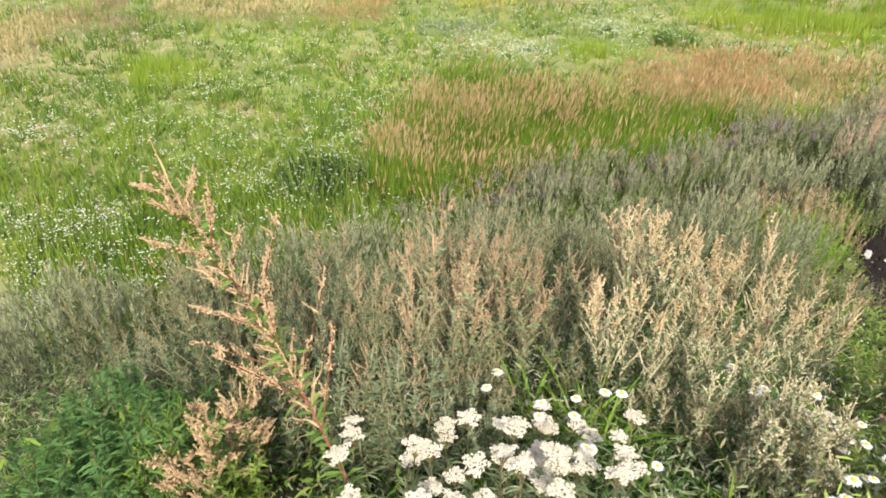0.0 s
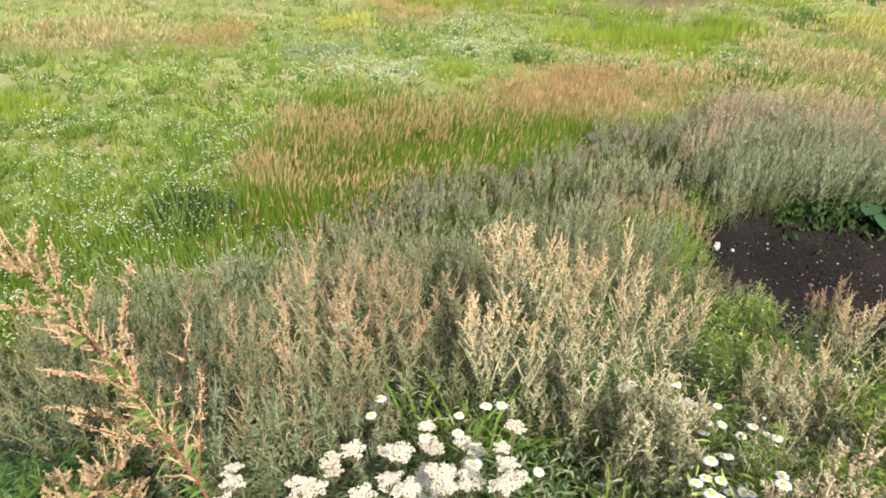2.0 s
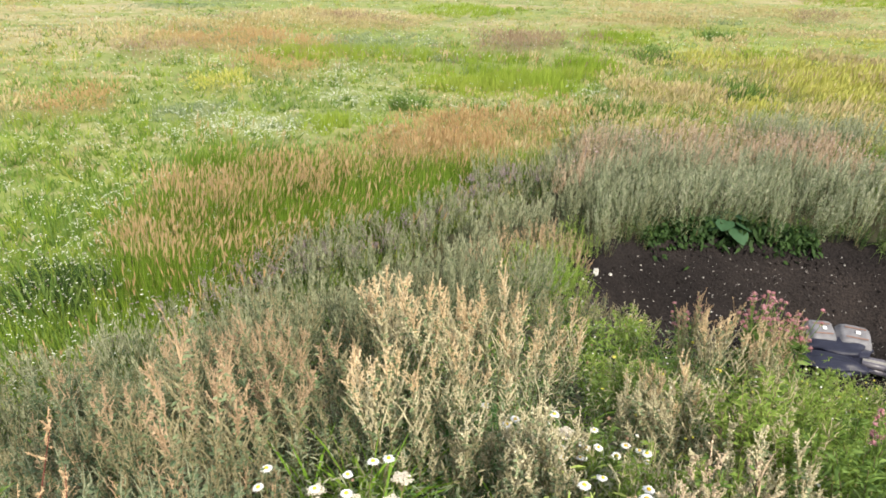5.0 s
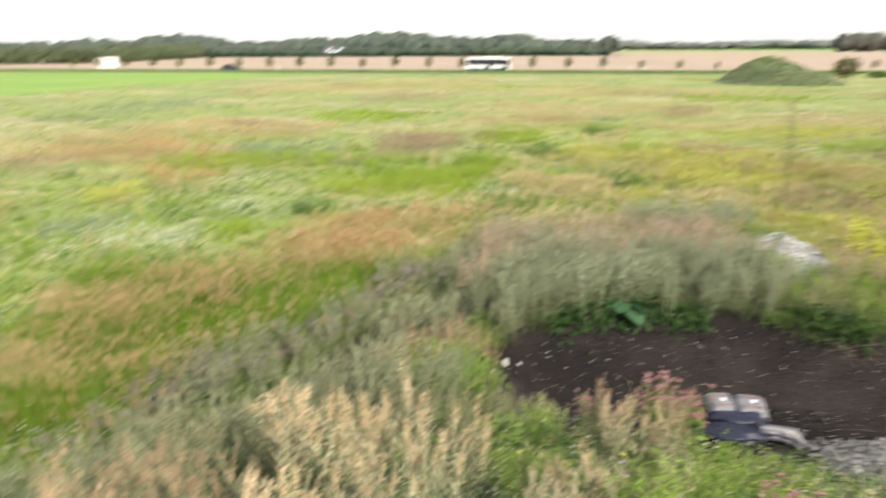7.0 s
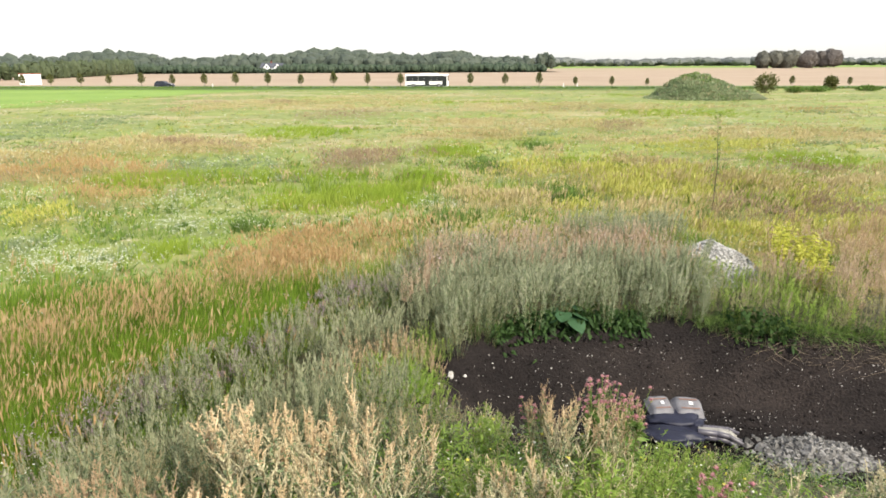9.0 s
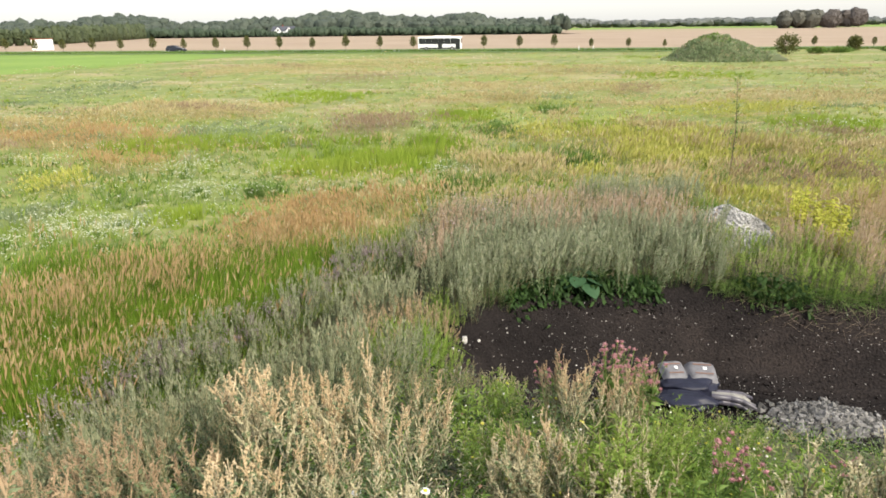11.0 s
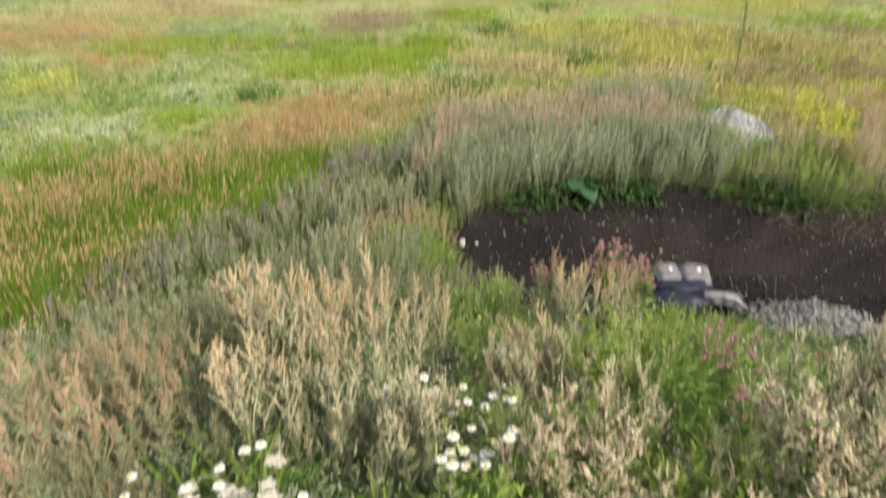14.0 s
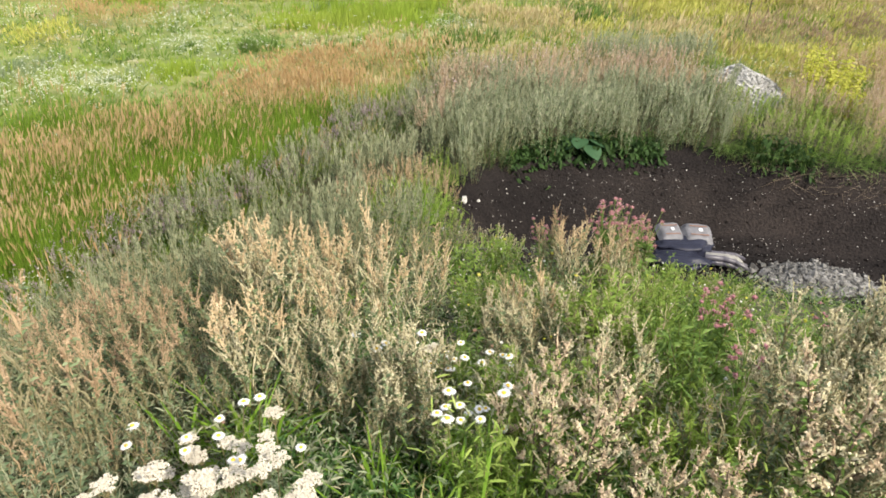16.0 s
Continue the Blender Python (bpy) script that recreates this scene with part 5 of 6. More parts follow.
# ---- plants on the heap ----
def mugwort(name, seed, h, stems, head_mat, leaf_mat, label, group, plumes=14, grains=13, lush=54, stem_mat=STEM, splay=0.20, plume_len=0.16, rise=1.0, girth=0.0100, boughs=0, low=0.46, wide=0.30, leaf=0.042, low_mat=None):
    """A many-stemmed seeding mugwort: each stem bears small leaves below and a cone of knobbly ascending spikes above."""
    rng = np.random.default_rng(seed)
    top = thing(name, pose(0, 0, -50), label, "weed" if name in ("fleabane", "dock") else "mugwort", group)
    leaves = Soup()
    for n in range(stems):
        stem, head, under = Soup(), Soup(), Soup()
        a, q = n * 2.4 + rng.uniform(-0.6, 0.6), (n + 0.5) / stems
        flat = np.array((math.cos(a), math.sin(a), 0))
        out = flat * splay * q ** 0.7
        hh = h * (1.06 - 0.30 * q) * rng.uniform(0.88, 1.06)
        curl = rng.normal(0, 0.04, 3) * (1, 1, 0)

        def along(s):
            s = np.asarray(s)[..., None]
            return out * hh * (0.6 * s + 0.4 * s * s) + np.array((0, 0, 1)) * hh * s + flat * 0.05 + curl * np.sin(3 * s) * hh
        polytube(stem, along(np.linspace(0, 1, 6)), np.linspace(.006, .0014, 6) * (1.15 if boughs else 1))
        s = rng.uniform(0.03, 0.95, lush) ** 0.85
        w = rng.uniform(0, 6.28, lush)
        blades(leaves, along(s), np.stack([np.cos(w), np.sin(w), rng.uniform(0.0, 1.2, lush)], -1), leaf * rng.uniform(0.6, 1.4, lush) * (1.3 - 0.6 * s), 0.011, 0.35, 2, rng, belly=1)
        k = plumes + 1
        s = np.r_[low + (0.96 - low) * np.linspace(0, 1, plumes) ** 0.8 + rng.normal(0, 0.012, plumes), 0.80]
        w = np.arange(k) * 2.4 + rng.normal(0, 0.35, k)
        ln = plume_len * np.clip(1.25 - 0.95 * (s - low) / (1 - low), 0.3, 1.3) * rng.uniform(0.75, 1.25, k)
        foot = along(s)
        if boughs:
            # side branches that carry most of the spikes
            bs, bw = np.linspace(low, 0.9, boughs), np.arange(boughs) * 2.4 + 0.4
            bd = np.stack([np.cos(bw) * 0.75, np.sin(bw) * 0.75, 0 * bw + 0.75], -1)
            bl = hh * 0.24 * (1.25 - bs) * rng.uniform(0.7, 1.3, boughs)
            tubes(stem, along(bs), along(bs) + bd * bl[:, None], 0.003, 0.0012)
            pick, far = rng.integers(0, boughs, k), rng.uniform(0.25, 1.0, k)
            use = rng.random(k) < 0.72
            foot = np.where(use[:, None], along(bs)[pick] + bd[pick] * (bl[pick] * far)[:, None], foot)
            ln = np.where(use, plume_len * rng.uniform(0.35, 0.7, k), ln)
            w = np.where(use, bw[pick] + rng.normal(0, 0.9, k), w)
        d = unit(np.stack([np.cos(w) * wide, np.sin(w) * wide, 0 * w + rise], -1) + out * 0.6)
        bend = np.stack([np.cos(w) * 0.20, np.sin(w) * 0.20, rng.normal(0.0, 0.16, k)], -1) + rng.normal(0, 0.07, (k, 3))
        foot[-1], d[-1], ln[-1], bend[-1] = along(1 - min(0.2, 0.2 / hh)), unit(out * 0.8 + (0, 0, 1)), min(hh * 0.25, 0.25), curl * 2
        lower = (s < low + 0.55 * (1 - low)) & (np.arange(k) < plumes) & (low_mat is not None)
        u = (np.arange(grains) + rng.random((k, grains))) / grains
        g = foot[:, None] + (d[:, None] * u[..., None] + bend[:, None] * (u * u)[..., None]) * ln[:, None, None]
        g = g + rng.normal(0, 1, g.shape) * (girth * 0.66 * (1.2 - 0.75 * u))[..., None]
        grain = girth * 0.46 * (1.1 - 0.35 * u) * rng.uniform(0.55, 1.4, u.shape)
        for soup, sel in ((head, ~lower), (under, lower)):
            if sel.any():
                cords(soup, foot[sel], d[sel], bend[sel], ln[sel], girth * 0.44, 5, rng)
                beads(soup, g[sel].reshape(-1, 3), grain[sel].ravel(), rng=rng)
        ob = part("stem", stem, stem_mat, top)
        tagged(part("plume", head, head_mat, ob), kind="stuff")
        if under.n:
            tagged(part("lower_plume", under, low_mat, ob, "olive plumes not yet dry"), kind="stuff")
    tagged(part("foliage", leaves, leaf_mat, top), kind="stuff")
    return top


def plant_out(sources, places, seed, low=0.85, high=1.12, lean=9):
    """Set copies of the source plants on the ground at the places (x, y, size)."""
    r = random.Random(seed)
    used = set()
    for k, (x, y, s) in enumerate(places):
        src = sources[k % len(sources)]
        m = pose(x, y, float(land(x, y)) - 0.02, r.uniform(-lean, lean), r.uniform(-lean, lean), r.uniform(0, 360))
        s *= r.uniform(low, high)
        if id(src) in used:
            copy_thing(src, m).scale = (s, s, s)
        else:
            used.add(id(src))
            src.matrix_basis, src.scale = m, (s, s, s)


def ring(count, cx, cy, rx, ry, size, seed, gap=0.0):
    """Places at random in an oval, no nearer to one another than gap."""
    r = random.Random(seed)
    out = []
    for _ in range(count * 40):
        u, v = r.uniform(-1, 1), r.uniform(-1, 1)
        if len(out) < count and u * u + v * v < 1 and all(math.hypot(cx + u * rx - a, cy + v * ry - b) >= gap for a, b, _ in out):
            out.append((cx + u * rx, cy + v * ry, size * r.uniform(0.9, 1.1)))
    return out


HEAP_GROUP = "mugwort on the heap"
dry = [mugwort("mugwort", 80 + k, 1.0, 7, L_DRY, L_GREY, "seeding mugwort with pale straw-coloured feathery plumes", HEAP_GROUP, low_mat=L_PALE, lush=80, grains=16) for k in range(3)]
rust = [mugwort("mugwort", 84 + k, 0.95, 6, L_RUST, L_GREY, "seeding mugwort with rusty brown plumes", HEAP_GROUP, low=0.45, plume_len=0.14, lush=70, girth=0.0088, low_mat=L_OLIVE) for k in range(2)]
olive = [mugwort("mugwort", 88 + k, 0.72, 8, L_OLIVE, L_BLUE, "grey-green mugwort with dull olive plumes", HEAP_GROUP, plumes=8, grains=9, lush=70, girth=0.0072, low=0.45, plume_len=0.12) for k in range(3)]
grey = [mugwort("mugwort", 98 + k, 0.74, 8, head, L_BLUE, "grey-green leafy mugwort, hardly in seed", HEAP_GROUP, plumes=6, grains=7, lush=105, girth=0.0062, low=0.55, plume_len=0.11, leaf=0.038) for k, head in enumerate((L_OLIVE, L_GREYTIP, L_RUST))]
cool = [mugwort("fleabane", 70, 0.60, 8, L_COOL, L_COOL, "lush cool green leafy weed", "green weeds on the heap", plumes=4, grains=4, lush=90, girth=0.005, plume_len=0.08, low=0.6, leaf=0.07)]
pale = [mugwort("mugwort", 76 + k, 0.70, 6, L_PALE, L_GREY, "low pale seeding mugwort on the slope", HEAP_GROUP, plumes=14, grains=11, lush=60, girth=0.0088, plume_len=0.13, low_mat=L_OLIVE, low=0.4) for k in range(2)]
fresh = [mugwort("fleabane", 72 + k, 0.66, 7, head, leaf_m, "fresh yellow-green feathery weed not yet in seed", "green weeds on the heap", plumes=7, grains=5, lush=72, girth=0.0068, plume_len=0.12, low=0.5, leaf=size, wide=0.45)
         for k, (head, leaf_m, size) in enumerate(((L_FRESH, L_LUSH, 0.06), (L_LUSH, L_GREEN, 0.085), (L_PALE, L_LUSH, 0.07)))]
brown = [mugwort("dock", 92 + k, 0.66, 4, L_BROWN, L_GREEN, "seeding weed with pale beige clustered fruits", "beige weeds on the heap", plumes=26, grains=9, lush=60, girth=0.0090, plume_len=0.085, boughs=8, wide=0.35, stem_mat=STEM_DARK, low_mat=L_PALE) for k in range(2)]
plant_out(dry, [(-0.97, 3.12, 1.13), (-0.74, 3.40, 0.98), (-0.48, 3.62, 0.97), (-0.82, 2.30, 0.90), (-0.72, 3.75, 0.9), (-0.30, 3.2, 0.8), (-0.62, 2.95, 0.8), (-1.2, 3.5, 0.95), (-0.15, 3.75, 0.85)]
          + [(1.0, 4.45, 0.95), (1.45, 4.6, 0.9), (0.55, 3.0, 0.72), (0.40, 3.15, 0.66)], 101, 0.96, 1.04, 5)
plant_out(rust, [(-1.44, 1.84, 1.12), (-1.62, 2.1, 1.0), (-1.38, 2.35, 0.9), (-1.85, 2.5, 0.9), (-1.55, 2.75, 0.95), (-2.15, 2.2, 0.9), (-1.25, 2.75, 0.92)] + ring(5, -2.9, 3.6, 0.6, 0.5, 0.9, 6, 0.25) + ring(3, -1.8, 3.4, 0.3, 0.3, 0.9, 7, 0.2) + [(0.85, 4.7, 0.9), (1.2, 4.9, 0.92), (1.6, 5.2, 0.95), (1.3, 4.4, 0.8), (1.85, 5.4, 0.9)], 102, 0.93, 1.06, 7)
plant_out(olive, ring(6, -1.6, 1.9, 0.35, 0.35, 0.95, 8, 0.2) + ring(6, -2.7, 2.3, 0.6, 0.6, 1.0, 9, 0.3) + ring(5, 2.8, 3.0, 0.5, 0.5, 0.9, 11, 0.25) + ring(10, -0.6, 5.6, 1.0, 0.6, 1.0, 12, 0.3)
          + ring(8, -1.05, 2.75, 0.4, 0.5, 0.85, 13, 0.2) + ring(10, -2.6, 4.8, 0.9, 0.7, 1.1, 16, 0.3) + ring(6, -4.2, 2.4, 0.6, 0.7, 1.1, 17, 0.35) + ring(3, -1.25, 1.75, 0.15, 0.2, 0.8, 18, 0.14) + ring(5, -1.4, 4.4, 0.5, 0.4, 0.9, 19, 0.25)
          + ring(4, -0.3, 1.9, 0.3, 0.2, 0.65, 20, 0.12) + ring(3, 1.1, 1.6, 0.3, 0.2, 0.8, 33, 0.15), 103)
plant_out(grey, ring(14, -2.9, 2.0, 0.8, 0.7, 0.95, 8, 0.27) + ring(10, -1.75, 1.5, 0.45, 0.4, 0.85, 65, 0.22) + ring(8, -3.9, 3.2, 0.7, 0.7, 1.05, 66, 0.33) + ring(6, -2.3, 3.0, 0.5, 0.4, 1.0, 67, 0.3) + ring(6, -1.3, 1.55, 0.2, 0.25, 0.8, 68, 0.15), 111)
plant_out(cool, ring(14, -2.05, 0.78, 0.45, 0.35, 0.9, 53, 0.17) + ring(5, -2.6, 1.1, 0.35, 0.3, 0.95, 55, 0.2), 112)
plant_out(pale, [(-0.16, 2.16, 0.98), (-0.02, 2.28, 0.9), (-0.3, 2.3, 0.9), (-0.22, 2.0, 0.95), (-0.08, 1.95, 0.8), (-0.38, 2.1, 0.85), (0.45, 2.75, 0.95), (0.58, 2.85, 0.9), (0.30, 2.95, 0.8), (0.68, 2.6, 0.85), (0.85, 2.35, 0.8), (0.62, 2.1, 0.75)]
          + ring(5, 2.0, 2.3, 0.18, 0.25, 1.32, 64, 0.15) + ring(7, 1.48, 1.95, 0.25, 0.3, 1.1, 45, 0.15) + ring(3, 0.6, 2.15, 0.2, 0.25, 0.9, 69, 0.14) + ring(3, -0.5, 2.4, 0.25, 0.3, 0.8, 44, 0.14), 109, 0.92, 1.05, 7)
plant_out(fresh, ring(9, 1.02, 2.75, 0.24, 0.45, 1.1, 46, 0.15) + ring(7, 1.45, 3.5, 0.3, 0.4, 0.85, 47, 0.2) + ring(7, 0.5, 4.0, 0.4, 0.4, 0.8, 48, 0.2) + ring(9, 0.98, 1.95, 0.24, 0.42, 0.88, 49, 0.14) + ring(4, 0.35, 1.85, 0.2, 0.2, 0.75, 61, 0.13) + ring(4, 0.2, 1.55, 0.2, 0.2, 0.6, 50, 0.12)
          + ring(7, 2.3, 5.2, 0.5, 0.4, 0.7, 51, 0.25) + ring(8, 0.2, 6.1, 0.6, 0.45, 0.75, 52, 0.25) + ring(4, -1.75, 0.85, 0.3, 0.25, 0.85, 58, 0.15) + ring(4, 0.45, 2.3, 0.25, 0.25, 0.8, 54, 0.14) + ring(6, 0.1, 2.4, 0.22, 0.25, 0.62, 56, 0.12), 110)
plant_out(brown, ring(4, 0.50, 1.58, 0.32, 0.18, 0.95, 34, 0.16) + ring(4, 0.68, 1.22, 0.22, 0.10, 0.85, 35, 0.1) + ring(2, 0.22, 1.75, 0.2, 0.12, 0.8, 37, 0.15) + ring(3, 1.42, 1.6, 0.2, 0.22, 1.1, 40, 0.2) + [(0.8, 2.75, 1.0)], 107)

# the tall leaning mugwort with a red stem
tall = mugwort("mugwort", 95, 1.50, 1, L_ORANGE, L_GREEN, "tall leaning mugwort with a dark red stem and rusty plumes", HEAP_GROUP, plumes=230, grains=10, lush=260, stem_mat=STEM_RED, splay=0.02, plume_len=0.085, boughs=18, low=0.32, girth=0.0080, wide=0.6, leaf=0.07)
tall.matrix_basis = Matrix.Translation((-1.09, 0.98, float(land(-1.09, 0.98)))) @ Vector((-1.03, 0.14, 1.0)).to_track_quat("Z", "X").to_matrix().to_4x4()
plant_out([mugwort("mugwort", 96, 0.8, 3, L_ORANGE, L_GREEN, "seeding mugwort with rusty brown plumes", HEAP_GROUP, plumes=40, grains=10, lush=90, boughs=8, wide=0.6, plume_len=0.085)], [(-1.62, 0.82, 1.0), (-1.45, 0.72, 0.8), (-1.75, 1.0, 0.9)], 108)


def daisy(seed):
    """A mayweed flower: stem, drooping white rays and a domed yellow disc."""
    rng = np.random.default_rng(seed)
    top = thing("daisy", pose(0, 0, -50), "white daisy flower with a yellow centre on a thin green stem", "daisy", "daisies on the heap")
    stem = Soup()
    h = 0.42
    knots = np.array([(0, 0, 0), (0.012, 0.004, h * 0.5), (0.03, 0.0, h)])
    polytube(stem, knots, [0.0018, 0.0016, 0.0014], 3)
    s = rng.random(16)
    w = rng.uniform(0, 6.28, 16)
    leaf = Soup()
    blades(leaf, np.stack([0.03 * s * s, 0 * s, h * s * 0.85], -1), np.stack([np.cos(w), np.sin(w), 0 * w + 0.7], -1), 0.06, 0.006, 0.3, 2, rng)
    k = 15
    w = np.arange(k) * 2 * math.pi / k
    r0, r1 = 0.006, rng.uniform(0.020, 0.024)
    q = 0.0048
    ray = Soup().add([(r0, -q * .6, 0), (r0, q * .6, 0), (r1 * .6, -q, 0.001), (r1 * .6, q, 0.001), (r1, 0, -0.003)], [(0, 2, 3), (0, 3, 1), (2, 4, 3)]).mesh("petal", PETAL)
    for a in w:
        ob = new("petal", ray)
        ob.parent = top
        ob.matrix_basis = Matrix.Translation(knots[-1] + (0, 0, 0.002)) @ pose(0, 0, 0, 0, rng.uniform(-6, 10), math.degrees(a))
    bm = bmesh.new()
    bmesh.ops.create_icosphere(bm, subdivisions=2, radius=1)
    bmesh.ops.transform(bm, matrix=Matrix.Translation(knots[-1] + (0, 0, 0.002)) @ Matrix.Diagonal((0.0075, 0.0075, 0.006, 1)), verts=bm.verts[:])
    part("stem", stem, STEM, top)
    part("foliage", leaf, L_GREEN, top)
    part("disc", bm, DISC, top, "yellow domed centre", True)
    return top


def yarrow(seed):
    """A yarrow: leafy stem, branching rays and a flat crowd of cream florets."""
    rng = np.random.default_rng(seed)
    top = thing("yarrow", pose(0, 0, -50), "yarrow plant with a flat cream-white flower head", "yarrow", "yarrow on the heap")
    stem, leaf, head = Soup(), Soup(), Soup()
    h = 0.5
    tubes(stem, [(0, 0, 0)], [(0.01, 0, h * 0.9)], 0.003, 0.002, 4)
    k = 26
    s, w = rng.uniform(0.05, 0.85, k), rng.uniform(0, 6.28, k)
    blades(leaf, np.stack([0.01 * s, 0 * s, h * 0.9 * s], -1), np.stack([np.cos(w), np.sin(w), rng.uniform(0, 1, k)], -1), rng.uniform(0.05, 0.10, k), 0.007, 0.3, 2, rng, belly=1)
    n = 12
    w = np.arange(n) * 2.4
    r = 0.034 * np.sqrt(np.arange(n) / n) * rng.uniform(0.9, 1.3, n)
    c = np.stack([0.01 + np.cos(w) * r, np.sin(w) * r, h - 3.0 * r * r + rng.normal(0, 0.003, n)], -1)
    tubes(stem, np.repeat([(0.01, 0, h * 0.88)], n, 0), c - (0, 0, 0.004), 0.0014, 0.001)
    q = np.repeat(c, 30, 0)
    a, rr = rng.uniform(0, 6.28, len(q)), rng.random(len(q)) ** 0.5 * 0.0135
    q = q + np.stack([np.cos(a) * rr, np.sin(a) * rr, 0.003 - 12 * rr * rr], -1)
    beads(head, q, 0.0032, "tetra", 0.8, rng)
    part("stem", stem, STEM, top)
    part("foliage", leaf, L_GREY, top)
    part("flower_head", head, CREAM_F, top)
    return top


def thistle(seed):
    rng = np.random.default_rng(seed)
    top = thing("thistle", pose(0, 0, -50), "branching thistle with small pink flower heads", "thistle", "thistles on the slope")
    stem, leaf, head = Soup(), Soup(), Soup()
    h = 0.8
    tubes(stem, [(0, 0, 0)], [(0.0, 0, h * 0.8)], 0.006, 0.003, 4)
    n = 11
    s, w = rng.uniform(0.55, 0.8, n), rng.uniform(0, 6.28, n)
    foot = np.stack([0 * s, 0 * s, h * s], -1)
    tip = foot + np.stack([np.cos(w) * 0.07, np.sin(w) * 0.07, rng.uniform(0.10, 0.24, n)], -1)
    tubes(leaf, foot, tip, 0.003, 0.0018)
    k = 70
    s2, w2 = rng.uniform(0.05, 0.9, k), rng.uniform(0, 6.28, k)
    blades(leaf, np.stack([0 * s2, 0 * s2, h * s2 * 0.85], -1), np.stack([np.cos(w2), np.sin(w2), rng.uniform(0, 0.8, k)], -1), rng.uniform(0.06, 0.16, k) * (1.2 - 0.6 * s2), 0.022, 0.3, 2, rng, belly=1)
    beads(leaf, tip, 0.010, "octa", 1.2, rng)
    part("stem", stem, STEM, top)
    tagged(part("foliage", leaf, L_GREEN, top), kind="stuff")
    for c in tip:
        head = Soup()
        blades(head, np.repeat(c[None], 26, 0), rng.normal(0, 0.6, (26, 3)) + (0, 0, 1), 0.028, 0.008, 0, 1, rng)
        beads(head, c + (0, 0, 0.014), 0.011, "octa", 1, rng)
        part("flower_head", head, PINK_F, top)
    return top


daisies = [daisy(120 + k) for k in range(4)]
plant_out(daisies, ring(8, -0.92, 1.75, 0.24, 0.12, 1.2, 21, 0.06) + ring(6, 0.02, 2.1, 0.1, 0.2, 1.0, 29, 0.06) + ring(11, 0.03, 2.42, 0.15, 0.10, 1.08, 23, 0.045) + ring(5, 0.27, 2.38, 0.06, 0.08, 1.08, 24, 0.035) + ring(9, 0.02, 1.72, 0.10, 0.2, 1.05, 22, 0.05) + ring(6, 0.20, 1.72, 0.07, 0.12, 1.05, 25, 0.05)
          + ring(6, -0.75, 1.55, 0.3, 0.1, 1.0, 38, 0.06) + ring(4, -0.3, 2.45, 0.12, 0.08, 1.3, 57, 0.06), 104, 0.85, 1.05, 8)
yarrows = [yarrow(130 + k) for k in range(4)]
plant_out(yarrows, ring(44, -0.80, 1.12, 0.47, 0.33, 0.97, 26, 0.082) + ring(5, -1.26, 0.60, 0.10, 0.10, 0.9, 27) + ring(8, -0.72, 1.42, 0.28, 0.12, 0.95, 28) + ring(12, -0.78, 1.66, 0.2, 0.1, 0.9, 30, 0.06) + ring(4, -0.05, 2.45, 0.15, 0.1, 0.9, 39), 105, 0.75, 1.0, 10)
thistles = [thistle(140 + k) for k in range(2)]
plant_out(thistles, [(1.22, 4.75, 1.2), (1.34, 4.7, 1.22), (1.45, 4.8, 1.2), (1.55, 4.7, 1.2), (1.66, 4.85, 1.18), (1.4, 5.0, 1.25), (1.55, 5.05, 1.22), (0.85, 5.0, 0.95), (0.95, 5.2, 0.95), (1.42, 2.78, 0.98), (1.36, 2.66, 0.98), (1.22, 2.55, 0.92), (1.17, 1.97, 0.85), (2.3, 3.3, 0.8)], 106, 0.95, 1.05, 6)


# low growth that covers the heap's slope
def undergrowth(name, mat, label, count, near, weight, length, width, tall, seed, per=6):
    rng = np.random.default_rng(seed)
    a = rng.uniform(-1.05, 1.75, count)
    d = near + (9.5 - near) * rng.random(count) ** 0.9
    x, y = -np.sin(a) * d, np.cos(a) * d
    keep = (rng.random(count) < weight(x, y)) & (outside(x, y) < -0.2) & (pit(x, y) < 0.25)
    x, y = np.repeat(x[keep], per), np.repeat(y[keep], per)
    k = len(x)
    stemx, stemy = x + rng.normal(0, 0.05, k), y + rng.normal(0, 0.05, k)
    z = land(stemx, stemy) + tall * rng.random(k) ** 1.2 * (0.7 + 0.3 * waves(stemx, stemy, 0.8, seed))
    soup = Soup()
    blades(soup, np.stack([stemx, stemy, z], -1), rng.normal(0, 0.75, (k, 3)) + (0, 0, 0.8), length * rng.uniform(0.6, 1.4, k), width * rng.uniform(0.7, 1.3, k), 0.3, 2, rng, belly=0.9)
    return stuff(name, soup, mat, label, "weeds")


def bare(x, y):
    return np.clip(1 - 1.3 * np.exp(-(((x + 0.1) / 0.7) ** 2 + ((y - 8.6) / 0.8) ** 2)), 0, 1)


undergrowth("slope_weeds", L_GREEN, "mixed green weeds over the heap's slope", 5600, 0.9, lambda x, y: bare(x, y) * np.clip(0.6 + 0.5 * waves(x, y, 1.1, 71), 0.1, 1), 0.05, 0.008, 0.36, 151, 11)
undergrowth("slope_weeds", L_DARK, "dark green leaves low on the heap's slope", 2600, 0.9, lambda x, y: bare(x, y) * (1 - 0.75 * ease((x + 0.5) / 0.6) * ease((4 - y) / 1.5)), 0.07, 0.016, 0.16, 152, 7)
undergrowth("slope_weeds", L_GREY, "grey-green leaves on the heap's slope", 5600, 0.9, lambda x, y: bare(x, y) * np.clip(0.6 - 0.5 * waves(x, y, 1.1, 71), 0.15, 1), 0.045, 0.007, 0.46, 153, 11)
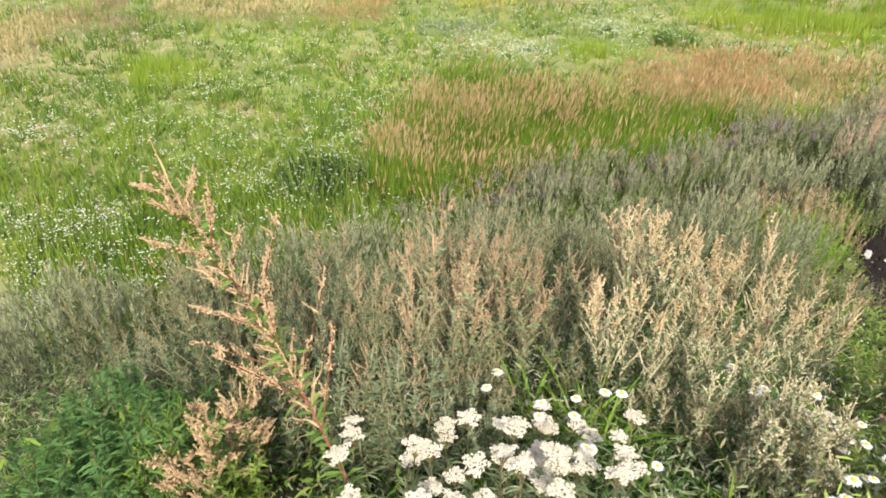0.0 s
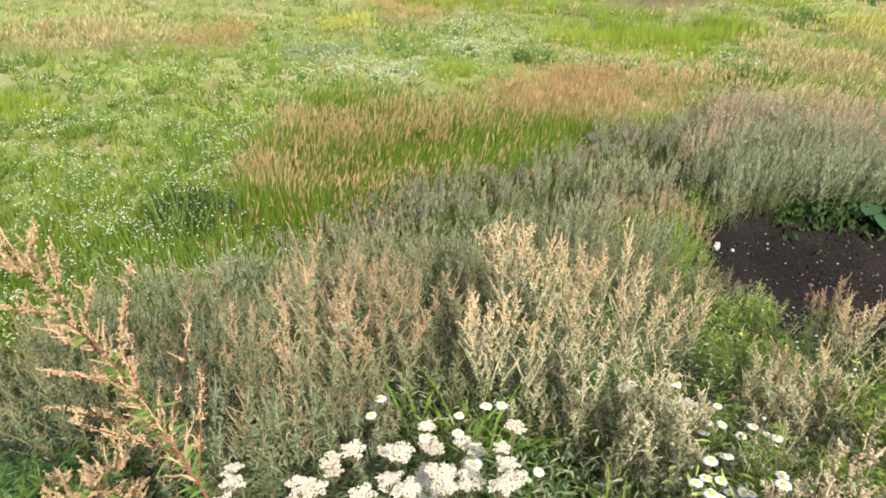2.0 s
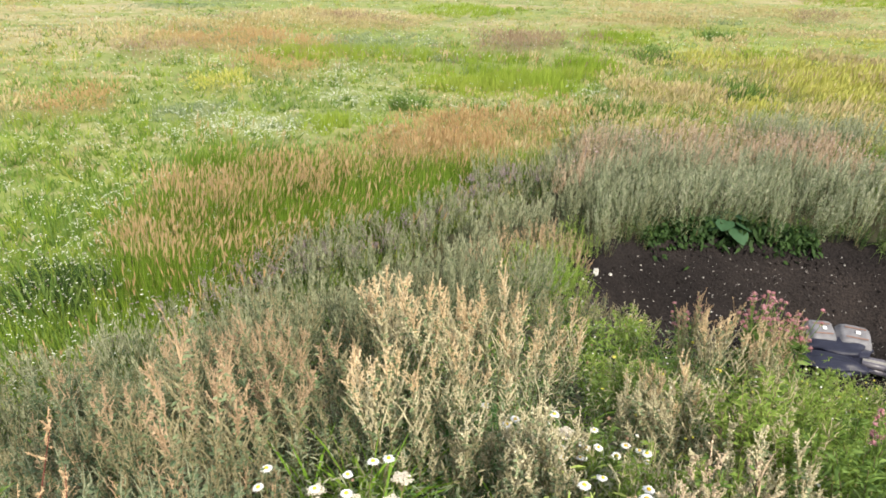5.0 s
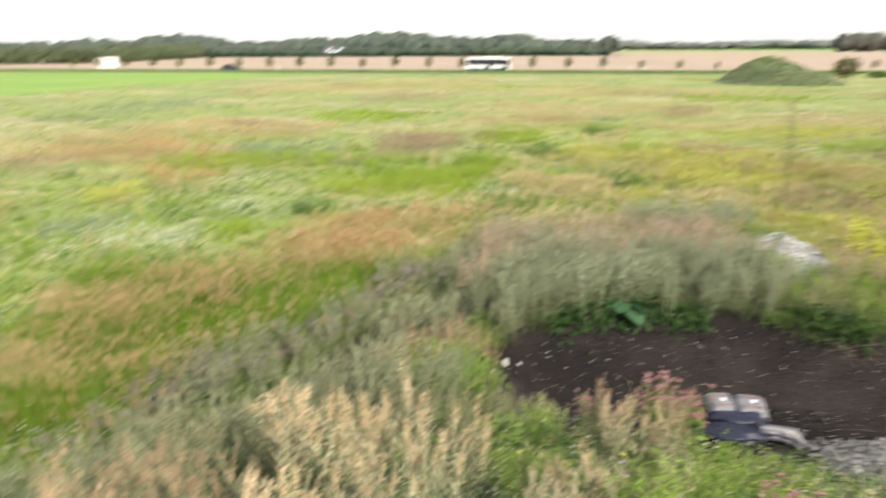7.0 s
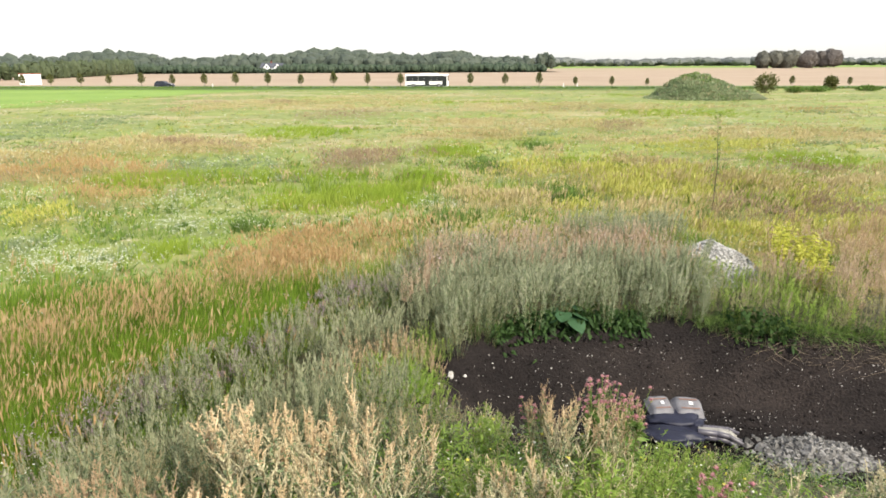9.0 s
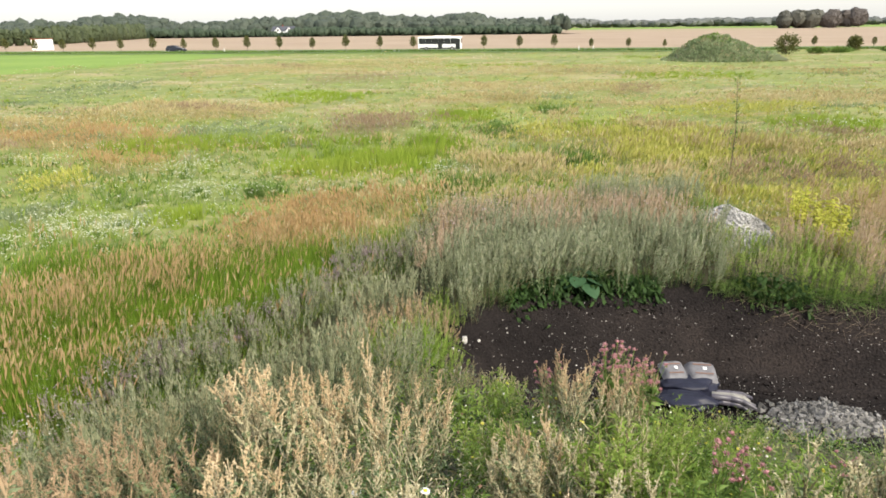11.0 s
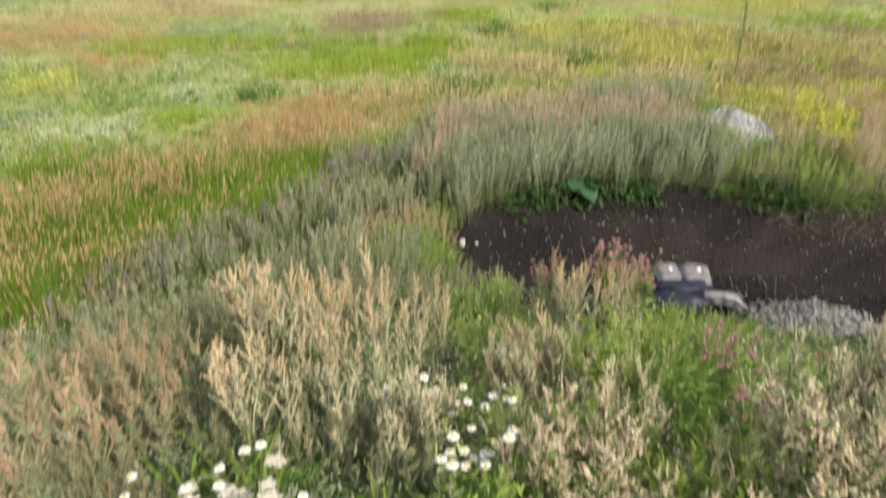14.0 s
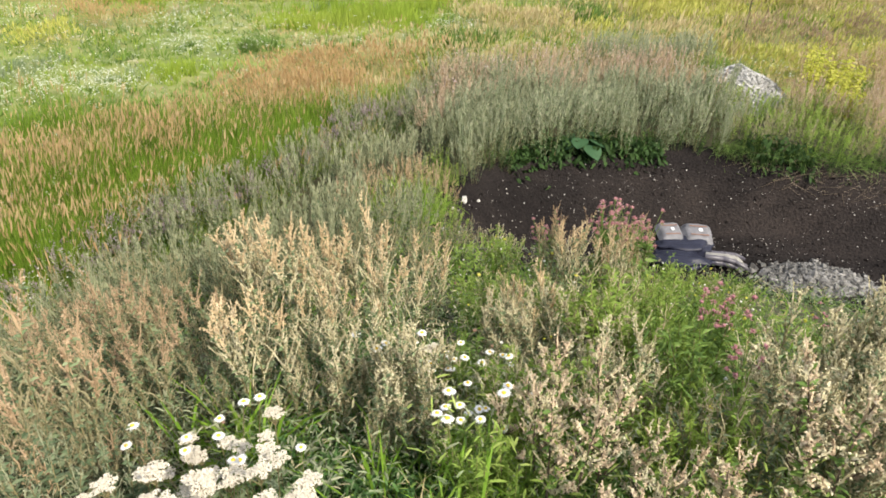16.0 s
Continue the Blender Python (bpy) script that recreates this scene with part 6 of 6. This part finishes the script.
undergrowth("slope_weeds", L_OLIVE, "dry olive stalks and seeds on the heap's slope", 6000, 1.0, lambda x, y: bare(x, y) * np.clip(0.5 + 0.5 * waves(x, y, 0.7, 75), 0.1, 1), 0.045, 0.007, 0.50, 156, 8)
undergrowth("slope_grass", G_LIME, "bright green grass on the heap's slope", 2600, 1.2, lambda x, y: np.clip(0.40 + 0.6 * waves(x, y, 0.9, 74), 0, 1) * bare(x, y), 0.26, 0.008, 0.10, 154)
undergrowth("slope_grass", G_STRAW, "dry straw-coloured grass on the heap's slope", 2400, 1.2, lambda x, y: np.clip(0.45 + 0.6 * waves(x, y, 0.8, 76), 0, 1) * bare(x, y) * ease((x + 0.4) / 0.6), 0.22, 0.006, 0.16, 157)
undergrowth("slope_grass", G_LIME, "tall bright green grass among the daisies", 3000, 1.0, lambda x, y: in_patch(x, y, [(0.15, 1.9, 0.45, 0.5, 0), (0.75, 2.3, 0.3, 0.3, 0)]), 0.36, 0.009, 0.20, 158)
undergrowth("slope_grass", G_LIME, "tuft of tall bright green grass among the seeding mugwort", 6000, 1.6, lambda x, y: in_patch(x, y, [(-0.93, 2.05, 0.2, 0.14, 0)]), 0.44, 0.012, 0.26, 166, 22)
undergrowth("slope_grass", G_LIME, "long green grass beside the pit's western end", 3600, 6.5, lambda x, y: in_patch(x, y, [(-0.5, 8.9, 0.5, 0.7, 0), (-0.2, 9.7, 0.3, 0.4, 0)]), 0.40, 0.012, 0.25, 167, 12)
undergrowth("leafy_weeds", L_LUSH, "lush green leafy weeds on the heap", 6500, 0.8, lambda x, y: in_patch(x, y, [(-2.0, 0.7, 0.8, 0.6, 0), (-2.6, 1.3, 0.6, 0.5, 0), (0.3, 6.3, 0.8, 0.5, 0), (2.1, 5.2, 0.9, 0.8, 0), (1.3, 3.6, 0.4, 0.6, 0), (2.4, 4.0, 0.6, 0.6, 0), (0.2, 5.2, 0.4, 0.7, 0)]), 0.065, 0.012, 0.55, 155, 12)


undergrowth("leafy_weeds", L_FRESH, "yellow-green feathery weeds between the seeding plants", 5200, 0.9, lambda x, y: in_patch(x, y, [(0.95, 2.3, 0.45, 0.7, 0), (0.35, 2.2, 0.3, 0.4, 0), (1.4, 3.2, 0.6, 0.7, 0), (0.95, 1.7, 0.3, 0.35, 0), (0.25, 1.75, 0.3, 0.3, 0)]), 0.055, 0.008, 0.52, 159, 12)
undergrowth("leafy_weeds", L_COOL, "green feathery leaves between the pale seeding mugwort", 26000, 1.2, lambda x, y: 0.8 * in_patch(x, y, [(-0.35, 2.1, 0.5, 0.5, 0), (-0.45, 2.8, 0.45, 0.4, 0), (0.4, 1.9, 0.4, 0.35, 0)]), 0.06, 0.010, 0.46, 168, 12)
undergrowth("leafy_weeds", L_GREYTIP, "pale grey-green sprays between the seeding mugwort", 26000, 1.2, lambda x, y: 0.6 * in_patch(x, y, [(-0.6, 2.3, 0.7, 0.6, 0), (0.6, 2.2, 0.6, 0.5, 0), (-1.2, 2.1, 0.4, 0.4, 0)]), 0.045, 0.008, 0.56, 169, 10)
undergrowth("slope_weeds", L_PALE, "dry straw-coloured sprays among the slope's weeds", 5200, 1.9, lambda x, y: ease((x + 0.6) / 0.6) * ease((4.2 - y) / 1.2) * np.clip(0.5 + 0.5 * waves(x, y, 0.5, 77), 0.1, 1), 0.05, 0.007, 0.52, 164, 9)
undergrowth("leafy_weeds", G_YELLOW, "yellowed leaves between the seeding plants", 1500, 0.9, lambda x, y: in_patch(x, y, [(0.75, 2.5, 0.3, 0.4, 0), (1.1, 2.0, 0.25, 0.3, 0)]), 0.055, 0.009, 0.45, 160, 8)


# single yellow flowers and dried brown heads among the slope's weeds
SLOPE = (0.1, 2.6, 1.5, 5.5)
bobs("small yellow ragwort flowers among the slope's weeds", YELLOW_F, 70, SLOPE, lambda x, y: np.where(outside(x, y) < 0, 0.8, 0), 0.48, 0.011, 86)
bobs("dried red-brown seed heads among the slope's weeds", DRIED, 120, (-1.6, 2.6, 1.7, 5.0), lambda x, y: np.where(outside(x, y) < 0, 0.8, 0), 0.42, 0.009, 87)
bobs("pale fluffy seed heads among the slope's weeds", WHITE_F, 120, SLOPE, lambda x, y: np.where(outside(x, y) < 0, 0.7, 0), 0.46, 0.008, 88)


# ---- the pit ----
def stones(name, x, y, size, mat, label, category, seed, shape="octa", lift=0.25):
    soup = Soup()
    rng = np.random.default_rng(seed)
    beads(soup, np.stack([x, y, land(x, y) + size * lift], -1), size, shape, 0.8, rng)
    return stuff(name, soup, mat, label, category)


rng = np.random.default_rng(161)
x, y = spread(5600, -0.6, 12.5, 6.4, 11.8, rng)
keep = pit(x, y) > 0.12
stones("pebbles", x[keep], y[keep], 0.007 + 0.014 * rng.random(keep.sum()) ** 4, PEBBLE, "pale pebbles strewn in the dark soil", "pebbles", 162)
x, y = spread(11000, -0.6, 12.5, 6.4, 11.8, rng)
keep = pit(x, y) > 0.12
stones("soil_clods", x[keep], y[keep], 0.010 + 0.026 * rng.random(keep.sum()) ** 3, SOIL, "crumbly clods of dark soil", "soil", 163, "tetra")


x, y = rng.normal(0.12, 0.42, 420), rng.normal(8.6, 0.5, 420)
stones("bank_rubble", x, y, 0.006 + 0.022 * rng.random(420) ** 4, PEBBLE, "pale broken stones on the bare bank", "rubble", 165)
k = 160
p = np.stack([rng.normal(0.15, 0.45, k), rng.normal(8.7, 0.5, k)], -1)
p = np.column_stack([p, land(p[:, 0], p[:, 1]) + 0.02])
soup = Soup()
tubes(soup, p, p + np.stack([rng.normal(0, 0.22, k), rng.normal(0, 0.16, k), rng.uniform(-0.02, 0.07, k)], -1), 0.004, 0.0015)
stuff("fallen_stalks", soup, TWIG, "dry grey stalks fallen on the bare bank", "twigs")


def rock(name, x, y, r, squash, label, mat=LIME, seed=0):
    bm = blob(bmesh.new(), r, pose(0, 0, r * squash * 0.6) @ Matrix.Diagonal((1, 0.8, squash, 1)), 0.9, 2, seed)
    ob = part(name, bm, mat)
    ob.matrix_basis = pose(x, y, float(land(x, y)), 0, 0, seed * 40)
    return tagged(ob, label, "stone", "stones at the pit's edge")


rock("stone", 0.28, 9.74, 0.046, 1.4, "white upright limestone at the pit's edge", seed=1)
for k, (x, y, r) in enumerate([(0.52, 9.95, 0.03), (-0.05, 8.7, 0.045), (0.1, 8.95, 0.03), (-0.25, 9.0, 0.03), (0.08, 9.45, 0.028), (0.9, 9.8, 0.03), (-0.1, 8.3, 0.035), (0.3, 8.6, 0.03), (0.16, 8.45, 0.04), (0.45, 8.8, 0.025), (0.02, 8.1, 0.03), (0.2, 9.2, 0.025)]):
    rock("stone", x, y, r, 0.7, "small pale limestone lying on the soil", PEBBLE, seed=2 + k)


def sack(m, w, d, h, label, seed):
    """A filled sack lying flat, with rounded sagging sides, a print and a white label."""
    bm = bmesh.new()
    bmesh.ops.create_grid(bm, x_segments=14, y_segments=12, size=0.5)
    low = bmesh.ops.extrude_face_region(bm, geom=bm.faces[:])
    for v in [g for g in low["geom"] if isinstance(g, bmesh.types.BMVert)]:
        v.co.z = -0.001
    for v in bm.verts:
        u, q = v.co.x * 2, v.co.y * 2
        dome = (1 - abs(u) ** 4) ** 0.5 * (1 - abs(q) ** 4) ** 0.5
        wr = 0.05 * noise.noise(Vector((u * 2.2, q * 2.2, seed))) + 0.025 * noise.noise(Vector((u * 7, q * 6, seed + 4)))
        z = (dome * (0.85 + wr * 3)) * h if v.co.z >= 0 else 0.0
        squeeze = 1 - 0.05 * (abs(u) * abs(q)) ** 2
        v.co = Vector((v.co.x * w * squeeze, v.co.y * d * squeeze, z))
    bmesh.ops.recalc_face_normals(bm, faces=bm.faces[:])
    s = part("sack", bm, SACK, smooth=True)
    s.matrix_basis = m
    tagged(s, label, "sack", "sacks in the pit")
    part("label", box(bmesh.new(), w * 0.12, d * 0.13, 0.006, pose(0.02, 0.0, h * 0.93)), LABEL, s, "small white label")
    for y in (-0.22, 0.2):
        part("print_band", box(bmesh.new(), w * 0.6, d * 0.05, 0.005, pose(0, y * d, h * 0.87)), SACK_PRINT, s, "faded reddish print")
    return s


FLOOR = float(land(3.9, 9.3))
base = thing("plastic_sheeting", pose(3.75, 9.15, FLOOR - 0.02), "heap of folded black plastic sheeting on the pit floor", "plastic sheeting")
for k, (x, y, z, w, d, h) in enumerate([(0, 0, 0, 1.0, 0.75, 0.16), (-0.1, -0.2, 0.04, 0.85, 0.5, 0.20), (0.05, 0.18, 0.06, 0.9, 0.45, 0.24)]):
    bm = blob(bmesh.new(), 0.5, pose(x, y, z + h * 0.5) @ Matrix.Diagonal((w, d, h, 1)), 0.35, 4, 30 + k)
    part("fold", bm, SHEET, base, smooth=True)
sack(pose(3.62, 9.55, FLOOR + 0.23, 16, 0, 4), 0.40, 0.46, 0.15, "grey printed sack lying on black sheeting", 1)
sack(pose(4.06, 9.52, FLOOR + 0.22, 16, 3, -4), 0.48, 0.46, 0.16, "grey printed sack with a white label on black sheeting", 2)


def rolls():
    top = thing("plastic_rolls", pose(4.30, 9.12, FLOOR, 0, 0, -22) @ Matrix.Scale(0.78, 4), "bundle of grey plastic sheet rolls with splayed ends", "plastic rolls")
    for k in range(7):
        y, z = -0.24 + 0.09 * (k % 5), 0.07 + 0.10 * (k // 5)
        s = Soup()
        pts = np.array([(-0.25, y, z), (0.1, y * 1.05, z + 0.03), (0.32, y * 1.3 + 0.02, z + 0.03), (0.46 + 0.05 * (k % 3), y * 1.6, z - 0.03)])
        tubes(s, pts[:-1], pts[1:], [0.055, 0.06, 0.05], [0.06, 0.05, 0.03], 10)
        part("roll", s, PIPE_PALE if k in (3, 6) else PIPE, top, smooth=True)


rolls()


def gravel_heap(name, cx, cy, rx, ry, h, count, size, mat, label, category, seed, turn=0):
    """A low cone of earth covered with single stones."""
    rng = np.random.default_rng(seed)
    base = float(land(cx, cy))
    top = thing(name, pose(cx, cy, base), label, category)
    c, sn = math.cos(radians(turn)), math.sin(radians(turn))

    def top_z(u, v):
        q = np.hypot(u, v)
        return h * np.clip(1 - q, 0, 1) ** 0.75 * (1 + 0.15 * waves(u, v, 0.35, seed))
    core = bmesh.new()
    n, rings = 28, 7
    rows = []
    for i in range(rings + 1):
        s = i / rings * 0.98
        rows.append([core.verts.new(((math.cos(a) * s * rx * c - math.sin(a) * s * ry * sn), (math.cos(a) * s * rx * sn + math.sin(a) * s * ry * c), float(top_z(math.cos(a) * s, math.sin(a) * s)) - 0.05)) for a in np.arange(n) * 2 * math.pi / n])
    for i in range(rings):
        for k in range(n):
            core.faces.new((rows[i][k], rows[i + 1][k], rows[i + 1][(k + 1) % n], rows[i][(k + 1) % n]))
    part("core", core, mat, top, smooth=True)
    q, a = rng.random(count) ** 0.5, rng.uniform(0, 6.28, count)
    q = np.where(rng.random(count) < 0.12, q * 1.25, q)
    u, v = q * np.cos(a), q * np.sin(a)
    x, y = u * rx * c - v * ry * sn, u * rx * sn + v * ry * c
    z = np.where(q < 1, top_z(u, v), land(cx + x, cy + y) - base)
    # the first stones are single objects on a few shared meshes; the rest one mesh
    shapes = []
    for k in range(6):
        s = Soup()
        sv, st = OCTA_V * rng.uniform(0.6, 1.2, (6, 1)) * (1, 0.85, 0.7), OCTA_T
        s.add(sv, st)
        shapes.append(s.mesh("gravel_stone", mat))
    singles = 260
    for k in range(singles):
        ob = new("gravel_stone", shapes[k % 6])
        ob.parent = top
        sz = size * rng.uniform(0.6, 1.6)
        ob.matrix_basis = Matrix.Translation((x[k], y[k], z[k] + 0.01)) @ Euler(rng.uniform(0, 6.28, 3)).to_matrix().to_4x4() @ Matrix.Diagonal((sz, sz, sz, 1))
    rest = Soup()
    beads(rest, np.stack([x, y, z], -1)[singles:], size * rng.uniform(0.5, 1.5, count - singles), "octa", 0.8, rng)
    tagged(part("loose_gravel", rest, mat, top), kind="stuff")
    return top


gravel_heap("gravel_heap", 5.6, 8.42, 0.85, 0.66, 0.22, 1500, 0.050, GRAVEL, "low heap of grey crushed stone on the pit floor", "gravel heap", 171, -14)
gravel_heap("limestone_heap", 6.34, 14.5, 1.3, 1.0, 0.86, 3600, 0.026, LIME, "pale limestone rubble heap among the weeds", "limestone heap", 172, -20)


def burdock():
    top = thing("burdock", pose(2.42, 11.36, float(land(2.42, 11.36)) + 0.06) @ Matrix.Scale(0.82, 4), "burdock with broad drooping green leaves on the pit's rim", "burdock")
    rng = np.random.default_rng(9)
    for k, (a, up, ln) in enumerate([(-60, 0.05, 0.42), (-150, 0.35, 0.38), (-20, 0.4, 0.36), (-110, 0.6, 0.34), (170, 0.5, 0.36), (10, 0.7, 0.34), (100, 0.8, 0.3)]):
        ca, sa = math.cos(radians(a)), math.sin(radians(a))
        stalk = Soup()
        p0, p1 = np.array((0, 0, 0.0)), np.array((ca * 0.16, sa * 0.16, 0.14 + up * 0.22))
        tubes(stalk, p0, p1, 0.012, 0.008, 5)
        bm = bmesh.new()
        rows = []
        for i in range(7):
            s = i / 6
            w = ln * 0.55 * math.sin(math.pi * min(0.16 + s * 0.84, 1)) ** 0.7
            rows.append([bm.verts.new((ca * ln * s - sa * w * t, sa * ln * s + ca * w * t, -0.5 * ln * s * s * (1.4 - up) + 0.07 * ln * abs(t) + 0.02 * noise.noise(Vector((i, t * 3, k))))) for t in (-1, -0.5, 0, 0.5, 1)])
        for i in range(6):
            for j in range(4):
                bm.faces.new((rows[i][j], rows[i + 1][j], rows[i + 1][j + 1], rows[i][j + 1]))
        bmesh.ops.translate(bm, verts=bm.verts[:], vec=p1)
        leaf = part("leaf", bm, BURDOCK, top, smooth=True)
        part("stalk", stalk, STEM, leaf)


burdock()

# broad leaves and long grass that hang over the pit's rim
rng = np.random.default_rng(191)
k = 2600
x = rng.uniform(0.3, 6.4, k)
x = x[(waves(x, 0 * x, 0.55, 93) > -0.15) | ((x > 1.5) & (x < 3.9))]
k = len(x)
y = np.interp(x, RIM_X, RIM_Y) + rng.normal(0.0, 0.16, k)
soup = Soup()
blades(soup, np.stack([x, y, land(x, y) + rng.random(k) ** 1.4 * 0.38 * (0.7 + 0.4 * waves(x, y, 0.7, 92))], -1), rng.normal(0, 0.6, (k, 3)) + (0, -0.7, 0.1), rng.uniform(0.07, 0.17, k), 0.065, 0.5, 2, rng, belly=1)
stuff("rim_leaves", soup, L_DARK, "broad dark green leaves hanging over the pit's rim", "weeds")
k = 2400
x = rng.uniform(4.8, 10.0, k)
y = np.interp(x, RIM_X, RIM_Y) + rng.normal(0.05, 0.14, k)
soup = Soup()
blades(soup, np.stack([x, y, land(x, y) + rng.random(k) * 0.12], -1), rng.normal(0, 0.45, (k, 3)) + (0, -0.55, 0.75), rng.uniform(0.15, 0.42, k), 0.011, 0.7, 3, rng)
stuff("rim_grass", soup, L_GREEN, "long grass drooping over the pit's rim", "grass")

# dead twigs hanging over the pit's rim
rng = np.random.default_rng(181)
soup = Soup()
k = 260
x = rng.uniform(5.2, 8.2, k)
y = np.interp(x, RIM_X, RIM_Y) - rng.uniform(-0.1, 0.5, k)
p = np.stack([x, y, land(x, y) + rng.uniform(0.0, 0.10, k)], -1)
tubes(soup, p, p + np.stack([rng.normal(0, 0.28, k), rng.normal(-0.10, 0.12, k), rng.normal(-0.05, 0.08, k)], -1), 0.0035, 0.0012)
stuff("dead_twigs", soup, TWIG, "dry brown twigs over the pit's rim", "twigs")


def thin_sapling():
    x, y, h = 8.7, 20.2, 3.3
    top = thing("sapling", pose(x, y, float(land(x, y))), "thin lone sapling with sparse leaves in the meadow", "sapling")
    rng = np.random.default_rng(4)
    trunk, leaves = Soup(), Soup()
    tubes(trunk, [(0, 0, 0), (0.03, 0, h * 0.5)], [(0.03, 0, h * 0.5), (-0.12, 0, h)], [0.018, 0.012], [0.012, 0.004], 5)
    k = 150
    s = rng.uniform(0.05, 1, k) ** 0.85
    a = rng.uniform(0, 6.28, k)
    p = np.stack([0.03 * s - 0.15 * s * s + np.cos(a) * 0.08 * (1 - s * .7), np.sin(a) * 0.08, h * s], -1)
    blades(leaves, p, np.stack([np.cos(a), np.sin(a), 0 * a + 0.8], -1), 0.08, 0.03, 0.2, 2, rng, belly=1)
    part("trunk", trunk, BARK, top)
    part("leaves", leaves, L_GREEN, top)


thin_sapling()
